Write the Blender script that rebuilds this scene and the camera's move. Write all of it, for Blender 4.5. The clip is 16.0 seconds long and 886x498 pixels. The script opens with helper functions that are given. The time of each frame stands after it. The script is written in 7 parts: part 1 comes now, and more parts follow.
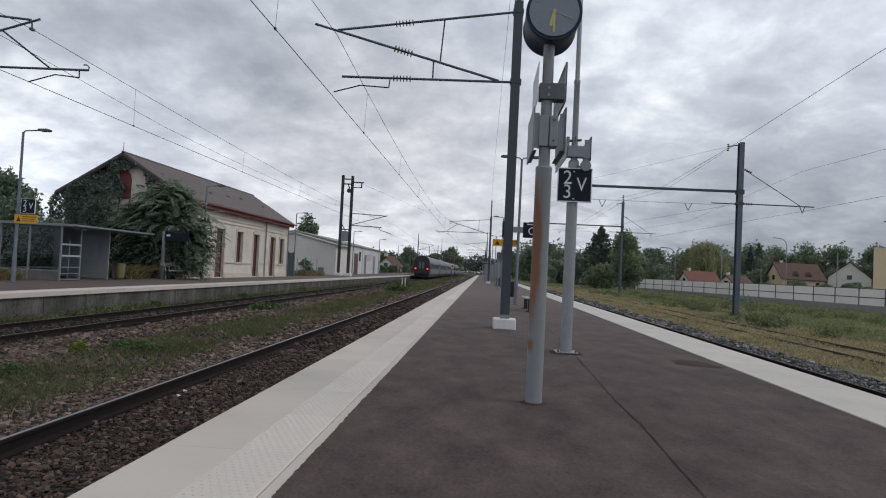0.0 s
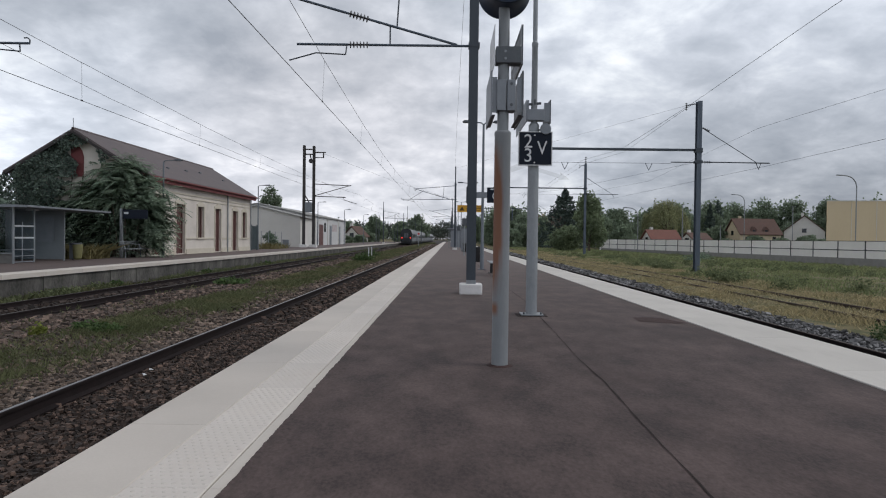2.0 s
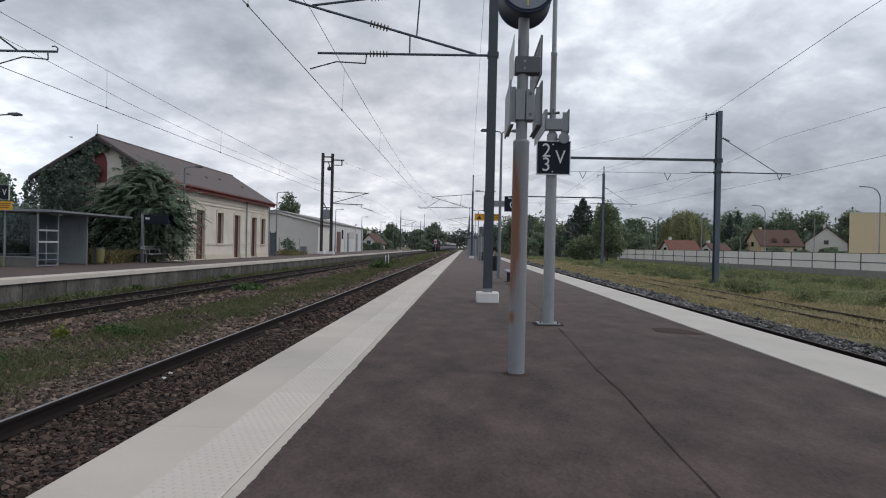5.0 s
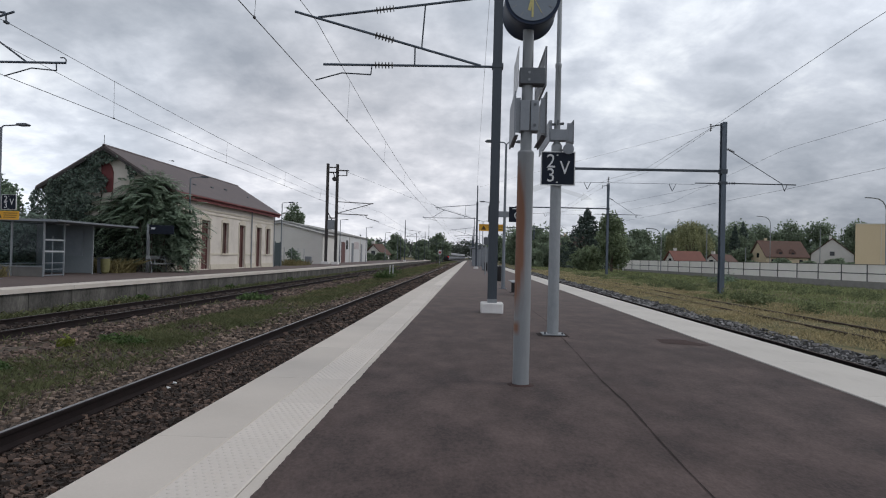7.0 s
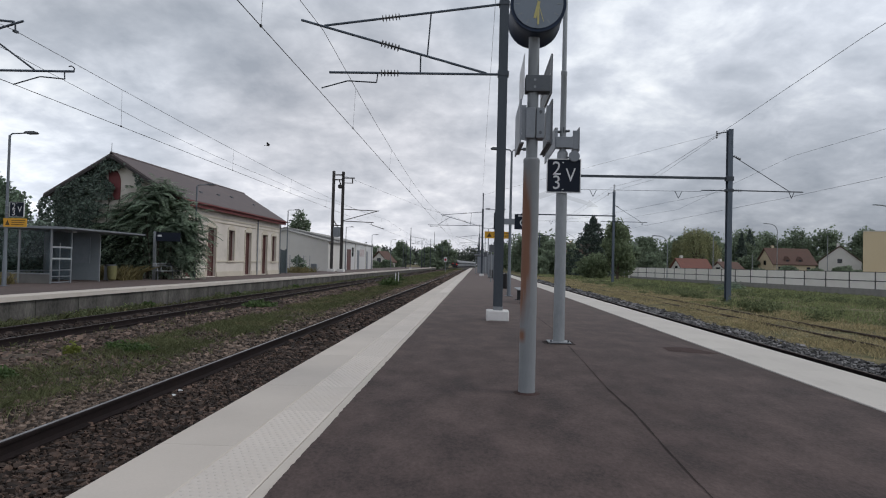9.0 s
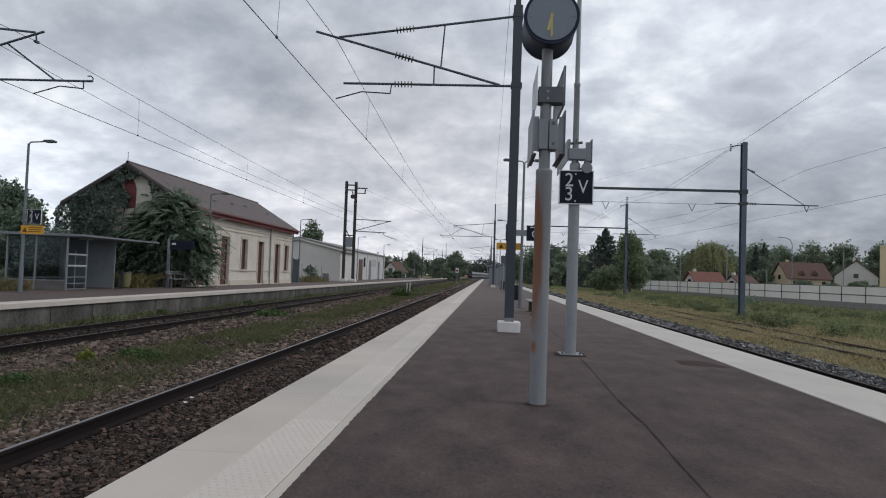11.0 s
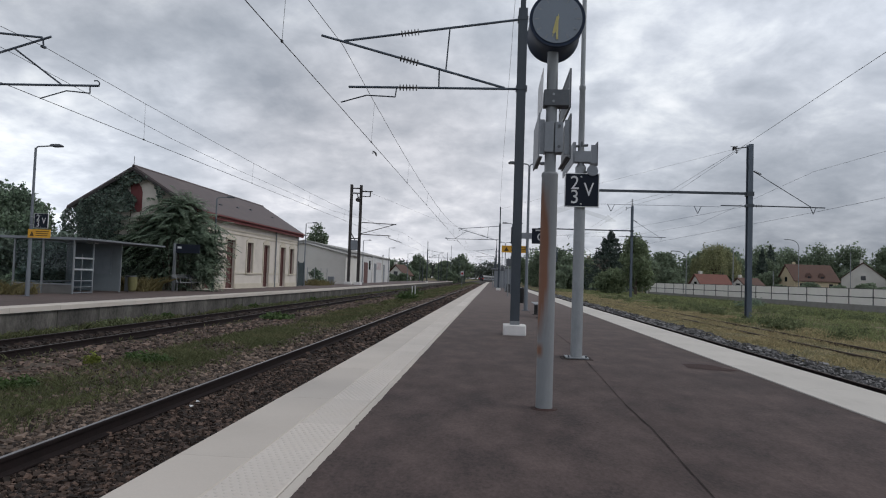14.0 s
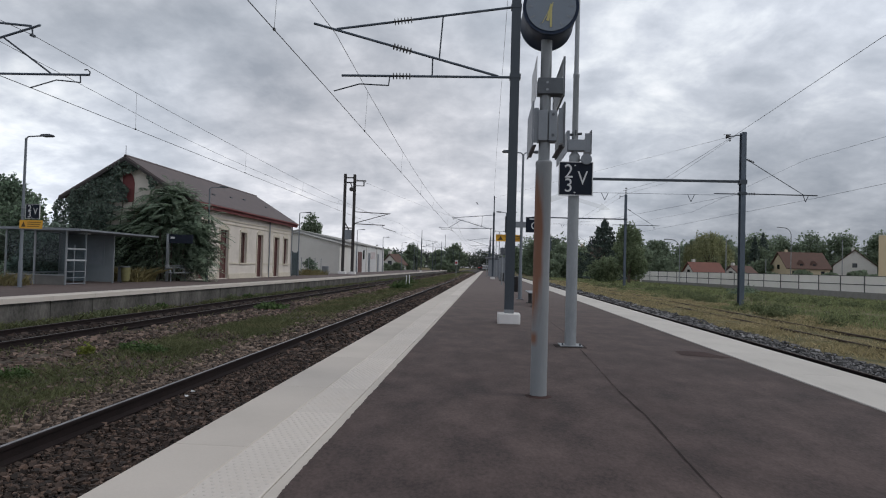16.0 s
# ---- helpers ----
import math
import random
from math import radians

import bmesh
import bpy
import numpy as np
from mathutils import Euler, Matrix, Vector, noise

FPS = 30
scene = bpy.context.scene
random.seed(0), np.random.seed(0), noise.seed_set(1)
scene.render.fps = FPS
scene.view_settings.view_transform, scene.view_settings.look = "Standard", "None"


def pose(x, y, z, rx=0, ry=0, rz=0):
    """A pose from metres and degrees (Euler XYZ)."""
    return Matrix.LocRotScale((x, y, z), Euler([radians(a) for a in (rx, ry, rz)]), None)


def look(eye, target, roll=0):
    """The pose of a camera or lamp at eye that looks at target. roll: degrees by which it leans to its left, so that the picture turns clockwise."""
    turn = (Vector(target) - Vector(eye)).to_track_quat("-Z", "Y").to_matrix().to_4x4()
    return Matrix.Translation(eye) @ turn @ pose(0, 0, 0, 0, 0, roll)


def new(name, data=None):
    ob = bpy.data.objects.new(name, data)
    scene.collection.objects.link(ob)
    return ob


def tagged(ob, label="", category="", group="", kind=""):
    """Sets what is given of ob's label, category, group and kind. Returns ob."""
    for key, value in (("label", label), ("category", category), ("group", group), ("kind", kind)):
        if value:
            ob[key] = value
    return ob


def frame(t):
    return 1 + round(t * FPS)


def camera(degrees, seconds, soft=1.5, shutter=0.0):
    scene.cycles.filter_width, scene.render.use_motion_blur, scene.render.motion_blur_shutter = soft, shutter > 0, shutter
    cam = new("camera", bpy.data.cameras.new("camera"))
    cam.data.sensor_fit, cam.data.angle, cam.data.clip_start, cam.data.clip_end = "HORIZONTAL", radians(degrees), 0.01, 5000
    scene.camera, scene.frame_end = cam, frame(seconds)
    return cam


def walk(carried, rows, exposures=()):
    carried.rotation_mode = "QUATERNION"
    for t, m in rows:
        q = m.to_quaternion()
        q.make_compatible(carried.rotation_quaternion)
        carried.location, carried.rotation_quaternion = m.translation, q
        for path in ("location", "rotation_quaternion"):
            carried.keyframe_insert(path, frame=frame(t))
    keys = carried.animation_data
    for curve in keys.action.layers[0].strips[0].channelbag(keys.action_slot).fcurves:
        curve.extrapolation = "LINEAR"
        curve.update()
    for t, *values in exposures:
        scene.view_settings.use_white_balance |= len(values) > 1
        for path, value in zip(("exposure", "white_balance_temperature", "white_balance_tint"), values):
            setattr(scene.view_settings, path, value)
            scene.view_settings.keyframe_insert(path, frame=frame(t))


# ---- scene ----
PATH = [
    (0, -0.026, 0.051, 1.152, 3.433, 1.850, -2.825),
    (0.5, -0.025, -0.045, 1.151, 3.595, 2.022, -1.720),
    (1, 0.006, -0.009, 1.149, 0.866, -1.579, -0.361),
    (1.5, -0.003, -0.035, 1.145, 1.811, -0.701, -1.447),
    (2, 0.009, 0.038, 1.154, 0.522, -0.914, -0.704),
    (2.5, 0.001, 0.042, 1.155, 1.974, 0.722, -1.295),
    (3, 0.001, -0.016, 1.152, 1.866, 0.148, -0.453),
    (3.5, 0.003, 0.015, 1.152, 2.679, 0.431, -1.392),
    (4, 0.002, 0.012, 1.151, 2.240, -0.092, -1.406),
    (4.2, -0.000, 0.005, 1.153, 2.069, -0.246, -1.339),
    (6.5, 0.001, 0.006, 1.149, 1.942, 0.271, -1.259),
    (7, -0.001, -0.001, 1.150, 2.366, 0.680, -1.395),
    (7.5, 0.001, 0.014, 1.148, 2.673, 1.012, -1.541),
    (8, -0.002, -0.003, 1.150, 2.899, 1.052, -1.611),
    (8.5, -0.001, 0.006, 1.149, 2.664, 0.963, -1.510),
    (9, -0.002, 0.013, 1.152, 2.849, 1.304, -1.420),
    (9.5, -0.004, 0.015, 1.153, 3.384, 2.096, -1.201),
    (11.8, -0.001, -0.001, 1.141, 3.942, 2.368, -2.194),
    (12, -0.010, 0.007, 1.149, 4.162, 2.781, -1.976),
    (12.5, -0.012, -0.001, 1.146, 3.987, 2.649, -2.202),
    (13, -0.011, 0.000, 1.149, 4.636, 2.957, -1.605),
    (13.5, -0.012, -0.011, 1.149, 4.545, 2.949, -1.706),
    (14, -0.009, 0.016, 1.150, 4.299, 2.464, -1.883),
    (14.5, -0.014, 0.005, 1.147, 4.509, 2.631, -1.980),
    (15, -0.013, -0.001, 1.146, 4.553, 2.346, -1.699),
    (15.5, -0.008, -0.008, 1.148, 3.584, 1.709, -1.920),
    (16, -0.011, 0.009, 1.147, 3.791, 1.536, -1.622),
]
cam = camera(68.0, 16.0, soft=1.1)
walk(cam, [(t, pose(x, y, z, 90 + pitch, roll, yaw)) for t, x, y, z, yaw, pitch, roll in PATH],
     [(0, 0.13), (1.0, 0.15), (2.0, 0.21), (3.5, 0.21), (8.0, 0.17), (9.5, 0.13), (12.0, 0.09), (16.0, 0.09)])

# ---- light: an overcast afternoon sky ----
SUN_ELEV, SUN_AZ = 46.0, 95.0  # degrees; azimuth from +Y towards +X
world = bpy.data.worlds.new("overcast_sky")
scene.world = world
world.use_nodes = True

CLOUD_MASSES = (((0.185, 0.93, 0.31), 11, 0.06), ((-0.225, 0.93, 0.29), 15, -0.08), ((-0.45, 0.84, 0.25), 14, -0.05), ((0.49, 0.86, 0.14), 20, -0.04), ((-0.60, 0.78, 0.17), 8, 0.06), ((0.02, 0.98, 0.18), 11, -0.04))


def build_sky():
    nt = world.node_tree
    nt.nodes.clear()
    N, L = nt.nodes.new, nt.links.new

    def math_node(op, a, b=None, clamp=False):
        n = N("ShaderNodeMath")
        n.operation, n.use_clamp = op, clamp
        for i, v in enumerate((a, b)):
            if v is None:
                continue
            if isinstance(v, (int, float)):
                n.inputs[i].default_value = v
            else:
                L(v, n.inputs[i])
        return n.outputs[0]

    tc = N("ShaderNodeTexCoord")
    sep = N("ShaderNodeSeparateXYZ")
    L(tc.outputs["Generated"], sep.inputs[0])
    x, y, z = sep.outputs
    zc = math_node("MAXIMUM", z, 0.0)

    def cloud(scale, detail, rough, dist, offs, flat=2.3):
        mp = N("ShaderNodeMapping")
        mp.inputs["Location"].default_value = offs
        mp.inputs["Scale"].default_value = (1, 1, flat)
        L(tc.outputs["Generated"], mp.inputs[0])
        n = N("ShaderNodeTexNoise")
        n.inputs["Scale"].default_value, n.inputs["Detail"].default_value = scale, detail
        n.inputs["Roughness"].default_value, n.inputs["Distortion"].default_value = rough, dist
        L(mp.outputs[0], n.inputs["Vector"])
        return n.outputs["Fac"]

    # a flat cloud deck seen in perspective: directions projected onto a plane overhead
    deep = math_node("ADD", zc, 0.34)
    deck = N("ShaderNodeCombineXYZ")
    L(math_node("DIVIDE", x, deep), deck.inputs[0])
    L(math_node("DIVIDE", y, deep), deck.inputs[1])

    def puff(scale, detail, rough, dist, offs):
        mp = N("ShaderNodeMapping")
        mp.inputs["Location"].default_value = offs
        L(deck.outputs[0], mp.inputs[0])
        n = N("ShaderNodeTexNoise")
        n.inputs["Scale"].default_value, n.inputs["Detail"].default_value = scale, detail
        n.inputs["Roughness"].default_value, n.inputs["Distortion"].default_value = rough, dist
        L(mp.outputs[0], n.inputs["Vector"])
        return n.outputs["Fac"]

    big = puff(2.2, 3, 0.5, 0.2, (5.7, 0.6, 2.4))
    mid = puff(5.6, 9, 0.56, 0.3, (0.4, 5.2, 1.1))
    fine = puff(15.0, 8, 0.55, 0.1, (2.4, 1.2, 3.1))
    both = math_node("ADD", math_node("ADD", math_node("MULTIPLY", big, 0.30), math_node("MULTIPLY", mid, 0.50)), math_node("MULTIPLY", fine, 0.20))
    # thinner and thicker parts of the deck: direction, width in degrees, amount
    for d, wide, amount in CLOUD_MASSES:
        dot = N("ShaderNodeVectorMath")
        dot.operation = "DOT_PRODUCT"
        L(tc.outputs["Generated"], dot.inputs[0])
        dot.inputs[1].default_value = Vector(d).normalized()
        m = N("ShaderNodeMapRange")
        m.interpolation_type = "SMOOTHSTEP"
        m.inputs["From Min"].default_value, m.inputs["From Max"].default_value = math.cos(radians(wide)), 1.0
        m.inputs["To Max"].default_value = amount
        L(dot.outputs["Value"], m.inputs["Value"])
        both = math_node("ADD", both, m.outputs[0])
    ramp = N("ShaderNodeValToRGB")
    els = ramp.color_ramp.elements
    els[0].position, els[0].color = 0.27, (0.40, 0.45, 0.53, 1)
    els[1].position, els[1].color = 0.68, (1.08, 1.11, 1.16, 1)
    for p, c in ((0.43, (0.575, 0.625, 0.71, 1)), (0.52, (0.71, 0.76, 0.85, 1)), (0.595, (0.88, 0.93, 1.0, 1))):
        e = els.new(p)
        e.color = c
    L(both, ramp.inputs[0])
    # brighter towards the zenith, and a pale band over the horizon
    lift = math_node("SUBTRACT", 1.0, math_node("MULTIPLY", zc, 0.5))
    band = math_node("MULTIPLY", math_node("POWER", math_node("SUBTRACT", 1.0, zc, True), 14.0), -0.14)
    lift = math_node("ADD", lift, band)
    away = math_node("MULTIPLY", math_node("MINIMUM", math_node("MAXIMUM", x, 0.0), 0.34), math_node("SUBTRACT", 1.0, math_node("MULTIPLY", zc, 2.6), True))
    lift = math_node("MULTIPLY", lift, math_node("SUBTRACT", 1.0, math_node("MULTIPLY", away, 1.55)))
    west = math_node("MULTIPLY", math_node("MAXIMUM", math_node("MULTIPLY", x, -1.0), 0.0), math_node("SUBTRACT", 1.0, math_node("MULTIPLY", zc, 2.0), True))
    lift = math_node("MULTIPLY", lift, math_node("ADD", 1.0, math_node("MULTIPLY", west, 0.5)))
    sunward = math_node("MULTIPLY", math_node("MULTIPLY", x, 0.5), math_node("MULTIPLY", zc, 3.0, True))
    lift = math_node("MULTIPLY", lift, math_node("ADD", 1.0, sunward))
    cl = N("ShaderNodeBackground")
    # the clouds low over the line are a little warmer
    low = N("ShaderNodeVectorMath")
    low.operation = "DOT_PRODUCT"
    L(tc.outputs["Generated"], low.inputs[0])
    low.inputs[1].default_value = Vector((-0.16, 0.98, 0.05)).normalized()
    wf = N("ShaderNodeMapRange")
    wf.interpolation_type = "SMOOTHSTEP"
    wf.inputs["From Min"].default_value, wf.inputs["From Max"].default_value = math.cos(radians(22)), math.cos(radians(5))
    L(low.outputs["Value"], wf.inputs["Value"])
    warm = N("ShaderNodeMix")
    warm.data_type, warm.blend_type = "RGBA", "MULTIPLY"
    L(wf.outputs[0], warm.inputs["Factor"])
    L(ramp.outputs[0], warm.inputs["A"])
    warm.inputs["B"].default_value = (1.03, 0.98, 0.945, 1)
    L(warm.outputs["Result"], cl.inputs["Color"])
    L(lift, cl.inputs["Strength"])
    sky = N("ShaderNodeTexSky")
    sky.sky_type, sky.sun_disc = "NISHITA", False
    sky.sun_elevation, sky.sun_rotation = radians(SUN_ELEV), radians(SUN_AZ)
    blue = N("ShaderNodeBackground")
    L(sky.outputs[0], blue.inputs["Color"])
    blue.inputs["Strength"].default_value = 0.12
    gap = N("ShaderNodeMapRange")
    gap.inputs["From Min"].default_value, gap.inputs["From Max"].default_value = 0.66, 0.74
    gap.inputs["To Min"].default_value, gap.inputs["To Max"].default_value = 0.0, 0.35
    L(cloud(3.0, 5, 0.55, 0.2, (7.3, 2.2, 0.6)), gap.inputs["Value"])
    mix = N("ShaderNodeMixShader")
    L(gap.outputs[0], mix.inputs[0]), L(cl.outputs[0], mix.inputs[1]), L(blue.outputs[0], mix.inputs[2])
    out = N("ShaderNodeOutputWorld")
    L(mix.outputs[0], out.inputs[0])


build_sky()
sun = new("sun", bpy.data.lights.new("sun", "SUN"))
sun.data.energy, sun.data.angle, sun.data.color = 0.75, radians(25), (1.0, 0.96, 0.9)
az, el = radians(SUN_AZ), radians(SUN_ELEV)
sun.matrix_world = look((0, 0, 60), (-math.sin(az) * math.cos(el), -math.cos(az) * math.cos(el), 60 - math.sin(el)))


# ---- materials ----
def surface(name, colour, colour2=None, scale=4.0, fine=60.0, rough=0.7, metal=0.0, bump=0.2, per_piece=0.0, per_island=0.0,
            stain=None, stain_scale=0.6, stain_amount=0.45, stretch=(1, 1, 1), through_light=0.0, coord="Object", spread=(0.5, 1.0), gloss=0.5, few_light=1.0, stain_from=0.52):
    """Two colours mixed by coarse and fine noise, stains of a third, relief, and a little difference from piece to piece."""
    m = bpy.data.materials.new(name)
    m.use_nodes = True
    nt = m.node_tree
    N, L = nt.nodes.new, nt.links.new
    b = nt.nodes["Principled BSDF"]
    b.inputs["Metallic"].default_value = metal
    b.inputs["Specular IOR Level"].default_value = gloss
    tc = N("ShaderNodeTexCoord")
    mp = N("ShaderNodeMapping")
    mp.inputs["Scale"].default_value = stretch
    L(tc.outputs[coord], mp.inputs[0])

    def noise_tex(s, detail=6, r=0.6):
        n = N("ShaderNodeTexNoise")
        n.inputs["Scale"].default_value, n.inputs["Detail"].default_value, n.inputs["Roughness"].default_value = s, detail, r
        L(mp.outputs[0], n.inputs["Vector"])
        return n.outputs["Fac"]

    coarse, grain = noise_tex(scale), noise_tex(fine, 3)
    add = N("ShaderNodeMath")
    add.operation = "MULTIPLY_ADD"
    L(grain, add.inputs[0])
    add.inputs[1].default_value = 0.5
    L(coarse, add.inputs[2])
    rng = N("ShaderNodeMapRange")
    rng.inputs["From Min"].default_value, rng.inputs["From Max"].default_value = spread
    L(add.outputs[0], rng.inputs["Value"])
    c2 = colour2 or tuple(c * 0.72 for c in colour)
    mix = N("ShaderNodeMix")
    mix.data_type = "RGBA"
    L(rng.outputs[0], mix.inputs["Factor"])
    mix.inputs["A"].default_value, mix.inputs["B"].default_value = (*c2, 1), (*colour, 1)
    col = mix.outputs["Result"]
    if stain:
        r2 = N("ShaderNodeMapRange")
        r2.inputs["From Min"].default_value, r2.inputs["From Max"].default_value = stain_from, stain_from + 0.20
        r2.inputs["To Max"].default_value = stain_amount
        L(noise_tex(stain_scale, 8, 0.65), r2.inputs["Value"])
        m2 = N("ShaderNodeMix")
        m2.data_type = "RGBA"
        L(r2.outputs[0], m2.inputs["Factor"])
        L(col, m2.inputs["A"])
        m2.inputs["B"].default_value = (*stain, 1)
        col = m2.outputs["Result"]
    if per_piece or per_island:
        if per_piece:
            src = N("ShaderNodeObjectInfo").outputs["Random"]
        else:
            src = N("ShaderNodeNewGeometry").outputs["Random Per Island"]
        amount = per_piece or per_island
        if few_light != 1.0:
            pw = N("ShaderNodeMath")
            pw.operation = "POWER"
            L(src, pw.inputs[0])
            pw.inputs[1].default_value = few_light
            src = pw.outputs[0]
        r3 = N("ShaderNodeMapRange")
        r3.inputs["To Min"].default_value, r3.inputs["To Max"].default_value = max(1 - amount, 0.3), 1 + amount * (1.0 if few_light == 1.0 else 2.2)
        L(src, r3.inputs["Value"])
        hsv = N("ShaderNodeHueSaturation")
        L(r3.outputs[0], hsv.inputs["Value"])
        L(col, hsv.inputs["Color"])
        col = hsv.outputs["Color"]
    L(col, b.inputs["Base Color"])
    r4 = N("ShaderNodeMapRange")
    r4.inputs["To Min"].default_value, r4.inputs["To Max"].default_value = max(rough - 0.12, 0.02), min(rough + 0.12, 1)
    L(coarse, r4.inputs["Value"])
    L(r4.outputs[0], b.inputs["Roughness"])
    if bump:
        bp = N("ShaderNodeBump")
        bp.inputs["Strength"].default_value, bp.inputs["Distance"].default_value = bump, 0.01
        L(add.outputs[0], bp.inputs["Height"])
        L(bp.outputs[0], b.inputs["Normal"])
    if through_light:
        tr = N("ShaderNodeBsdfTranslucent")
        L(col, tr.inputs["Color"])
        ms = N("ShaderNodeMixShader")
        ms.inputs[0].default_value = through_light
        L(b.outputs[0], ms.inputs[1]), L(tr.outputs[0], ms.inputs[2])
        L(ms.outputs[0], nt.nodes["Material Output"].inputs["Surface"])
    return m


def glow(name, colour, strength):
    m = surface(name, colour, rough=0.3, bump=0)
    b = m.node_tree.nodes["Principled BSDF"]
    b.inputs["Emission Color"].default_value, b.inputs["Emission Strength"].default_value = (*colour, 1), strength
    return m


def clear_glass(name, tint=(0.9, 0.95, 0.95), rough=0.03):
    """Thin glazing: what lies behind shows through, slightly tinted, with a weak reflection."""
    m = bpy.data.materials.new(name)
    m.use_nodes = True
    nt = m.node_tree
    N, L = nt.nodes.new, nt.links.new
    see, shine, mix = N("ShaderNodeBsdfTransparent"), N("ShaderNodeBsdfGlossy"), N("ShaderNodeMixShader")
    see.inputs["Color"].default_value = (*tint, 1)
    shine.inputs["Roughness"].default_value = rough
    mix.inputs[0].default_value = 0.012
    L(see.outputs[0], mix.inputs[1]), L(shine.outputs[0], mix.inputs[2])
    L(mix.outputs[0], nt.nodes["Material Output"].inputs["Surface"])
    return m


ASPHALT = surface("asphalt", (0.120, 0.087, 0.081), (0.042, 0.030, 0.029), 2.4, 48, 0.86, bump=0.35, stain=(0.040, 0.028, 0.0265), stain_scale=1.0, stain_amount=0.65, stretch=(1.0, 0.55, 1), spread=(0.56, 0.97), gloss=0.28, stain_from=0.49)


def paint_far_sheen():
    """The surface pales past the sign post: grazing sky sheen put into the colour."""
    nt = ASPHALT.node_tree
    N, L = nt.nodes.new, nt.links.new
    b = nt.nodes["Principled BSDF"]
    near_colour = b.inputs["Base Color"].links[0].from_socket
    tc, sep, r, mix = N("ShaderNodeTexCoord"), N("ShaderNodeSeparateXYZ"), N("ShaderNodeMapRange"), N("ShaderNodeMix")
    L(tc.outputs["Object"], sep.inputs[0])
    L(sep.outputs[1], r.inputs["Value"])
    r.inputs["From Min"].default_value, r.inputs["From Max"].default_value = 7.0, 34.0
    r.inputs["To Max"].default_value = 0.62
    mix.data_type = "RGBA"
    L(r.outputs[0], mix.inputs["Factor"]), L(near_colour, mix.inputs["A"])
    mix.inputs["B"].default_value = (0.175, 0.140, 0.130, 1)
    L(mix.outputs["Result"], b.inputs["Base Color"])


paint_far_sheen()
ASPHALT_PATCH = surface("asphalt_patch", (0.072, 0.046, 0.043), (0.05, 0.033, 0.031), 3, 60, 0.92, bump=0.8, gloss=0.15)
CRACK = surface("tarred_joint", (0.048, 0.038, 0.036), None, 6, 80, 0.9, bump=0.5, gloss=0.1)
TACTILE_WHITE = surface("white_tactile_concrete", (0.635, 0.58, 0.535), (0.56, 0.51, 0.465), 1.5, 60, 0.8, bump=0.12, per_piece=0.06, stain=(0.52, 0.455, 0.39), stain_scale=1.4, stain_amount=0.5)
CONCRETE_WHITE = surface("pale_concrete", (0.57, 0.517, 0.467), (0.50, 0.453, 0.407), 1.3, 70, 0.8, bump=0.12, per_piece=0.04, stain=(0.46, 0.417, 0.37), stain_scale=0.9, stain_amount=0.5)
CONCRETE_EAST = surface("smooth_pale_concrete", (0.585, 0.55, 0.505), (0.50, 0.468, 0.43), 1.0, 70, 0.8, bump=0.1, per_piece=0.04, stain=(0.43, 0.40, 0.365), stain_scale=1.1, stain_amount=0.6, stretch=(1.6, 0.6, 1))
CONCRETE = surface("grey_concrete", (0.195, 0.188, 0.178), (0.125, 0.121, 0.115), 1.6, 50, 0.85, bump=0.3, stain=(0.10, 0.105, 0.085), stain_scale=1.1, stain_amount=0.7, per_piece=0.06)
WALL_STAINED = surface("stained_wall_concrete", (0.150, 0.140, 0.130), (0.040, 0.038, 0.034), 1.8, 22, 0.9, bump=0.6, stretch=(1, 1, 0.5), stain=(0.040, 0.043, 0.030), stain_scale=1.1, stain_amount=0.85, per_piece=0.2, spread=(0.58, 0.95))
CONCRETE_BLOCK = surface("painted_concrete", (0.74, 0.72, 0.71), (0.62, 0.60, 0.59), 4, 60, 0.75, bump=0.15)
BALLAST_EARTH = surface("ballast_earth", (0.040, 0.030, 0.026), (0.02, 0.016, 0.014), 3, 35, 0.95, bump=0.8, stain=(0.055, 0.041, 0.034), stain_scale=1.3)
BALLAST = surface("rusty_ballast_stone", (0.092, 0.060, 0.046), (0.030, 0.021, 0.018), 9, 60, 0.9, bump=0.4, per_island=0.7, few_light=2.4)
BALLAST_DARK = surface("dark_ballast_stone", (0.055, 0.038, 0.031), (0.022, 0.016, 0.014), 9, 60, 0.9, bump=0.4, per_island=0.7)
BALLAST_GREY = surface("grey_ballast_stone", (0.15, 0.146, 0.148), (0.065, 0.064, 0.066), 9, 60, 0.9, bump=0.4, per_island=0.65, few_light=2.0)
EARTH_GRASS = surface("dry_grassy_earth", (0.20, 0.165, 0.09), (0.075, 0.078, 0.036), 1.6, 26, 0.95, bump=1.0, stain=(0.115, 0.122, 0.054), stain_scale=0.35, stain_amount=0.8, spread=(0.62, 0.88), gloss=0.15)
EARTH_BROWN = surface("brown_weedy_earth", (0.085, 0.064, 0.045), (0.045, 0.036, 0.026), 0.9, 16, 0.95, bump=0.8, stain=(0.12, 0.10, 0.05), stain_scale=0.5, stain_amount=0.6)
GRASS = surface("grass_blades", (0.165, 0.172, 0.088), (0.10, 0.115, 0.056), 0.6, 8, 0.8, bump=0, per_island=0.4, through_light=0.35, stain=(0.29, 0.24, 0.145), stain_scale=0.5, stain_amount=0.85, gloss=0.2)
GRASS_GREEN = surface("green_grass_blades", (0.26, 0.29, 0.145), (0.17, 0.205, 0.10), 0.5, 8, 0.8, bump=0, per_island=0.4, through_light=0.45, stain=(0.42, 0.37, 0.22), stain_scale=0.3, stain_amount=0.65, gloss=0.2)
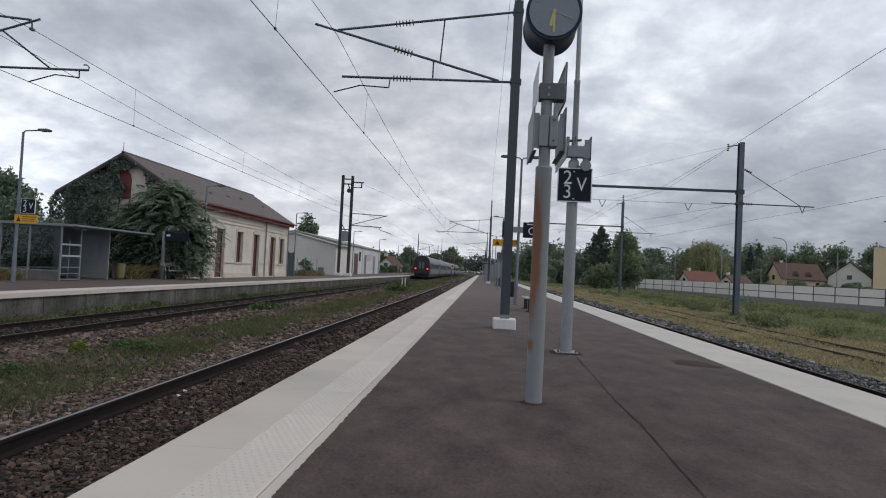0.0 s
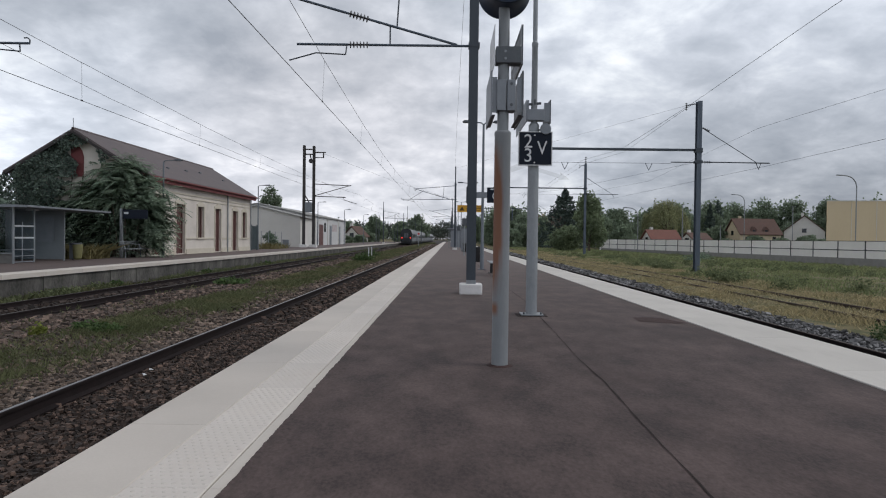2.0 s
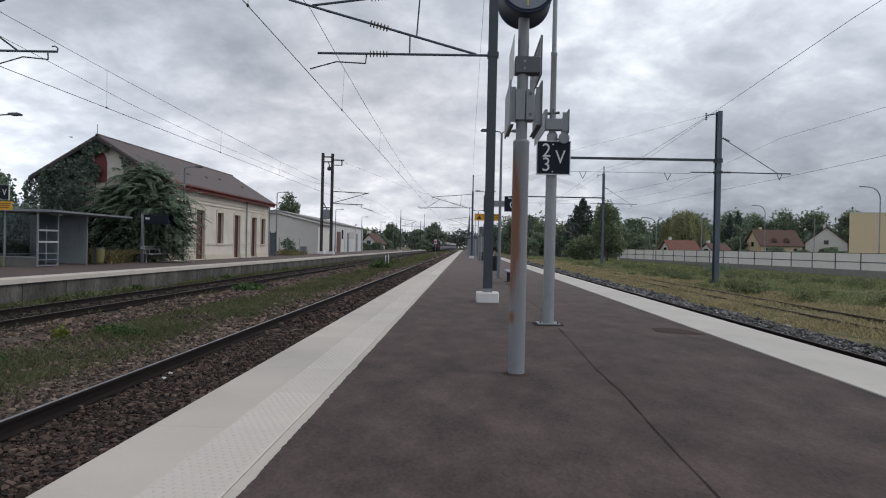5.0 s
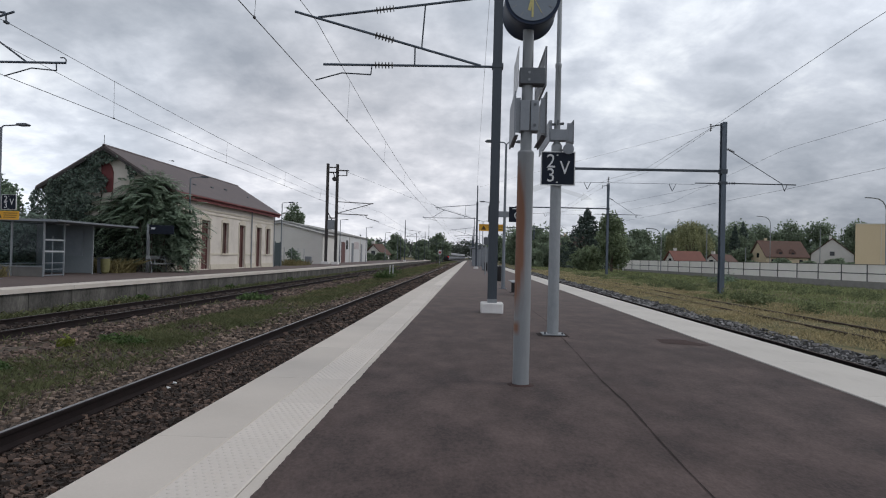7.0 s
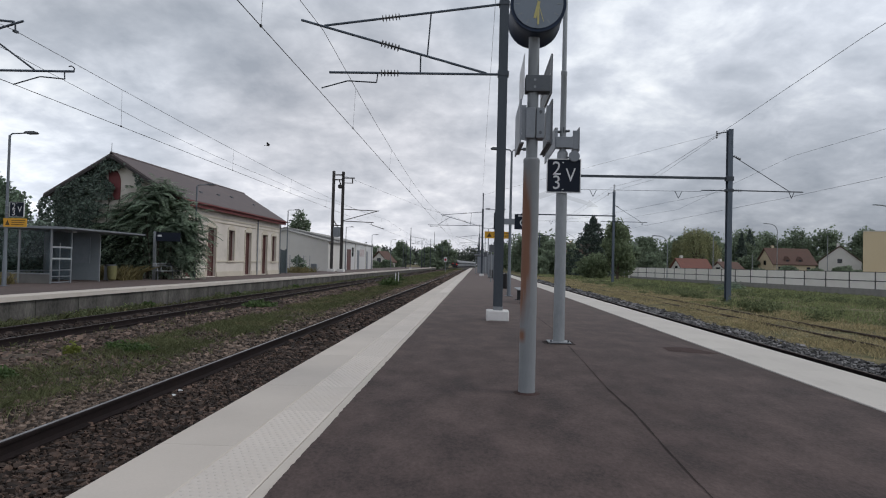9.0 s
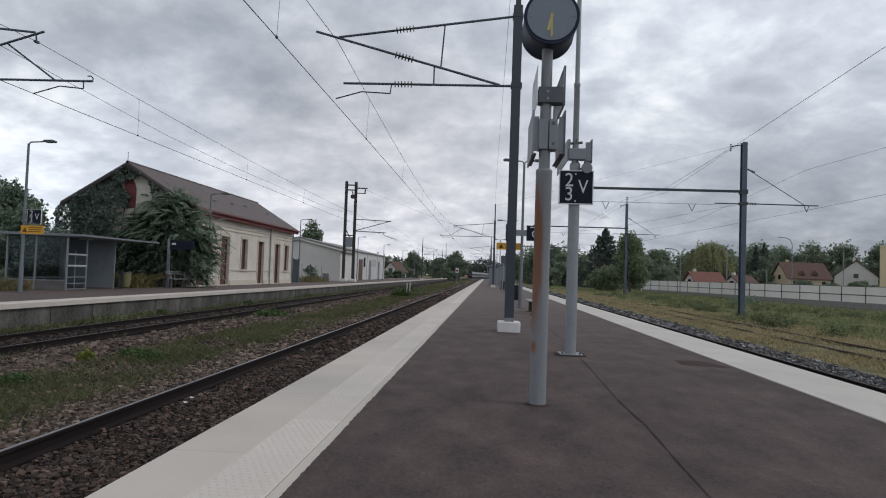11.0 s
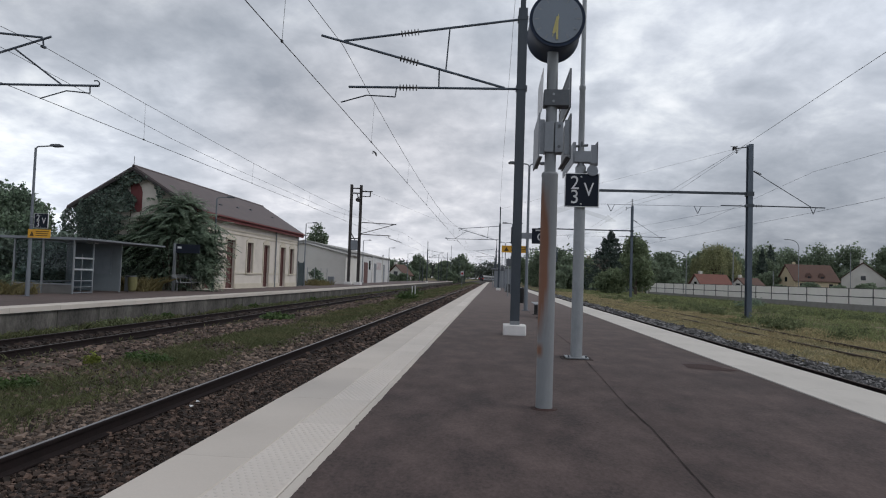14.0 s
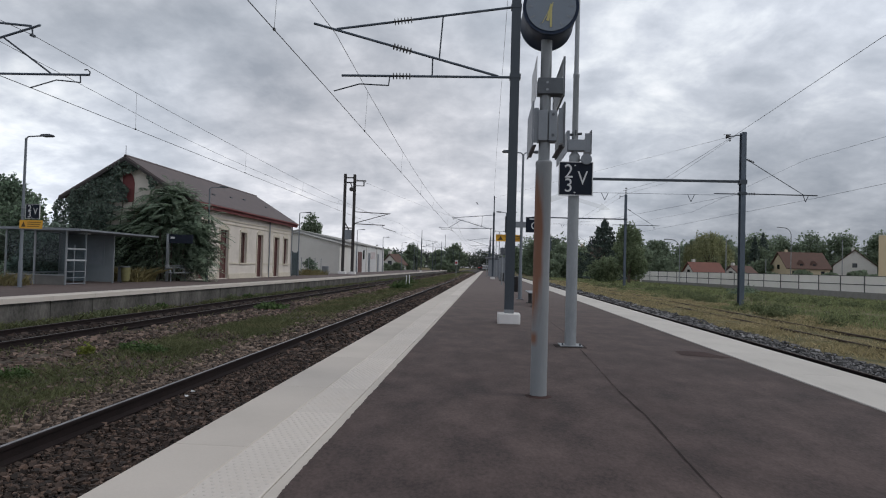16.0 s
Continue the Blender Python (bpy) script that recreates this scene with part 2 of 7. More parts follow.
GRASS_TAN = surface("dry_tan_grass_blades", (0.50, 0.415, 0.255), (0.31, 0.27, 0.155), 0.6, 8, 0.85, bump=0, per_island=0.4, through_light=0.45, stain=(0.23, 0.245, 0.12), stain_scale=0.4, stain_amount=0.8, gloss=0.2)
WEED = surface("broad_weeds", (0.075, 0.125, 0.032), (0.04, 0.075, 0.022), 2, 20, 0.7, bump=0, per_island=0.35, through_light=0.3)
LEAF = surface("green_leaves", (0.190, 0.252, 0.175), (0.105, 0.148, 0.105), 0.8, 12, 0.6, bump=0, per_island=0.5, through_light=0.5, few_light=1.5)
FROND = surface("feathery_green_leaves", (0.300, 0.375, 0.275), (0.185, 0.245, 0.180), 0.7, 9, 0.55, bump=0, per_island=0.4, through_light=0.5)
LEAF_MID = surface("fresh_green_leaves", (0.26, 0.315, 0.19), (0.16, 0.205, 0.12), 0.5, 6, 0.7, bump=0, per_island=0.4, through_light=0.5)
LEAF_DARK = surface("shrub_leaves", (0.185, 0.235, 0.185), (0.100, 0.135, 0.108), 1.2, 16, 0.6, bump=0, per_island=0.5, through_light=0.4, few_light=1.6)
IVY = surface("ivy_leaves", (0.150, 0.195, 0.158), (0.088, 0.118, 0.098), 1.2, 16, 0.6, bump=0, per_island=0.5, through_light=0.4, few_light=1.5)
# paler than near leaves: the haze of distance is put into this colour
LEAF_HAZE = surface("hazed_distant_leaves", (0.262, 0.318, 0.225), (0.170, 0.215, 0.150), 0.12, 3, 0.85, bump=0, per_island=0.35, through_light=0.5, gloss=0.15)
LEAF_YELLOW = surface("willow_leaves", (0.34, 0.345, 0.185), (0.22, 0.235, 0.125), 0.4, 5, 0.75, bump=0, per_island=0.35, through_light=0.35)
NEEDLE = surface("fir_needles", (0.080, 0.110, 0.090), (0.050, 0.072, 0.062), 0.5, 6, 0.8, bump=0, per_island=0.3)
LEAF_WOOD = surface("dark_wood_leaves", (0.135, 0.155, 0.130), (0.085, 0.100, 0.088), 0.08, 1, 0.85, bump=0, per_island=0.35, through_light=0.3, gloss=0.1)
BARK = surface("bark", (0.10, 0.08, 0.06), None, 5, 40, 0.95, bump=0.8, stretch=(1, 1, 0.3))
RAIL_STEEL = surface("rusted_rail_side", (0.028, 0.020, 0.020), (0.014, 0.011, 0.011), 5, 60, 0.8, metal=0.0, bump=0.3, gloss=0.12)
RAIL_TOP = surface("worn_rail_head", (0.40, 0.385, 0.39), (0.27, 0.255, 0.255), 3, 50, 0.4, metal=1.0, bump=0.05)
RAIL_DULL = surface("dull_rail_head", (0.115, 0.105, 0.10), (0.07, 0.064, 0.06), 3, 50, 0.5, metal=0.4, bump=0.05)
RAIL_RUST = surface("rusted_rail_head", (0.10, 0.07, 0.055), (0.06, 0.042, 0.034), 5, 60, 0.7, metal=0.3, bump=0.2)
SLEEPER = surface("dark_wooden_sleeper", (0.07, 0.055, 0.045), None, 4, 40, 0.9, bump=0.4)
GALV = surface("galvanised_steel", (0.30, 0.315, 0.33), (0.22, 0.235, 0.25), 7, 40, 0.5, metal=0.5, bump=0.05, stretch=(1, 1, 0.4))
STEEL_DARK = surface("weathered_mast_steel", (0.070, 0.083, 0.100), (0.048, 0.058, 0.072), 3, 40, 0.55, metal=0.35, bump=0.06, stretch=(1, 1, 0.25))
STEEL_BLUE = surface("blue_grey_mast_steel", (0.12, 0.145, 0.18), (0.08, 0.10, 0.13), 3, 40, 0.5, metal=0.4, bump=0.05, stretch=(1, 1, 0.25))
LATTICE_STEEL = surface("brown_lattice_steel", (0.068, 0.061, 0.060), None, 3, 40, 0.7, metal=0.3, bump=0.1)
WIRE = surface("wire", (0.05, 0.052, 0.056), None, 5, 30, 0.6, metal=0.3, bump=0)
INSULATOR = surface("insulator_glaze", (0.075, 0.075, 0.08), None, 8, 50, 0.3, bump=0)
POLE_GREY = surface("grey_painted_pole", (0.225, 0.24, 0.255), (0.18, 0.193, 0.207), 3, 45, 0.45, bump=0.05, stretch=(1, 1, 0.3))
LAMP_GREY = surface("dull_zinc_lamp_post", (0.175, 0.195, 0.220), (0.130, 0.146, 0.167), 5, 40, 0.55, metal=0.3, bump=0.05, stretch=(1, 1, 0.4))
SIGN_BLUE = surface("dark_blue_sign_face", (0.014, 0.019, 0.032), None, 5, 60, 0.5, bump=0, gloss=0.15)
SIGN_WHITE = surface("white_sign_lettering", (0.72, 0.73, 0.75), None, 6, 60, 0.5, bump=0)
SIGN_YELLOW = surface("yellow_sign_face", (0.74, 0.38, 0.022), (0.66, 0.33, 0.02), 3, 60, 0.5, bump=0)
SIGN_RED = surface("red_sign", (0.55, 0.05, 0.05), None, 4, 40, 0.5, bump=0)
CLOCK_CASE = surface("clock_case", (0.018, 0.032, 0.066), None, 5, 60, 0.55, bump=0.03, gloss=0.3)
CLOCK_FACE = surface("clock_face", (0.185, 0.220, 0.265), (0.160, 0.192, 0.235), 3, 70, 0.25, bump=0)
CLOCK_HAND = surface("yellow_clock_hand", (0.62, 0.55, 0.22), None, 5, 50, 0.5, bump=0)
CLOCK_TICK = surface("clock_tick", (0.20, 0.22, 0.25), None, 5, 50, 0.5, bump=0)
PLATE_BACK = surface("sheet_metal_plate", (0.245, 0.262, 0.288), (0.185, 0.20, 0.222), 4, 50, 0.5, metal=0.35, bump=0.04)
PLATE_DARK = surface("dark_sheet_metal", (0.11, 0.12, 0.135), None, 4, 50, 0.5, metal=0.3, bump=0.04)
RENDER_CREAM = surface("cream_render", (0.66, 0.61, 0.555), (0.57, 0.52, 0.465), 1.0, 40, 0.9, bump=0.15, stain=(0.38, 0.35, 0.31), stain_scale=0.7, stain_amount=0.5)
STONE_TRIM = surface("cream_stone_trim", (0.60, 0.55, 0.46), (0.50, 0.45, 0.37), 3, 40, 0.85, bump=0.2)
BRICK_RED = surface("red_brick_paint", (0.19, 0.052, 0.052), (0.13, 0.036, 0.037), 3, 40, 0.8, bump=0.3)
WOOD_RED = surface("dark_red_woodwork", (0.145, 0.062, 0.055), (0.09, 0.044, 0.040), 3, 40, 0.6, bump=0.15, stretch=(1, 1, 0.2))
SHUTTER_DARK = surface("brown_shutter", (0.095, 0.065, 0.055), None, 3, 40, 0.7, bump=0.2)
SLATE = surface("slate_roof", (0.135, 0.108, 0.108), (0.092, 0.076, 0.078), 2.0, 30, 0.75, bump=0.25, stain=(0.17, 0.135, 0.125), stain_scale=0.5, stain_amount=0.5)
TILE_RED = surface("red_roof_tile", (0.20, 0.085, 0.066), (0.15, 0.065, 0.052), 1, 10, 0.85, bump=0.4)
TILE_BROWN = surface("brown_roof_tile", (0.12, 0.066, 0.052), (0.085, 0.05, 0.04), 1, 10, 0.85, bump=0.4)
WALL_WHITE = surface("white_house_render", (0.66, 0.64, 0.61), (0.57, 0.55, 0.52), 0.5, 12, 0.9, bump=0.1)
WALL_OCHRE = surface("pale_ochre_house_render", (0.62, 0.52, 0.37), (0.54, 0.45, 0.31), 0.5, 12, 0.9, bump=0.1)
WALL_BEIGE = surface("beige_cladding", (0.66, 0.54, 0.36), (0.61, 0.495, 0.325), 0.3, 8, 0.7, bump=0.05, stretch=(1, 1, 0.2))
SHED_WHITE = surface("pale_metal_cladding", (0.60, 0.60, 0.60), (0.52, 0.52, 0.52), 0.5, 20, 0.6, bump=0.05)
SHED_ROOF = surface("fibre_cement_roof", (0.33, 0.325, 0.31), (0.25, 0.245, 0.235), 0.6, 20, 0.85, bump=0.2)
FENCE_WHITE = surface("white_fence_panel", (0.86, 0.83, 0.79), (0.78, 0.75, 0.71), 0.8, 30, 0.7, bump=0.1, per_piece=0.04)
FENCE_DARK = surface("dark_fence_post", (0.075, 0.075, 0.078), None, 3, 40, 0.7, bump=0.1)
GLASS = clear_glass("shelter_glass", (0.84, 0.88, 0.90))
WINDOW_GLASS = surface("dark_window_glass", (0.018, 0.02, 0.024), None, 2, 20, 0.08, bump=0)
PLASTIC_YELLOW = surface("yellow_bin_bag", (0.19, 0.18, 0.075), None, 6, 30, 0.5, bump=0.4)
BLACK_PLASTIC = surface("black_plastic", (0.018, 0.018, 0.02), None, 5, 50, 0.5, bump=0.05)
COACH_SIDE = surface("grey_coach_side", (0.23, 0.24, 0.255), (0.18, 0.19, 0.205), 0.8, 20, 0.5, metal=0.2, bump=0.03)
COACH_ROOF = surface("pale_coach_roof", (0.235, 0.24, 0.245), (0.185, 0.19, 0.195), 0.8, 20, 0.6, bump=0.05)
COACH_DARK = surface("dark_coach_end", (0.022, 0.023, 0.028), None, 2, 30, 0.5, bump=0.05)
COACH_WINDOW = surface("coach_window", (0.16, 0.17, 0.19), None, 2, 20, 0.15, bump=0)
TAIL_LIGHT = glow("red_tail_light", (1.0, 0.04, 0.03), 2.6)
FEATHER = surface("dark_feathers", (0.03, 0.03, 0.032), None, 8, 60, 0.8, bump=0)


# ---- mesh tools ----
class Shape:
    """Collects points and faces of one part."""

    def __init__(self):
        self.v, self.f = [], []

    def add(self, pts, faces):
        k = len(self.v)
        self.v += [tuple(p) for p in pts]
        self.f += [tuple(k + i for i in q) for q in faces]
        return self

    def box(self, lo, hi, m=None):
        (a, b, c), (d, e, g) = lo, hi
        pts = [Vector(p) for p in ((a, b, c), (d, b, c), (d, e, c), (a, e, c), (a, b, g), (d, b, g), (d, e, g), (a, e, g))]
        if m is not None:
            pts = [m @ p for p in pts]
        return self.add(pts, [(0, 3, 2, 1), (4, 5, 6, 7), (0, 1, 5, 4), (1, 2, 6, 5), (2, 3, 7, 6), (3, 0, 4, 7)])

    def rod(self, p, q, r, r2=None, n=8):
        p, q = Vector(p), Vector(q)
        r2 = r if r2 is None else r2
        w = (q - p).normalized()
        a = w.orthogonal().normalized()
        b = w.cross(a)
        pts = []
        for c, rad in ((p, r), (q, r2)):
            pts += [c + rad * (math.cos(2 * math.pi * i / n) * a + math.sin(2 * math.pi * i / n) * b) for i in range(n)]
        faces = [(i, (i + 1) % n, n + (i + 1) % n, n + i) for i in range(n)]
        return self.add(pts, faces + [tuple(range(n - 1, -1, -1)), tuple(range(n, 2 * n))])

    def path(self, pts, r, n=6):
        for p, q in zip(pts, pts[1:]):
            self.rod(p, q, r, n=n)
        return self

    def lathe(self, profile, origin=(0, 0, 0), axis="z", n=20):
        """profile: (radius, height) pairs along an axis."""
        pts = []
        for r, h in profile:
            for i in range(n):
                c, s = r * math.cos(2 * math.pi * i / n), r * math.sin(2 * math.pi * i / n)
                p = {"z": (c, s, h), "y": (c, h, s), "x": (h, c, s)}[axis]
                pts.append(Vector(origin) + Vector(p))
        faces = []
        for k in range(len(profile) - 1):
            for i in range(n):
                j = (i + 1) % n
                faces.append((k * n + i, k * n + j, (k + 1) * n + j, (k + 1) * n + i))
        faces += [tuple(range(n - 1, -1, -1)), tuple((len(profile) - 1) * n + i for i in range(n))]
        return self.add(pts, faces)

    def extrude(self, outline, axis, lo, hi):
        """A closed outline (two coordinates a point) drawn out along an axis."""
        def put(p, h):
            return {"x": (h, p[0], p[1]), "y": (p[0], h, p[1]), "z": (p[0], p[1], h)}[axis]
        n = len(outline)
        pts = [put(p, lo) for p in outline] + [put(p, hi) for p in outline]
        faces = [(i, (i + 1) % n, n + (i + 1) % n, n + i) for i in range(n)]
        return self.add(pts, faces + [tuple(range(n - 1, -1, -1)), tuple(range(n, 2 * n))])

    def mesh(self, name, smooth=True):
        me = bpy.data.meshes.new(name)
        me.from_pydata([tuple(p) for p in self.v], [], self.f)
        bm = bmesh.new()
        bm.from_mesh(me)
        bmesh.ops.recalc_face_normals(bm, faces=bm.faces)
        bm.to_mesh(me)
        bm.free()
        if smooth:
            me.polygons.foreach_set("use_smooth", [True] * len(me.polygons))
            me.set_sharp_from_angle(angle=radians(32))
        return me


def part(name, shape, material, parent=None, label="", bevel=0.0, at=None, smooth=True):
    ob = new(name, shape.mesh(name, smooth))
    ob.data.materials.append(material)
    if parent is not None:
        ob.parent = parent
    if at is not None:
        ob.matrix_basis = at
    if bevel:
        mod = ob.modifiers.new("bevel", "BEVEL")
        mod.width, mod.segments, mod.limit_method = bevel, 2, "ANGLE"
    return tagged(ob, label=label)


def thing(name, at, label, category, group="", kind=""):
    ob = new(name)
    ob.empty_display_size = 0.2
    ob.matrix_basis = at if isinstance(at, Matrix) else pose(*at)
    return tagged(ob, label, category, group, kind)


def piece(name, me, parent, at):
    ob = new(name, me)
    ob.parent = parent
    ob.matrix_basis = at
    return ob


def raw(name, verts, faces, material, label="", category="", kind="stuff", parent=None):
    me = bpy.data.meshes.new(name)
    me.from_pydata(verts, [], faces)
    me.materials.append(material)
    ob = new(name, me)
    if parent is not None:
        ob.parent = parent
    return tagged(ob, label, category, "", kind)


def writing(name, text, size, material, parent, at, thick=0.002, label=""):
    cu = bpy.data.curves.new(name, "FONT")
    cu.body, cu.size, cu.extrude, cu.align_x, cu.align_y = text, size, thick, "CENTER", "CENTER"
    tmp = bpy.data.objects.new(name, cu)
    scene.collection.objects.link(tmp)
    me = bpy.data.meshes.new_from_object(tmp.evaluated_get(bpy.context.evaluated_depsgraph_get()))
    bpy.data.objects.remove(tmp)
    me.materials.clear()
    me.materials.append(material)
    ob = new(name, me)
    ob.parent = parent
    ob.matrix_basis = at
    return tagged(ob, label=label)


UP = pose(0, 0, 0, 90, 0, 0)  # a plate drawn in x, y stands up and faces -y


# ---- ground, platforms, tracks ----
PLAT_L, PLAT_R, PLAT_Y0, PLAT_Y1 = -1.92, 4.40, -8.0, 236.0
FAR_EDGE = -12.30
RAIL_Z, RAILB_Z, SIDING_Z = -0.50, -0.62, -0.62
TRACK_A, TRACK_B, TRACK_C, TRACK_D = -3.37, -10.45, 5.87, 10.93


def grid_sheet(name, x0, x1, y0, y1, nx, ny, z, amp, material, label, category, seed=0.0, tilt=0.0):
    xs, ys = np.linspace(x0, x1, nx), np.linspace(y0, y1, ny)
    verts = [(x, y, z + amp * noise.noise((x * 0.7 + seed, y * 0.7, seed)) - tilt * min(max((x - 20.0) / 25.0, 0), 1)) for y in ys for x in xs]
    faces = [(j * nx + i, j * nx + i + 1, (j + 1) * nx + i + 1, (j + 1) * nx + i) for j in range(ny - 1) for i in range(nx - 1)]
    ob = raw(name, verts, faces, material, label, category, "structure")
    ob.data.polygons.foreach_set("use_smooth", [True] * len(faces))
    return ob


def ground():
    grid_sheet("ground", -1500, 1500, -300, 3000, 60, 60, -1.8, 0.0, EARTH_GRASS, "dry grassy earth of the station yard", "ground")
    grid_sheet("verge", -8.6, -5.1, -6, 700, 20, 900, -0.70, 0.05, EARTH_BROWN, "weedy earth strip between the two tracks", "verge", 3.0)
    grid_sheet("yard_grass", 7.6, 60, -6, 700, 80, 500, -0.70, 0.10, EARTH_GRASS, "rough grass of the disused sidings", "grass", 8.0, 0.75)
    grid_sheet("west_ground", -120, -20.1, -20, 700, 60, 300, -0.62, 0.15, EARTH_GRASS, "rough grass behind the far platform", "ground", 5.0)
    grid_sheet("west_verge", -20.3, -12.4, 205, 700, 12, 200, -0.66, 0.08, EARTH_GRASS, "weedy ground past the far platform", "ground", 6.0)
    for name, x0, x1, z in (("ballast_bed", -5.3, PLAT_L - 0.02, -0.72), ("ballast_bed", -12.5, -8.3, -0.81), ("ballast_bed", PLAT_R + 0.02, 8.2, -0.70)):
        grid_sheet(name, x0, x1, -6, 700, 12, 900, z, 0.05, BALLAST_EARTH, "dark ballast bed under the rails", "ballast", x0)


def platform(name, x0, x1, y0, y1, label):
    s = Shape().box((x0, y0, -1.0), (x1, y1, -0.008))
    ob = part(name, s, ASPHALT, label=label)
    return tagged(ob, category="platform", kind="structure")


BEND_Y, BEND_R = 330.0, 2400.0


def along_line(x, d):
    """Place and heading d metres down the line, on a track x metres from the axis: straight, then bending east."""
    if d <= BEND_Y:
        return x, d, 0.0
    a = (d - BEND_Y) / BEND_R
    return x + (BEND_R - x) * (1 - math.cos(a)), BEND_Y + (BEND_R - x) * math.sin(a), a


def curved_strip(name, x0, x1, z, d0, d1, material, label, category, parent=None, thick=0.0):
    verts, n = [], 24
    for i in range(n + 1):
        d = d0 + (d1 - d0) * i / n
        for x, zz in ((x0, z - thick), (x0, z), (x1, z), (x1, z - thick)) if thick else ((x0, z), (x1, z)):
            px, py, a = along_line(x, d)
            verts.append((px, py, zz))
    m = 4 if thick else 2
    faces = [(m * i + k, m * i + k + 1, m * i + m + k + 1, m * i + m + k) for i in range(n) for k in range(m - 1)]
    return raw(name, verts, faces, material, label, category, "structure" if parent is None else "", parent)


def line_bend():
    """Both running lines bend away to the east past the platforms."""
    curved_strip("ballast_bed", -12.6, -1.6, -0.625, BEND_Y - 2, 760, BALLAST_EARTH, "dark ballast bed of the bend", "ballast")
    for c, z in ((TRACK_A, RAIL_Z), (TRACK_B, RAIL_Z - 0.08)):
        for dx in (-0.752, 0.752):
            ob = thing("rail", (0, 0, 0), "worn steel rail in the bend", "rail", "railway rails", "structure")
            curved_strip("rail_web", c + dx - 0.036, c + dx + 0.036, z, BEND_Y, 760, RAIL_STEEL, "", "", ob, 0.15)
            curved_strip("rail_head", c + dx - 0.02, c + dx + 0.02, z + 0.004, BEND_Y, 760, RAIL_DULL, "", "", ob)


def rail(x, z, material_top, y0=-8.0, y1=700.0, label="worn steel rail on ballast"):
    ob = thing("rail", (x, y0, z), label, "rail", "railway rails", "structure")
    n = y1 - y0
    web = [(-0.07, -0.16), (0.07, -0.16), (0.07, -0.145), (0.012, -0.125), (0.012, -0.045), (0.034, -0.034), (0.036, -0.006), (0.028, -0.001),
           (-0.028, -0.001), (-0.036, -0.006), (-0.034, -0.034), (-0.012, -0.045), (-0.012, -0.125), (-0.07, -0.145)]
    part("rail_web", Shape().extrude(web, "y", 0, n), RAIL_RUST if z < RAIL_Z - 0.02 and material_top is RAIL_RUST else RAIL_STEEL, ob)
    part("rail_head", Shape().extrude([(-0.019, -0.004), (0.019, -0.004), (0.019, 0.001), (0.013, 0.0025), (-0.013, 0.0025), (-0.019, 0.001)], "y", 0, n), material_top, ob)


def tracks():
    for c, z, m, lab in ((TRACK_A, RAIL_Z, RAIL_TOP, "polished steel rail beside the platform"), (TRACK_B, RAILB_Z, RAIL_DULL, "polished steel rail beside the far platform"),
                         (TRACK_C, RAIL_Z, RAIL_RUST, "dull rail beside the platform's other edge"), (TRACK_D, SIDING_Z, RAIL_RUST, "rusty siding rail sunk in grass"),
                         (17.6, SIDING_Z - 0.07, RAIL_RUST, "rusty siding rail sunk in grass")):
        for dx in (-0.752, 0.752):
            rail(c + dx, z, m, y1=BEND_Y if c < 0 else 700.0, label=lab)
    me = Shape().extrude([(-1.2, -0.20), (1.2, -0.20), (1.2, -0.02), (1.15, 0), (-1.15, 0), (-1.2, -0.02)], "y", -0.13, 0.13).mesh("sleeper")
    me.materials.append(SLEEPER)
    for name, c, z in (("sleeper_row", TRACK_A, RAIL_Z), ("sleeper_row", TRACK_B, RAILB_Z), ("sleeper_row", TRACK_C, RAIL_Z)):
        row = thing(name, (c, 0, z - 0.20), "row of dark sleepers half buried in ballast", "sleepers", "", "structure")
        for i in range(60):
            piece("sleeper", me, row, pose(0, -3 + 0.6 * i, 0.0))


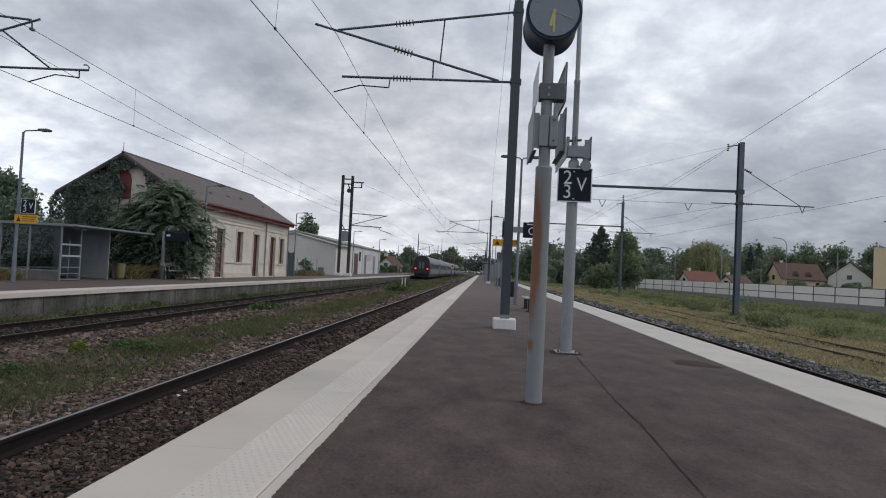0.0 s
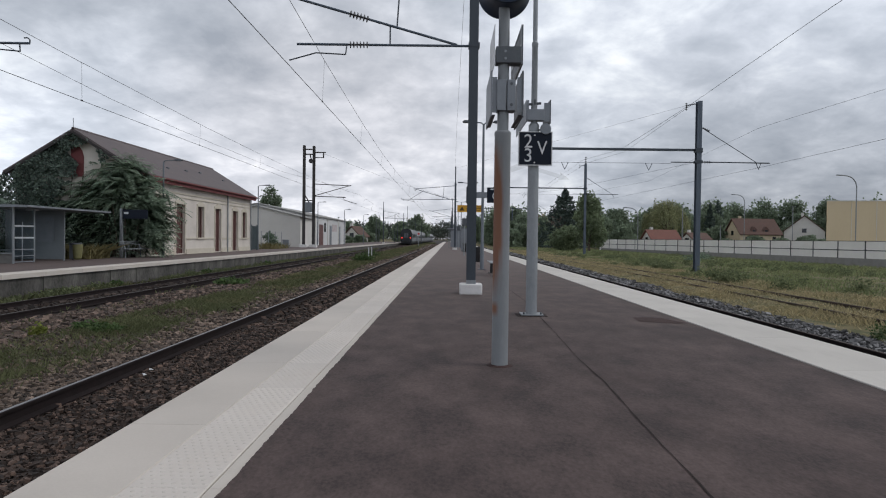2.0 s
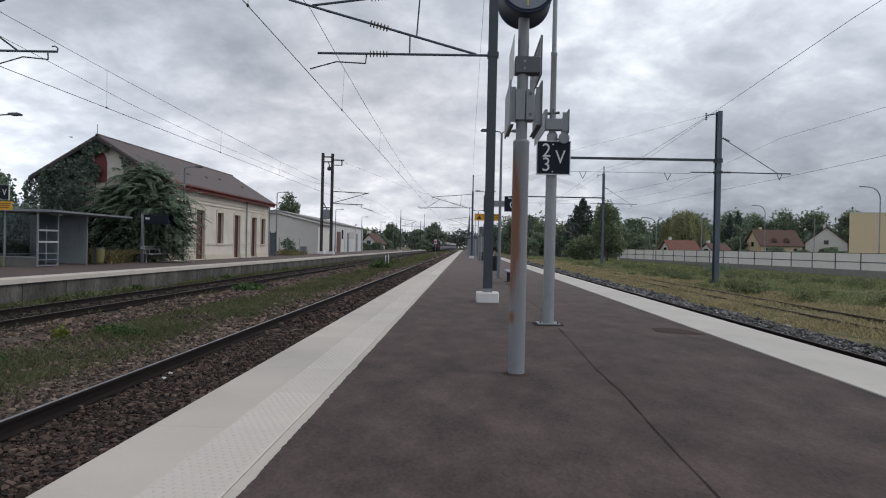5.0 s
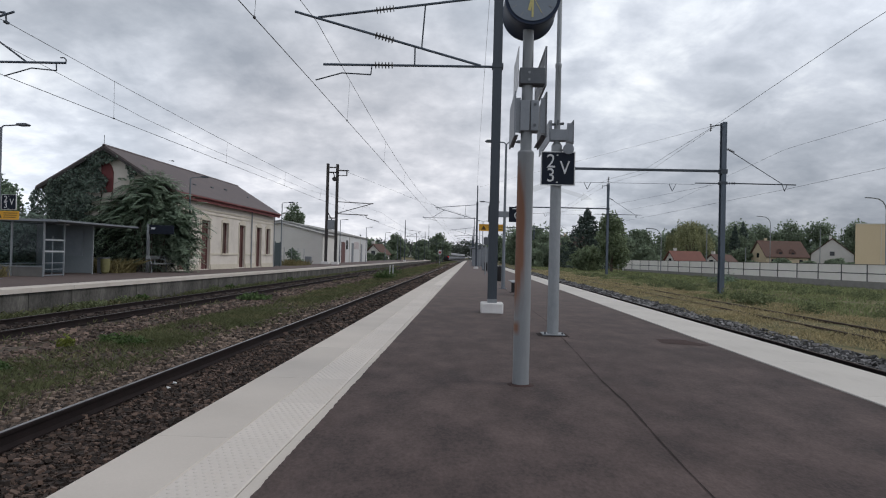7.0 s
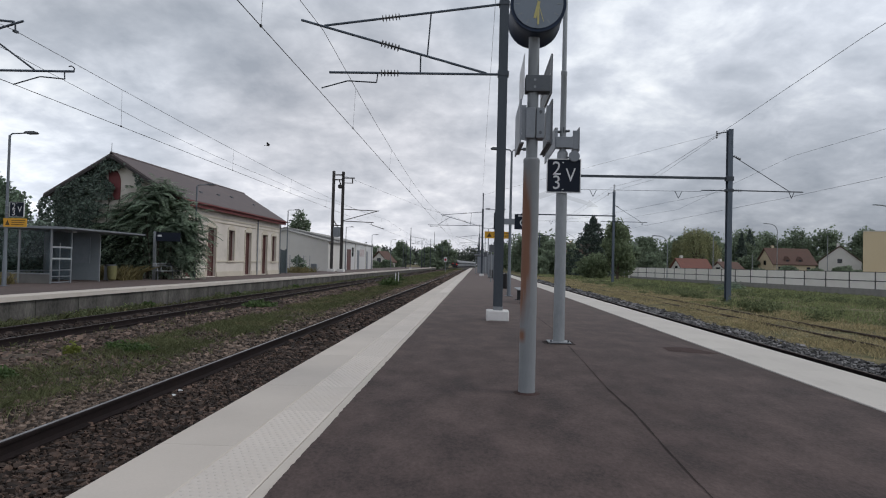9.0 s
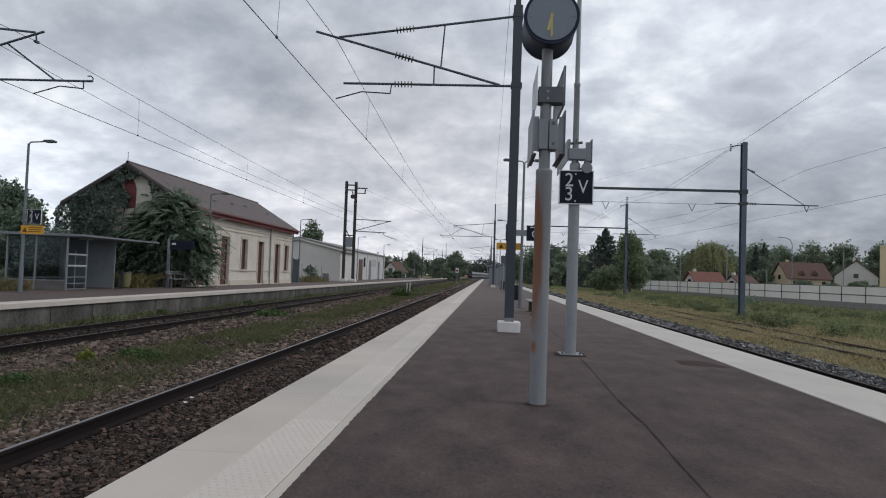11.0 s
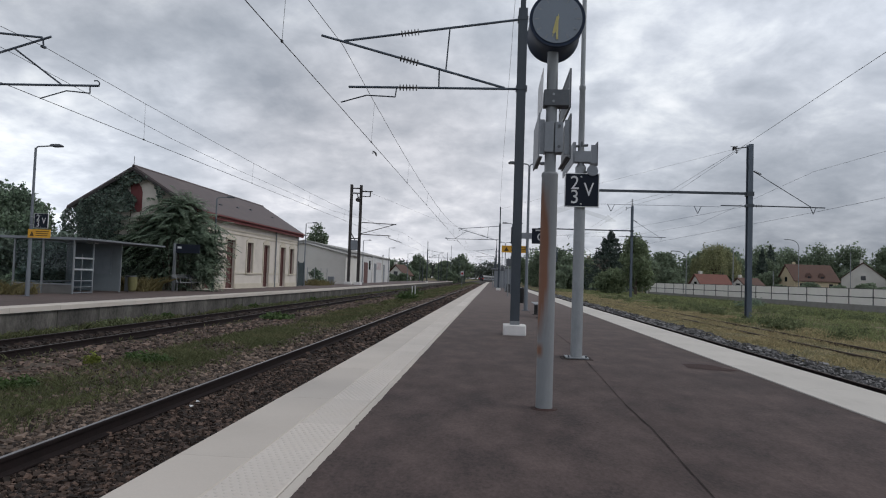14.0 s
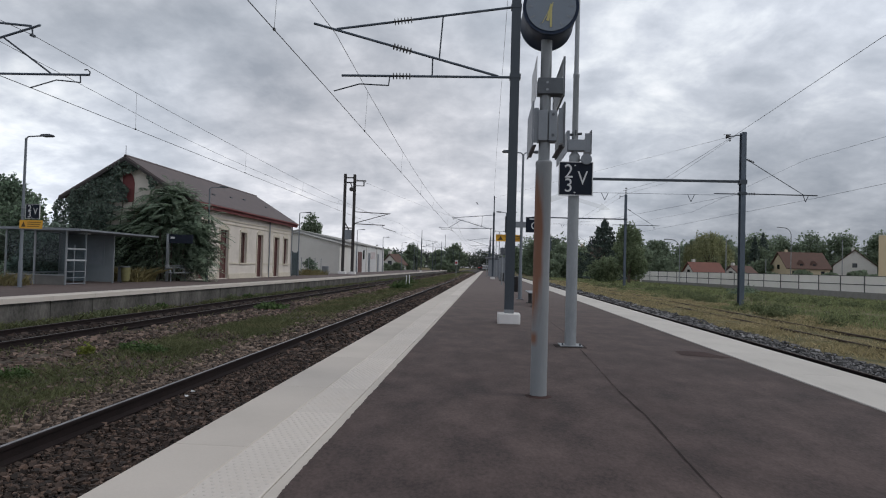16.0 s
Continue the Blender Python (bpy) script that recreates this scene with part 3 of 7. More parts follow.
def edge_strip(name, x_out, x_in, x_t0, x_t1, label, studded=True, body=None):
    """Pale edge slabs, one metre long, with a studded band."""
    row = thing(name, (0, 0, 0), label, "platform edge", "", "structure")
    lo, hi = min(x_out, x_t0), max(x_out, x_t0)
    g = 0.0025
    body = body or CONCRETE_WHITE

    def slab(a, b, top, ln, mat=body):
        s = Shape().extrude([(a, -0.12), (b, -0.12), (b, top - 0.006), (b - 0.006, top), (a + 0.006, top), (a, top - 0.006)], "y", 0.0012, ln - 0.0012).mesh("edge_slab")
        s.materials.append(mat)
        return s
    outer = slab(lo, hi, 0.004, 2.0) if studded else slab(min(x_out, x_in), max(x_out, x_in), 0.004, 2.0)
    tlo, thi = min(x_t0, x_t1) + g, max(x_t0, x_t1) - g
    tact = slab(tlo, thi, 0.005, 1.0, TACTILE_WHITE)
    klo, khi = min(x_t1, x_in) + g, max(x_t1, x_in)
    kerb = slab(klo, khi, 0.003, 1.0)
    for i in range(116):
        piece("edge_slab", outer, row, pose(0, PLAT_Y0 + 2 * i, 0))
    for i in range(60 if studded else 0):
        piece("tactile_slab", tact, row, pose(0, PLAT_Y0 + i, 0))
        piece("kerb_slab", kerb, row, pose(0, PLAT_Y0 + i, 0))
    if studded:
        part("tactile_band", Shape().box((tlo, PLAT_Y0 + 60, -0.12), (thi, PLAT_Y1, 0.005)), TACTILE_WHITE, row)
        part("kerb_band", Shape().box((klo, PLAT_Y0 + 60, -0.12), (khi, PLAT_Y1, 0.003)), body, row)
    # studs of the tactile band
    verts, faces = [], []
    ny = int(26 / 0.05) if studded else 0
    for j in range(ny):
        for i in range(7):
            x, y = tlo + 0.03 + (i + 0.5 * (j % 2)) * (thi - tlo - 0.06) / 6.5, 0.5 + j * 0.05
            k = len(verts)
            for r, h in ((0.0145, 0.004), (0.009, 0.0074)):
                verts += [(x + r * math.cos(a * math.pi / 3), y + r * math.sin(a * math.pi / 3), h) for a in range(6)]
            faces += [(k + a, k + (a + 1) % 6, k + 6 + (a + 1) % 6, k + 6 + a) for a in range(6)] + [tuple(k + 6 + a for a in range(6))]
    if studded:
        raw("studs", verts, faces, TACTILE_WHITE, "", "", "stuff", row)
    # the platform's face under the slabs
    side = part("edge_wall", Shape().box((min(x_out, x_in) + 0.10, PLAT_Y0, -1.0), (max(x_out, x_in) - 0.10, PLAT_Y1, -0.124)), CONCRETE, row)
    return row


def far_platform():
    y1 = 206.0
    platform("pavement", -20.2, FAR_EDGE - 0.62, -8, y1, "worn asphalt of the far platform")
    row = thing("far_platform_edge", (0, 0, 0), "pale concrete coping on a stained block wall", "platform edge", "", "structure")
    cop = Shape().extrude([(FAR_EDGE - 0.62, -0.14), (FAR_EDGE, -0.14), (FAR_EDGE, -0.008), (FAR_EDGE - 0.008, 0.0), (FAR_EDGE - 0.62, 0.004)], "y", 0.004, 1.996).mesh("coping_slab")
    cop.materials.append(CONCRETE_WHITE)
    for i in range(int((y1 + 8) / 2)):
        piece("coping_slab", cop, row, pose(0, -8 + 2 * i, 0))
    blk = Shape().box((FAR_EDGE - 0.5, 0.006, -1.0), (FAR_EDGE - 0.09, 1.994, -0.145)).mesh("wall_block")
    blk.materials.append(WALL_STAINED)
    for i in range(int((y1 + 8) / 2)):
        piece("wall_block", blk, row, pose(0.01 * (i % 3), -8 + 2 * i, 0))


def stones(name, x0, x1, y0, y1, count, size, z, material, seed, label, bias=1.0):
    """Loose broken stones, denser near the start of the stretch."""
    rng = np.random.default_rng(seed)
    cube = np.array([(-1, -1, -1), (1, -1, -1), (1, 1, -1), (-1, 1, -1), (-1, -1, 1), (1, -1, 1), (1, 1, 1), (-1, 1, 1)], float)
    quads = np.array([(4, 5, 6, 7), (0, 1, 5, 4), (1, 2, 6, 5), (2, 3, 7, 6), (3, 0, 4, 7)])
    y = y0 + (y1 - y0) * rng.random(count) ** bias
    x = x0 + (x1 - x0) * rng.random(count)
    s = size * rng.lognormal(-0.12, 0.42, count).clip(0.3, 2.1) * (1 + 0.012 * np.maximum(y - 6, 0))
    pts = cube[None] * rng.uniform(0.45, 1.0, (count, 8, 3)) * s[:, None, None] * 0.5
    a, b = rng.uniform(0, 2 * np.pi, count), rng.uniform(-0.8, 0.8, count)
    ca, sa, cb, sb = np.cos(a), np.sin(a), np.cos(b), np.sin(b)
    px = pts[..., 0] * cb[:, None] + pts[..., 2] * sb[:, None]
    pz = -pts[..., 0] * sb[:, None] + pts[..., 2] * cb[:, None]
    qx = px * ca[:, None] - pts[..., 1] * sa[:, None]
    qy = px * sa[:, None] + pts[..., 1] * ca[:, None]
    zz = z(x, y) if callable(z) else np.full(count, z)
    out = np.stack([qx + x[:, None], qy + y[:, None], pz * 0.8 + zz[:, None] + rng.uniform(-0.018, 0.024, count)[:, None]], -1).reshape(-1, 3)
    faces = (quads[None] + 8 * np.arange(count)[:, None, None]).reshape(-1, 4)
    return raw(name, out.tolist(), faces.tolist(), material, label, "ballast")


ground()
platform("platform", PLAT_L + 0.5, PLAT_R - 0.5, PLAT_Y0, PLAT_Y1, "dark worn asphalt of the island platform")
tracks()
line_bend()
edge_strip("platform_edge_west", PLAT_L, -0.99, -1.45, -1.075, "pale concrete platform edge with studded warning band")
edge_strip("platform_edge_east", PLAT_R, 3.47, 3.93, 3.56, "smooth white concrete platform edge", False, CONCRETE_EAST)
far_platform()


# ---- overhead line ----
CONTACT_Z, CARRIER_Z = 4.80, 6.15


def h_beam(h, w, z0, z1, t=0.014):
    o = [(-w / 2, -h / 2), (w / 2, -h / 2), (w / 2, -h / 2 + t), (t / 2, -h / 2 + t), (t / 2, h / 2 - t), (w / 2, h / 2 - t),
         (w / 2, h / 2), (-w / 2, h / 2), (-w / 2, h / 2 - t), (-t / 2, h / 2 - t), (-t / 2, -h / 2 + t), (-w / 2, -h / 2 + t)]
    return Shape().extrude(o, "z", z0, z1)


def insulator(p, q, n=6, r=0.078):
    """A stack of sheds between two points."""
    p, q = Vector(p), Vector(q)
    s = Shape().rod(p, q, 0.022)
    w = (q - p) / n
    for i in range(n):
        c = p + w * (i + 0.5)
        s.rod(c - w * 0.24, c - w * 0.02, r * 0.75, r, 10)
        s.rod(c - w * 0.02, c + w * 0.14, r, r * 0.35, 10)
    return s


def cantilever(mast, d, reach, kind):
    """The bracket that holds the wires: d is +1 or -1 along x, reach the distance from mast to contact wire."""
    def P(x, z, y=0.0):
        return (d * x, y, z)
    k = reach / 3.86
    tube = 0.027
    ins = [(1.95 * k, 2.35 * k)]
    a, b = 2.20 * k, 2.62 * k
    top0, top1 = P(0.1, 6.70), P(3.84 * k, 6.22)
    low0, low1 = P(0.1, 5.20), P(3.70 * k, 5.21)
    dia0, dia1 = P(0.35, 5.22), P(4.34 * k, 6.34)
    if kind == "push":
        k = reach / 3.83
        a, b = 1.50 * k, 1.92 * k
        top0, top1, low0, low1 = P(0.1, 6.61), P(3.80 * k, 6.26), P(0.1, 5.20), P(5.20 * k, 5.17)
        dia0, dia1 = P(0.30, 5.14), P(4.01 * k, 6.28)

    def lerp(u, v, x):
        f = (x - abs(u[0])) / (abs(v[0]) - abs(u[0]))
        return tuple(u[i] + f * (v[i] - u[i]) for i in range(3))
    for u, v, lab in ((top0, top1, "top_tube"), (low0, low1, "bottom_tube"), (dia0, dia1, "diagonal_tube")):
        part(lab, Shape().rod(u, lerp(u, v, a), tube).rod(lerp(u, v, b), v, tube), STEEL_BLUE, mast)
        part("insulator", insulator(lerp(u, v, a), lerp(u, v, b)), INSULATOR, mast)
    h1, h2 = 1.55 * k, 1.75 * k
    if kind == "push":
        h1, h2 = 1.1 * k, 1.2 * k
    part("hanger", Shape().rod(lerp(top0, top1, h1), lerp(dia0, dia1, h1 + 0.06), 0.016), STEEL_DARK, mast)
    part("hanger", Shape().rod(lerp(dia0, dia1, h2), lerp(low0, low1, h2), 0.016), STEEL_DARK, mast)
    part("bracket", Shape().box((-0.112, -0.115, 5.16), (0.122, 0.108, 5.25)), STEEL_DARK, mast)
    part("bracket", Shape().box((-0.112, -0.115, 6.66), (0.11, 0.108, 6.74)), STEEL_DARK, mast)
    if kind == "pull":
        st = [P(2.66 * k, 5.18), P(2.68 * k, 5.0), P(3.30 * k, 5.03), P(3.86 * k, 4.87)]
    else:
        st = [P(4.99 * k, 5.15), P(5.00 * k, 5.00), P(4.44 * k, 5.05), P(3.83 * k, 4.87)]
        part("strut", Shape().rod(lerp(dia0, dia1, 3.14 * k), P(4.30 * k, 5.20), 0.020), STEEL_DARK, mast)
        part("end_hook", Shape().path([P(5.20 * k, 5.17), P(5.21 * k, 5.24), P(5.15 * k, 5.29), P(5.08 * k, 5.28)], 0.014), STEEL_DARK, mast)
        part("wire_clamp", Shape().rod(P(3.82 * k, 6.23), P(3.84 * k, 6.04), 0.018).box((d * 3.84 * k - 0.03, -0.06, 6.02), (d * 3.84 * k + 0.03, 0.06, 6.07)), STEEL_DARK, mast)
    part("steady_arm", Shape().path(st, 0.014), STEEL_DARK, mast)


def line_mast(x, y, d, reach, kind, base="block", height=8.6, label="dark steel catenary mast on a white concrete block", foot=0.0):
    m = thing("catenary_mast", (x, y, foot), label, "mast", "catenary masts")
    part("column", h_beam(0.21, 0.19, 0.0, 6.92), STEEL_DARK, m)
    part("column_top", h_beam(0.12, 0.11, 6.92, height), STEEL_DARK, m)
    if base == "block":
        part("base_block", Shape().box((-0.237, -0.17, -0.02), (0.237, 0.30, 0.21)), CONCRETE_BLOCK, m, "white-painted concrete block", bevel=0.025)
    part("foot_plate", Shape().box((-0.10, -0.112, 0.21), (0.10, -0.106, 0.29)), GALV, m, "pale zinc plate at the column foot")
    cantilever(m, d, reach, kind)
    return m


def hung_wire(name, pts, r, label):
    s = Shape().path(pts, r, 5)
    ob = part(name, s, WIRE, label=label)
    return tagged(ob, category="wire", group="overhead wires")


def catenary(supports, sag):
    """supports: (y, contact_x, contact_z, carrier_x, carrier_z) in order along the line. Spans with contact wire, sagging carrier and droppers."""
    con = [(s[1], s[0], s[2]) for s in supports]
    car, drops = [], []
    for a, b in zip(supports, supports[1:]):
        n = 14
        for i in range(n):
            f = i / n
            car.append((a[3] + f * (b[3] - a[3]), a[0] + f * (b[0] - a[0]), a[4] + f * (b[4] - a[4]) - 4 * f * (1 - f) * sag))
        for i in range(7):
            f = (i + 0.5) / 7
            x, y = a[1] + f * (b[1] - a[1]), a[0] + f * (b[0] - a[0])
            cz = a[2] + f * (b[2] - a[2])
            kz = a[4] + f * (b[4] - a[4]) - 4 * f * (1 - f) * sag
            drops.append(Shape().rod((x, y, cz), (a[3] + f * (b[3] - a[3]), y, kz), 0.0035, n=4).box((x - 0.014, y - 0.03, cz - 0.014), (x + 0.014, y + 0.03, cz + 0.025)))
    car.append((supports[-1][3], supports[-1][0], supports[-1][4]))
    hung_wire("contact_wire", con, 0.0080, "dark copper contact wire strung along the track")
    top = hung_wire("carrier_wire", car, 0.0065, "dark carrier wire with droppers, sagging between masts")
    for d in drops:
        part("dropper", d, WIRE, top)


SPAN_A = [-40.0, 13.9, 68.0, 122.0, 176.0, 232.0]
SPAN_B = [-46.0, 13.9, 75.0, 136.0, 196.0, 256.0]


def overhead():
    for i, y in enumerate(SPAN_A):
        if y > 0:
            line_mast(0.48 if y < 50 else 0.62, y, -1, 3.88 if i % 2 else 4.14, "pull" if i % 2 else "push", height=8.6)
    catenary([(y, -3.44 if i % 2 else -3.52, CONTACT_Z, -3.40, 6.12 if i % 2 else 6.3) for i, y in enumerate(SPAN_A)], 0.85)
    for i, y in enumerate(SPAN_B):
        if y != 75.0 and y > 0:
            line_mast(-14.1 if y < 20 else -13.6, y, 1, 3.2 if y > 20 else 3.83, "push", base="block",
                      label="dark steel catenary mast at the far platform")
    catenary([(y, -10.22 if i % 2 else -10.5, 4.86, -10.25, 6.05) for i, y in enumerate(SPAN_B)], 0.5)
    hung_wire("cross_wire", [(14.4, 39.0, 9.3), (8, 51, 8.75), (0.6, 68, 8.4)], 0.006, "thin wire strung between two masts")
    hung_wire("feeder_wire", [(14.2, -40, 11.6), (14.2, 0, 10.6), (14.2, 24.9, 9.98), (14.25, 39, 9.3), (15.8, 61, 9.6), (17.0, 84, 11.4), (18, 140, 11)], 0.011, "thick feeder wire along the mast tops")
    hung_wire("feeder_wire", [(14.3, 39, 9.28), (16.1, 61, 9.35), (17.4, 84, 11.0), (18.4, 140, 10.6)], 0.009, "thick feeder wire along the mast tops")
    hung_wire("anchor_wire", [(-11.0, -25, 6.8), (-11.0, 0, 6.4), (-11.0, 13.9, 5.9), (-11.0, 16.8, 5.76), (-11.0, 21.4, 5.54), (-11.0, 26.8, 5.44), (-11.2, 44, 5.5), (-11.6, 75, 6.6)], 0.006, "thin wire running to the lattice mast")
    hung_wire("earth_wire", [(0.36, 13.8, 8.4), (0.40, 40, 7.9), (0.55, 68, 8.3)], 0.005, "thin earth wire between masts")


overhead()


# ---- things on the island platform ----
def plate(w, h, t=0.004, flange=0.0):
    s = Shape().box((-w / 2, 0, -h / 2), (w / 2, t, h / 2))
    if flange:
        s.box((-w / 2, t, -h / 2), (-w / 2 + 0.004, flange, h / 2)).box((w / 2 - 0.004, t, -h / 2), (w / 2, flange, h / 2))
    return s


SWEEPS = []  # second hands: part, its axis, its sense of turning


def clock_pole():
    p = thing("station_clock", (0.49, 6.08, 0), "grey pole with a dark double-faced clock and splayed sign plates", "clock")
    part("lower_pole", Shape().lathe([(0.077, 0.0), (0.076, 0.02), (0.075, 1.0), (0.074, 2.10), (0.076, 2.105), (0.076, 2.13), (0.066, 2.145), (0.05, 2.145)], n=28), RUST_POLE, p, "grey painted tube streaked with rust")
    part("upper_pole", Shape().lathe([(0.052, 2.14), (0.050, 3.32)], n=24), POLE_GREY, p)
    part("foot_ring", Shape().lathe([(0.125, -0.010), (0.120, -0.0045), (0.085, -0.002), (0.078, 0.003)], n=24), ASPHALT_PATCH, p)
    # clock: two glazed faces on one drum
    c = Vector((0.015, 0, 3.505))
    part("drum", Shape().lathe([(0.236, -0.19), (0.250, -0.195), (0.252, -0.16), (0.246, -0.15), (0.246, 0.24), (0.252, 0.25), (0.250, 0.285), (0.236, 0.28)], c, "y", 48), CLOCK_CASE, p)
    for side, face_y in ((-1, -0.197), (1, 0.287)):
        f = part("clock_face", Shape().lathe([(0.222, 0.0), (0.222, side * 0.004)], c + Vector((0, face_y - side * 0.001, 0)), "y", 48), CLOCK_FACE, p, "dull blue-grey dial")
        for i in range(12):
            m = Matrix.Translation(c + Vector((0, face_y + side * 0.004, 0))) @ Matrix.Rotation(i * math.pi / 6, 4, "Y")
            part("hour_mark", Shape().box((-0.006, -0.001, 0.165), (0.006, 0.001, 0.205), m), CLOCK_TICK, f)
        for ang, ln, w, dy in ((-167, 0.135, 0.026, 0.007), (-180, 0.19, 0.018, 0.010)):
            m = Matrix.Translation(c + Vector((0, face_y + side * dy, 0))) @ Matrix.Rotation(radians(ang if side < 0 else -ang), 4, "Y")
            part("clock_hand", Shape().box((-w / 2, -0.001, -0.02), (w / 2, 0.001, ln), m), CLOCK_HAND, f, "yellow clock hand")
        at = c + Vector((0, face_y + side * 0.012, 0))
        sweep = part("second_hand", Shape().box((-0.0025, -0.001, -0.04), (0.0025, 0.001, 0.17)), CLOCK_HAND, f, "thin pale second hand", at=pose(*at, 0, -side * 110, 0))
        SWEEPS.append((sweep, at, -side))
    # two tiers of plates that stand along the platform on both sides of the pole
    part("clamp", Shape().box((-0.075, -0.075, 2.75), (0.155, 0.06, 2.90)), PLATE_DARK, p, bevel=0.006)
    for z in (2.855, 2.79):
        part("bolt", Shape().rod((0.01, -0.08, z), (0.01, -0.07, z), 0.012), GALV, p)
    part("sign_plate", Shape().box((-0.005, -0.06, -0.18), (0.0, 0.62, 0.18)), SIGN_WHITE, p, "thin pale sign plate seen on edge", at=pose(-0.085, 0, 2.92))
    right = part("sign_plate", Shape().box((0.0, -0.06, -0.18), (0.012, 0.92, 0.18)), PLATE_DARK, p, "dark sign plate seen on edge", at=pose(0.158, 0, 2.92))
    part("rim", Shape().box((-0.006, -0.06, -0.18), (0.0, -0.04, 0.18)), GALV, right)
    for z in (-0.176, -0.01, 0.156):
        part("rim", Shape().box((-0.006, -0.04, z), (0.0, 0.92, z + 0.02)), SIGN_WHITE if z < 0.1 else GALV, right)
    part("rim", Shape().box((-0.006, 0.90, -0.156), (0.0, 0.92, 0.156)), SIGN_WHITE, right)
    for x0, x1 in ((-0.065, 0.022), (0.030, 0.105)):
        part("clamp", Shape().box((x0, -0.08, 2.32), (x1, 0.07, 2.60)), PLATE_BACK, p, "folded sheet-metal clamp", bevel=0.005)
    for z in (2.56, 2.37):
        part("bolt", Shape().rod((0.068, -0.088, z), (0.068, -0.079, z), 0.014), PLATE_DARK, p)
    for x, s2, mat in ((-0.105, -1, PLATE_BACK), (0.165, 1, PLATE_BACK)):
        board = part("sign_plate", Shape().box((0.0 if s2 > 0 else -0.014, -0.07, -0.205), (0.014 if s2 > 0 else 0.0, 0.68, 0.205)), PLATE_DARK if s2 > 0 else mat, p, "folded sheet-metal sign seen on edge", at=pose(x, 0, 2.475))
        part("flange", Shape().box((-0.045 if s2 > 0 else 0.002, -0.055, -0.17), (-0.002 if s2 > 0 else 0.045, -0.045, 0.15)), PLATE_BACK, board)
        part("flange", Shape().box((-0.03 if s2 > 0 else 0.002, 0.0, -0.19), (-0.002 if s2 > 0 else 0.03, 0.66, -0.18)), PLATE_DARK, board)


def sign_23v(parent, w, h, at):
    """Track numbers 2 over 3 and a V on a dark plate with a pale rim."""
    board = part("sign_board", Shape().box((-w / 2, 0, -h / 2), (w / 2, 0.03, h / 2)), SIGN_BLUE, parent, "dark blue track sign", bevel=0.004, at=at)
    rim, e = Shape(), 0.012
    rim.box((-w / 2 - e, -0.004, -h / 2 - e), (w / 2 + e, 0.034, -h / 2)).box((-w / 2 - e, -0.004, h / 2), (w / 2 + e, 0.034, h / 2 + e))
    rim.box((-w / 2 - e, -0.004, -h / 2), (-w / 2, 0.034, h / 2)).box((w / 2, -0.004, -h / 2), (w / 2 + e, 0.034, h / 2))
    part("rim", rim, SIGN_WHITE, board)
    for txt, x, z, size in (("2", -0.22, 0.205, 0.60), ("3", -0.22, -0.230, 0.60), ("V", 0.21, 0.0, 0.60)):
        writing("lettering", txt, size * h, SIGN_WHITE, board, Matrix.Translation((x * w, -0.004, z * h)) @ UP @ Matrix.Diagonal((0.86 if txt == "V" else 0.95, 1, 1, 1)))
    for z in (0.41, -0.43):
        part("lettering", Shape().box((-0.05 * w, -0.006, z * h - 0.008), (0.0, -0.002, z * h + 0.008)), SIGN_WHITE, board)
    return board


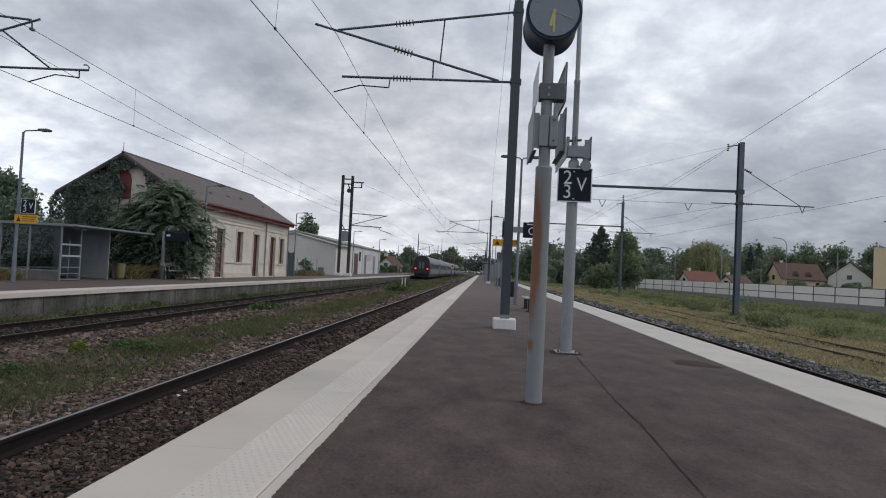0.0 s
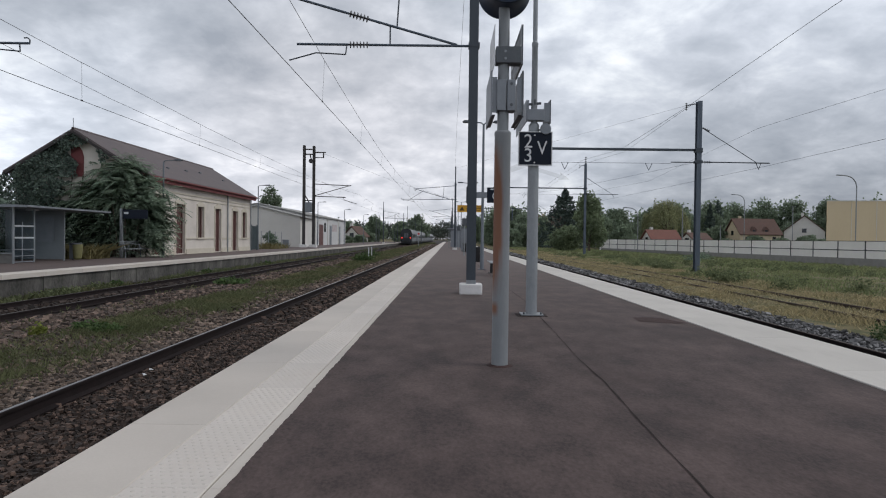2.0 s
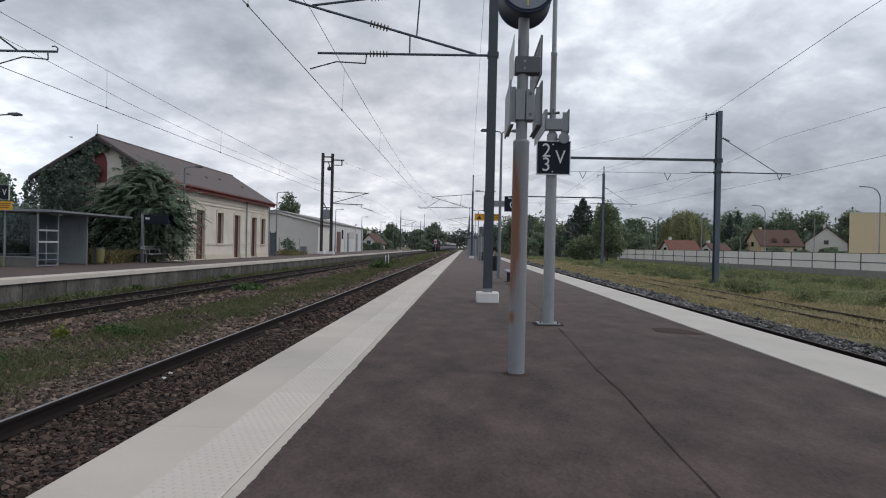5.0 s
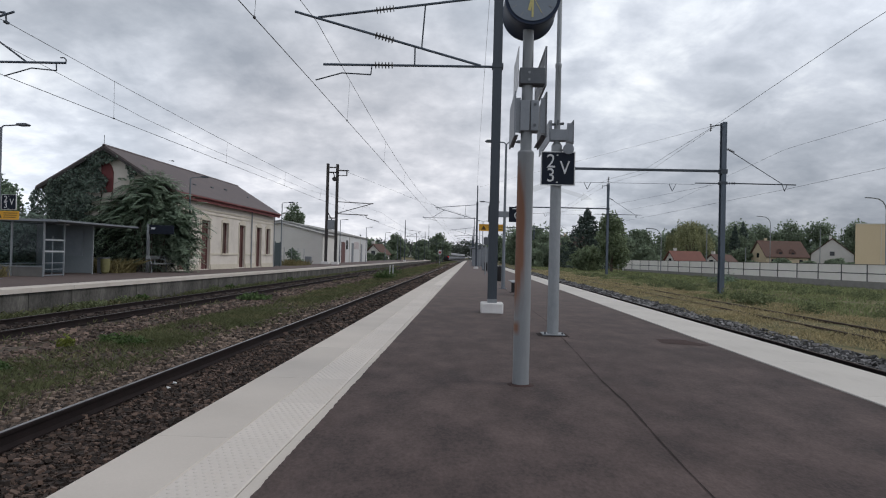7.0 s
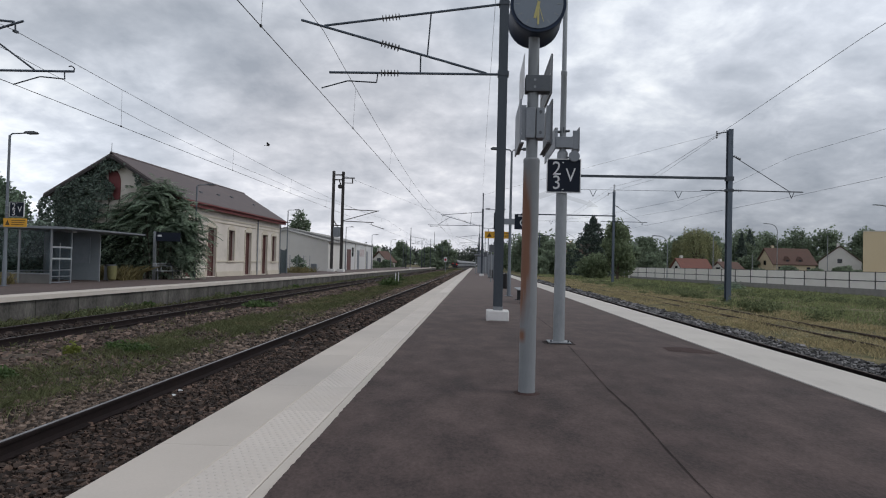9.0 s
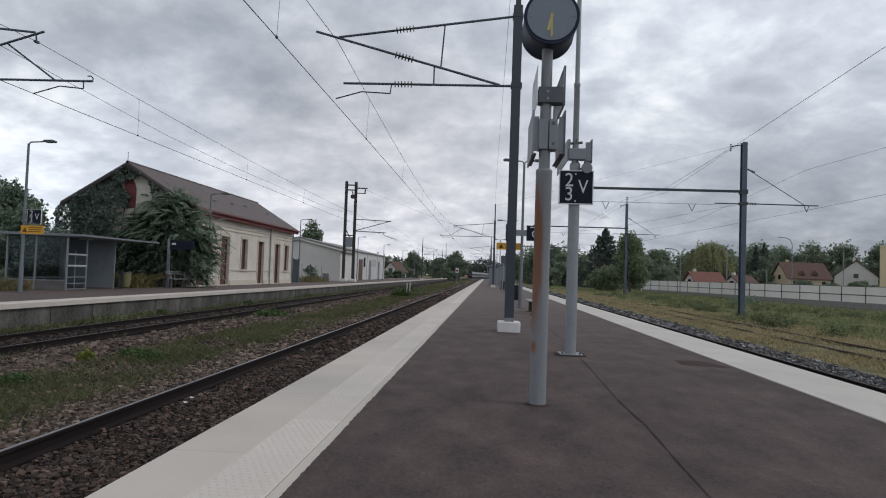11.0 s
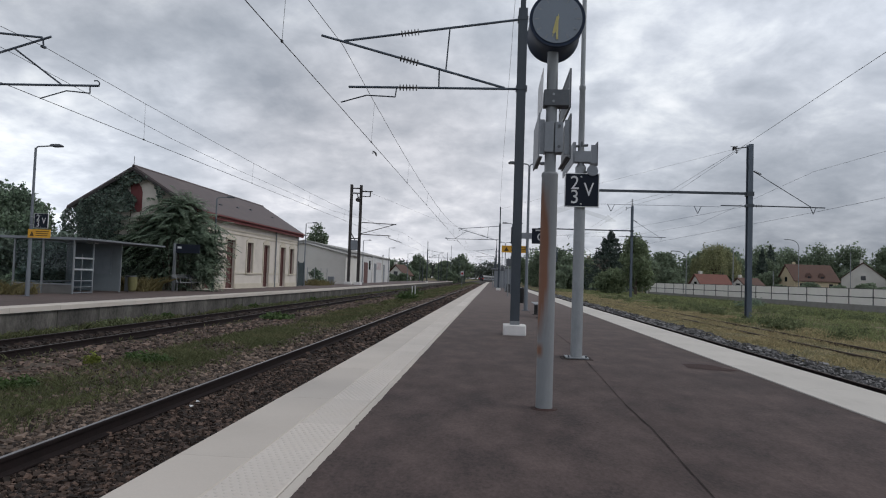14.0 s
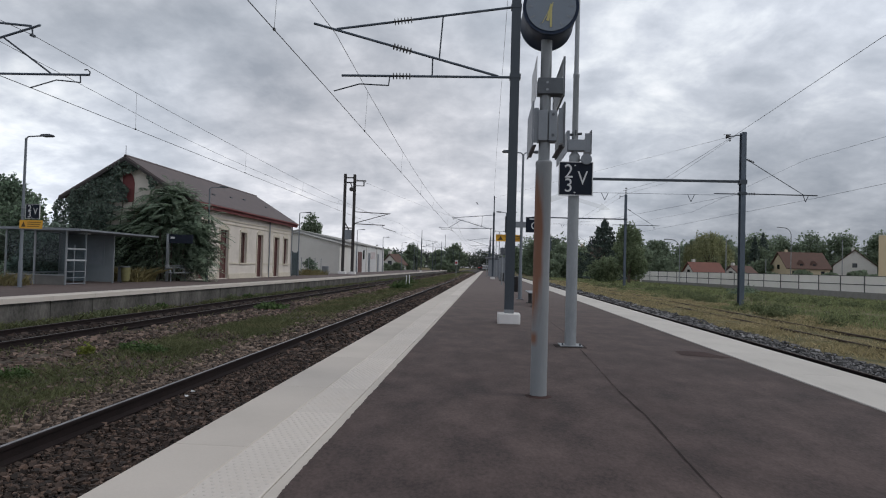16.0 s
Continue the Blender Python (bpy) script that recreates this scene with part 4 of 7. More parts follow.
def sign_pole():
    p = thing("lamp_post", (1.29, 10.15, 0), "tall galvanised post with track sign, loudspeaker and plates", "post")
    part("lower_tube", Shape().lathe([(0.092, 0), (0.088, 0.03), (0.082, 2.9), (0.048, 2.95), (0.044, 4.10), (0.049, 4.11), (0.049, 4.16), (0.036, 4.18), (0.032, 6.3)], n=20), GALV, p)
    part("base_plate", Shape().box((-0.17, -0.17, 0), (0.17, 0.17, 0.018)), GALV, p, bevel=0.004)
    # flat square, the recess's dark round the plate put into its colour
    part("recess_bed", Shape().box((-0.235, -0.21, -0.02), (0.225, 0.20, -0.003)), CRACK, p, "dark square in place of the recess round the base plate")
    for bx in (-0.13, 0.13):
        part("bolt", Shape().rod((bx, -0.13, 0.015), (bx, -0.13, 0.05), 0.014), PLATE_DARK, p)
    part("arm", Shape().path([(0, 0, 6.25), (0.1, 0, 6.5), (0.9, 0, 6.6)], 0.03), GALV, p)
    part("lamp_head", Shape().extrude([(-0.3, 0), (0.3, 0), (0.3, 0.05), (0, 0.11), (-0.3, 0.06)], "y", -0.12, 0.12), GALV, p, at=pose(1.1, 0, 6.57))
    sign_23v(p, 0.49, 0.49, pose(0.01, -0.125, 2.535))
    part("clamp", Shape().box((-0.11, -0.085, 2.97), (0.145, 0.07, 3.14)), PLATE_BACK, p, bevel=0.006)
    part("band", Shape().rod((-0.11, -0.02, 3.22), (0.10, -0.02, 3.24), 0.02).rod((0, -0.09, 3.2), (0, -0.09, 3.28), 0.015), PLATE_DARK, p)
    lp = part("sign_plate", Shape().box((-0.012, -0.06, -0.165), (0.0, 1.45, 0.165)), PLATE_BACK, p, "folded pale sign plate seen obliquely", at=pose(-0.115, 0, 3.115))
    part("flange", Shape().box((0.002, -0.06, -0.165), (0.03, -0.05, 0.165)), PLATE_BACK, lp)
    part("label_patch", Shape().box((0.001, 0.05, 0.0), (0.004, 0.15, 0.07)), SIGN_WHITE, lp)
    rp = part("sign_plate", Shape().box((0.0, -0.06, -0.18), (0.014, 0.72, 0.18)), PLATE_DARK, p, "dark-edged sign plate seen obliquely", at=pose(0.235, 0, 3.11))
    part("flange", Shape().box((-0.09, -0.055, -0.15), (-0.002, -0.045, 0.13)), PLATE_BACK, rp)
    ls = part("loudspeaker", Shape().lathe([(0.055, 0.12), (0.075, 0.06), (0.085, 0.0), (0.080, -0.02)], (0.16, -0.14, 2.83), "y", 24), PLATE_BACK, p, "round grey loudspeaker")
    part("loudspeaker_bracket", Shape().rod((0.0, 0, 2.83), (0.16, -0.06, 2.83), 0.014), PLATE_DARK, p)
    # a pale arrow plate under the sign, one end turned away
    arrow = [(-0.10, -0.030), (0.34, -0.030), (0.33, -0.062), (0.50, 0.0), (0.33, 0.062), (0.34, 0.030), (-0.10, 0.030)]
    part("arrow_plate", Shape().box((-0.15, 0, -0.045), (0.13, 0.006, 0.045)), ARROW_PALE, p, "pale end of the arrow plate", at=pose(-0.20, 0.09, 2.285, 0, -20, 4))
    part("arrow_plate", Shape().extrude(arrow, "y", 0, 0.006), ARROW_PALE, p, "pale arrow plate", at=pose(0.09, 0.09, 2.235, 0, 17, -6))


def lamp_mast(x, y, heads, label, height=5.6, foot=0.0, group="platform lamps", reach=0.75, name="street_lamp"):
    p = thing(name, (x, y, foot), label, "lamp", group)
    part("pole", Shape().lathe([(0.075, 0), (0.072, 0.9), (0.058, 0.95), (0.040, height - 0.05)], n=14), LAMP_GREY, p)
    part("base_plate", Shape().box((-0.14, -0.14, 0), (0.14, 0.14, 0.015)), LAMP_GREY, p)
    for d in heads:
        part("arm", Shape().path([(0, 0, height - 0.08), (d * 0.08, 0, height), (d * (reach - 0.35), 0, height + 0.03)], 0.024), LAMP_GREY, p)
        part("lamp_head", Shape().extrude([(0.0, 0.0), (0.12, -0.03), (0.42, -0.02), (0.46, 0.02), (0.38, 0.07), (0.06, 0.06)], "y", -0.10, 0.10), PLATE_DARK, p,
             at=pose(d * (reach - 0.4), 0, height + 0.02, 0, 0, 0 if d > 0 else 180), bevel=0.01)
    return p


def yellow_notice(name, x, y, z, w, h, turn=0.0, post=None):
    b = thing(name, pose(x, y, z, 0, 0, turn), "yellow warning notice with a triangle and unreadable text", "sign", "yellow warning notices")
    part("board", Shape().box((-w / 2, 0, -h / 2), (w / 2, 0.02, h / 2)), SIGN_YELLOW, b, bevel=0.003)
    part("triangle", Shape().extrude([(-0.42 * w, -0.3 * h), (-0.22 * w, -0.3 * h), (-0.32 * w, 0.3 * h)], "y", -0.004, -0.001), SIGN_TEXT, b, "dark warning triangle")
    bars = Shape()
    for i in range(3):
        bars.box((-0.15 * w, -0.004, (0.22 - 0.24 * i) * h), (0.44 * w - 0.03 * i, -0.001, (0.30 - 0.24 * i) * h))
    part("text_bars", bars, SIGN_TEXT, b)
    part("bracket", Shape().rod((-0.2, 0.02, 0), (-0.2, 0.10, 0), 0.015).rod((0.2, 0.02, 0), (0.2, 0.10, 0), 0.015), GALV, b)
    return b


def letter_sign(x, y, z, w, h):
    b = thing("letter_sign", (x, y, z), "dark blue platform sector sign with a white letter C", "sign")
    part("board", Shape().box((-w / 2, 0, -h / 2), (w / 2, 0.06, h / 2)), SIGN_BLUE, b, bevel=0.006)
    writing("lettering", "C", 0.42, SIGN_WHITE, b, Matrix.Translation((0, -0.004, -0.05)) @ UP)
    part("lettering", Shape().box((-0.2, -0.004, 0.2), (0.2, -0.001, 0.24)), SIGN_WHITE, b)


def platform_things():
    clock_pole()
    sign_pole()
    lamp_mast(1.27, 25.0, (-1, 1), "slim galvanised double lamp post on the platform", 5.55)
    for y in (52.0, 79.0, 106.0, 133.0, 160.0):
        lamp_mast(1.45, y, (-1, 1), "slim galvanised double lamp post on the platform", 5.55)
    letter_sign(1.76, 24.95, 2.82, 0.66, 0.58)
    b = thing("sign_box", (0.75, 25.0, 2.82), "dark blue sign box clamped to the lamp post", "sign")
    part("box", Shape().box((-0.10, -0.3, -0.3), (0.02, 0.3, 0.3)), SIGN_BLUE, b, bevel=0.006)
    part("clamp", Shape().box((0.02, -0.05, -0.11), (0.68, 0.05, 0.11)), PLATE_BACK, b)
    yellow_notice("warning_notice", 0.80, 25.02, 2.30, 0.98, 0.26)
    # litter bin, boxes and slim posts further down the platform
    seat = thing("bench", (1.42, 20.6, 0), "low grey backless seat on dark metal legs", "bench")
    part("seat", Shape().box((-0.10, -0.2, 0.39), (0.13, 1.9, 0.42)), GALV, seat, bevel=0.01)
    for yy in (-0.15, 1.75):
        part("leg", Shape().box((0.0, yy, 0.0), (0.12, yy + 0.08, 0.39)), BLACK_PLASTIC, seat, "dark metal leg", bevel=0.008)
        part("foot", Shape().box((-0.06, yy - 0.02, 0.0), (0.16, yy + 0.10, 0.02)), BLACK_PLASTIC, seat)
    cab = thing("equipment_cabinet", (1.42, 60.0, 0), "grey metal equipment cabinet on the platform", "cabinet")
    part("body", Shape().box((-0.3, -0.3, 0.08), (0.3, 0.3, 2.1)), PLATE_BACK, cab, bevel=0.01)
    part("roof", Shape().box((-0.33, -0.33, 2.1), (0.33, 0.33, 2.15)), PLATE_DARK, cab, bevel=0.008)
    part("plinth", Shape().box((-0.28, -0.28, 0), (0.28, 0.28, 0.08)), CONCRETE, cab)
    sh = thing("platform_shelter", (1.1, 84.0, 0), "small glazed shelter with a flat pale roof", "shelter")
    part("roof", Shape().box((-1.3, -2.4, 2.35), (1.3, 2.4, 2.47)), PLATE_BACK, sh, bevel=0.02)
    for sx in (-1.1, 1.1):
        for sy in (-2.2, 2.2):
            part("post", Shape().box((sx - 0.04, sy - 0.04, 0), (sx + 0.04, sy + 0.04, 2.35)), GALV, sh)
    part("wall_panel", Shape().box((-0.9, -2.2, 0.1), (0.9, -2.17, 2.2)), PLATE_BACK, sh)
    for y, hgt in ((34.0, 2.4), (45.0, 2.6), (72.0, 2.6), (96.0, 2.5)):
        p = thing("info_post", (1.05, y, 0), "slim grey information post with a small dark box", "post", "platform posts")
        part("post", Shape().rod((0, 0, 0), (0, 0, hgt), 0.045, n=12), GALV, p)
        part("box", Shape().box((-0.16, -0.1, hgt - 0.55), (0.16, 0.1, hgt - 0.05)), PLATE_DARK, p, bevel=0.01)
    for y, x in ((33.0, 1.45), (58.0, 1.4)):
        bt = thing("litter_bin", (x, y, 0), "low black litter bin on the platform", "bin")
        part("body", Shape().lathe([(0.12, 0.0), (0.15, 0.05), (0.16, 0.7), (0.17, 0.74), (0.13, 0.76)], n=16), BLACK_PLASTIC, bt)
        part("leg", Shape().rod((0, 0, 0), (0, 0, 0.06), 0.06), BLACK_PLASTIC, bt)


RUST_POLE = surface("rust_streaked_pole", (0.24, 0.252, 0.265), (0.192, 0.203, 0.216), 3, 45, 0.5, bump=0.05, stretch=(1, 1, 0.3))


def add_rust():
    """Rust that runs down one side of the tube, from the collar to below its middle."""
    nt = RUST_POLE.node_tree
    N, L = nt.nodes.new, nt.links.new
    b = nt.nodes["Principled BSDF"]
    old = b.inputs["Base Color"].links[0].from_socket
    tc, sep = N("ShaderNodeTexCoord"), N("ShaderNodeSeparateXYZ")
    L(tc.outputs["Object"], sep.inputs[0])
    mp = N("ShaderNodeMapping")
    mp.inputs["Scale"].default_value = (9, 9, 0.9)
    L(tc.outputs["Object"], mp.inputs[0])
    n = N("ShaderNodeTexNoise")
    n.inputs["Scale"].default_value, n.inputs["Detail"].default_value = 1.6, 7
    L(mp.outputs[0], n.inputs["Vector"])

    def mr(sock, a, b2, c=0.0, d=1.0):
        r = N("ShaderNodeMapRange")
        for k, v in (("From Min", a), ("From Max", b2), ("To Min", c), ("To Max", d)):
            r.inputs[k].default_value = v
        L(sock, r.inputs["Value"])
        return r.outputs[0]

    def mul(a, b2):
        m = N("ShaderNodeMath")
        m.operation = "MULTIPLY"
        L(a, m.inputs[0]), L(b2, m.inputs[1])
        return m.outputs[0]
    side = mr(sep.outputs[0], 0.022, -0.055)
    high = mul(mr(sep.outputs[2], 0.55, 1.1), mr(sep.outputs[2], 2.1, 1.65))
    fac = mr(mul(mul(side, high), mr(n.outputs["Fac"], 0.25, 0.6)), 0.04, 0.42)
    spot = mul(mul(mr(sep.outputs[2], 0.44, 0.50), mr(sep.outputs[2], 0.60, 0.54)), mr(sep.outputs[0], -0.02, -0.05))
    mx = N("ShaderNodeMath")
    mx.operation = "MAXIMUM"
    L(fac, mx.inputs[0]), L(spot, mx.inputs[1])
    mix = N("ShaderNodeMix")
    mix.data_type = "RGBA"
    L(mx.outputs[0], mix.inputs["Factor"]), L(old, mix.inputs["A"])
    mix.inputs["B"].default_value = (0.20, 0.088, 0.050, 1)
    L(mix.outputs["Result"], b.inputs["Base Color"])


add_rust()
SIGN_TEXT = surface("dark_sign_text", (0.10, 0.055, 0.01), None, 5, 50, 0.6, bump=0)
ARROW_PALE = clear_glass("pale_clear_arrow_sheet", (0.93, 0.93, 0.925))
platform_things()


def tar_line(name, pts, wide, z, label, seed=0.0):
    """A dark joint or crack along a wandering line in the asphalt."""
    verts = []
    for (x0, y0), (x1, y1) in zip(pts, pts[1:]):
        n = 12
        along = Vector((x1 - x0, y1 - y0)).normalized()
        for k in range(n):
            x, y = x0 + k / n * (x1 - x0), y0 + k / n * (y1 - y0)
            q = 5 * (x + y) + seed
            j = wide * noise.noise((q, 0.3, 1.7)) + wide * 0.8 * noise.noise((q * 4, 2.3, 1.7))
            w = max(wide * (0.8 + 0.9 * noise.noise((q * 0.6, 4.4, 0.2))), wide * 0.2)
            verts += [(x + along.y * (j - w), y - along.x * (j - w), z), (x + along.y * (j + w), y - along.x * (j + w), z)]
    faces = [(2 * k, 2 * k + 1, 2 * k + 3, 2 * k + 2) for k in range(len(verts) // 2 - 1)]
    return raw(name, verts, faces, CRACK, label, "joint", "structure")


def platform_marks():
    """Tarred joint that wanders along the asphalt, fine cracks, a reddish patch."""
    tar_line("asphalt_joint", [(1.22, 1.5), (1.22, 3.0), (1.24, 3.8), (1.26, 4.45), (1.30, 5.38), (1.29, 6.43), (1.33, 7.6), (1.36, 8.6), (1.40, 10.4), (1.46, 12.4), (1.42, 15.0), (1.36, 20.0), (1.30, 30.0), (1.27, 60.0)],
             0.006, -0.004, "dark tarred joint wandering along the platform")
    for i, (pts, w) in enumerate((([(0.62, 5.40), (0.78, 5.50), (0.95, 5.62), (1.06, 5.66)], 0.0022), ([(1.46, 12.5), (1.9, 12.2), (2.3, 12.5), (2.9, 12.1)], 0.003),
                                  ([(0.1, 17.5), (1.0, 17.7), (2.2, 17.4)], 0.004))):
        tar_line("asphalt_crack", pts, w, -0.0052, "fine dark crack in the asphalt", 7.0 * i)
    out = [(2.80, 9.98), (3.05, 10.02), (3.22, 9.98), (3.30, 9.70), (3.42, 9.40), (3.25, 9.32), (2.92, 9.44), (2.76, 9.50)]
    raw("asphalt_patch", [(x, y, -0.0045) for x, y in out], [tuple(range(len(out)))], ASPHALT_PATCH, "reddish repaired patch in the asphalt", "patch", "structure")


platform_marks()


def ragged_edges():
    """The asphalt laps a little over the edge slabs, with a frayed border."""
    for x_in, d in ((-0.99, -1),):
        verts, n = [], 900
        for i in range(n):
            y = 1.0 + 45.0 * (i / n) ** 1.5
            w = 0.012 + 0.005 * noise.noise((y * 2.5, d * 3.3, 0.5)) + 0.006 * noise.noise((y * 17, d, 2.5)) + 0.004 * noise.noise((y * 41, d, 6.5))
            verts += [(x_in - d * 0.10, y, -0.0082), (x_in + d * max(w, 0.001), y, 0.0062)]
        faces = [(2 * k, 2 * k + 1, 2 * k + 3, 2 * k + 2) for k in range(n - 1)]
        raw("asphalt_lip", verts, faces, ASPHALT, "frayed asphalt lip along the edge slabs", "asphalt", "structure")


ragged_edges()


def litter():
    for x, y, z, r in ((-3.95, 8.75, -0.645, 20), (-3.9, 8.45, -0.65, 70)):
        p = thing("paper_scrap", pose(x, y, z, 12, 8, r), "crumpled white paper scrap on the ballast", "litter", "litter")
        part("sheet", Shape().add([(-0.0275, -0.0165, 0.0), (0.022, -0.0193, 0.011), (0.0303, 0.0165, 0.0), (-0.022, 0.0193, 0.0138), (0.0, 0.0, 0.0193), (-0.0275, -0.0165, -0.0055), (0.022, -0.0193, 0.0055), (0.0303, 0.0165, -0.0055), (-0.022, 0.0193, 0.0083)],
                                  [(0, 1, 4), (1, 2, 4), (2, 3, 4), (3, 0, 4), (0, 5, 6, 1), (1, 6, 7, 2), (2, 7, 8, 3), (3, 8, 5, 0), (5, 8, 7, 6)]), SIGN_WHITE, p, smooth=False)


litter()


# ---- far platform ----
def shelter():
    s = thing("waiting_shelter", (-16.58, 24.9, 0), "glazed waiting shelter with a flat grey roof", "shelter")
    part("roof", Shape().extrude([(-3.0, 2.16), (0.67, 2.14), (0.7, 2.16), (0.7, 2.22), (0.5, 2.24), (-3.0, 2.26)], "y", -0.25, 5.9), PLATE_BACK, s, "pale grey flat roof")
    for x, y in ((0, 0), (0, 1.25), (0, 3.3), (-2.5, 0), (-2.5, 3.3), (-1.3, 0)):
        part("post", Shape().box((x - 0.03, y - 0.03, 0), (x + 0.03, y + 0.03, 2.16)), GALV, s)
    for lo, hi in (((-0.01, 0.05, 0.12), (0.01, 1.2, 2.1)), ((-2.45, -0.01, 0.4), (-1.35, 0.01, 2.1)), ((-1.25, -0.01, 0.4), (-0.05, 0.01, 2.1))):
        g = part("glass_pane", Shape().box(lo, hi), GLASS, s)
        g.visible_shadow = False
    for z, hh in ((0.05, 0.02), (0.28, 0.014), (0.53, 0.018)):
        part("glazing_bar", Shape().box((-0.02, 0.03, z - hh), (0.024, 1.22, z + hh)), PLATE_BACK, s, "pale bar across the glass")
    for z in (0.985, 1.44):
        part("frosted_strip", Shape().box((0.012, 0.0, z - 0.035), (0.026, 1.30, z + 0.035)), FROSTED, s, "frosted white strip across the glass")
    part("glazing_bar", Shape().box((-2.5, -0.02, 0.36), (0, 0.02, 0.41)), GALV, s)
    part("glazing_bar", Shape().box((-0.015, 0.5, 0.05), (0.02, 0.53, 1.6)), GALV, s)
    part("end_wall", Shape().box((-2.5, 3.27, 0.05), (-0.03, 3.33, 2.14)), SHELTER_WALL, s, "blue-grey panelled end wall")
    part("poster_frame", Shape().box((-1.2, 3.23, 0.8), (-0.4, 3.26, 1.95)), PLATE_BACK, s)
    part("back_wall", Shape().box((-2.56, 0, 0.05), (-2.50, 3.25, 2.14)), GLASS, s)
    part("low_wall", Shape().box((-2.5, 0.02, 0), (-0.03, 0.10, 0.36)), CONCRETE, s)
    part("bench_seat", Shape().box((-2.3, 0.5, 0.42), (-1.9, 2.8, 0.47)), GALV, s)
    part("ceiling_lamp", Shape().box((-0.5, 1.5, 2.08), (-0.2, 1.9, 2.13)), SIGN_WHITE, s)


FROSTED = surface("frosted_strip", (0.42, 0.45, 0.47), None, 4, 40, 0.6, bump=0)
SHELTER_WALL = surface("blue_grey_panel", (0.205, 0.228, 0.245), (0.165, 0.185, 0.20), 2, 40, 0.55, bump=0.04)


def bench(x, y):
    b = thing("bench", (x, y, 0), "grey metal platform bench with a slatted back", "bench")
    part("seat", Shape().box((-0.05, -1.1, 0.42), (0.38, 1.1, 0.47)), GALV, b, bevel=0.01)
    for z in (0.74, 0.82):
        part("back_slat", Shape().box((-0.12, -1.1, z - 0.03), (-0.08, 1.1, z + 0.02)), GALV, b)
    for sy in (-0.8, 0.8):
        part("leg", Shape().path([(0.05, sy, 0), (0.05, sy, 0.43), (-0.1, sy, 0.86)], 0.03), GALV, b)
    for sy in (-1.1, 0, 1.1):
        part("armrest", Shape().path([(0.36, sy, 0.44), (0.36, sy, 0.66), (-0.08, sy, 0.70)], 0.022), GALV, b)


def name_board(x, y):
    b = thing("name_board", (x, y, 0), "dark station name board on a grey post", "sign")
    part("post", Shape().box((-0.06, -0.06, 0), (0.06, 0.06, 2.45)), GALV, b)
    part("board", Shape().box((0.06, -0.03, 1.95), (1.3, 0.03, 2.4)), SIGN_BLUE, b)
    part("lettering", Shape().box((0.14, -0.035, 2.18), (0.36, -0.031, 2.28)), SIGN_WHITE, b)


def far_platform_things():
    shelter()
    lamp_mast(-16.45, 22.2, (1,), "slim grey lamp post on the far platform", 5.35, reach=0.95)
    h = thing("track_sign", (-16.02, 22.1, 2.68), "dark blue track sign clamped to the lamp post", "sign")
    sign_23v(h, 0.50, 0.50, pose(0, 0, 0))
    for z in (0.14, -0.14):
        part("bracket", Shape().rod((-0.42, 0.03, z), (-0.2, 0.03, z), 0.015), GALV, h)
    yellow_notice("warning_notice", -16.03, 22.05, 2.22, 0.84, 0.30)
    bench(-15.95, 33.0)
    name_board(-16.25, 32.5)
    bn = thing("litter_bin", (-16.45, 28.9, 0), "grey bin holder with a yellow bag", "bin")
    part("hoop", Shape().lathe([(0.20, 0.68), (0.24, 0.70), (0.24, 0.74), (0.20, 0.76)], n=20), PLATE_DARK, bn)
    part("bag", Shape().lathe([(0.10, 0.03), (0.17, 0.10), (0.20, 0.4), (0.21, 0.70)], (0.06, 0, 0), n=16), PLASTIC_YELLOW, bn, "yellow plastic bag")
    part("panel", Shape().box((-0.28, -0.05, 0.05), (-0.05, 0.25, 0.74)), PLATE_BACK, bn)
    part("leg", Shape().rod((-0.15, 0, 0), (-0.15, 0, 0.7), 0.03), PLATE_DARK, bn)
    for x, y in ((-16.6, 57.0), (-16.6, 83.0), (-16.6, 104.0), (-16.4, 126.0), (-16.2, 146.0)):
        lamp_mast(x, y, (1,), "slim grey lamp post on the far platform", 5.55, reach=0.95)
    lamp_mast(-15.0, 34.4, (1,), "slim grey lamp post on the far platform", 5.05, reach=0.95)


far_platform_things()


def yard_fence():
    """Gate and mesh fence between the goods building and the warehouse."""
    g = thing("metal_gate", (-16.35, 54.4, 0), "narrow dark blue-green metal gate beside the building", "gate")
    for k in range(5):
        part("slat", Shape().box((-0.02, 0.02 + 0.28 * k, 0.05), (0.02, 0.24 + 0.28 * k, 2.0)), GATE_TEAL, g)
    for y in (-0.05, 1.45):
        part("post", Shape().box((-0.04, y - 0.04, 0), (0.04, y + 0.04, 2.1)), GATE_TEAL, g)
    f = thing("mesh_fence", (-17.0, 57.0, -0.1), "thin grey wire mesh fence on slim posts", "fence")
    for k in range(5):
        part("post", Shape().rod((0, 2.4 * k, 0), (0, 2.4 * k, 1.75), 0.03), GALV, f)
    for z in (0.25, 0.6, 0.95, 1.3, 1.65):
        part("line_wire", Shape().rod((0, 0, z), (0, 9.6, z), 0.006, n=4), GALV, f)
    b = thing("utility_box", (-16.4, 66.0, 0), "small grey utility box on the far platform", "box")
    part("body", Shape().box((-0.3, -0.2, 0.05), (0.3, 0.2, 0.85)), PLATE_BACK, b, bevel=0.01)
    part("plinth", Shape().box((-0.28, -0.18, 0), (0.28, 0.18, 0.05)), CONCRETE, b)


GATE_TEAL = surface("blue_green_gate_paint", (0.035, 0.055, 0.062), None, 4, 40, 0.5, bump=0.05)
yard_fence()


# ---- station goods building ----
BX0, BX1, BY0, BY1, EAVE, RIDGE = -22.7, -16.2, 34.2, 53.4, 4.34, 6.50


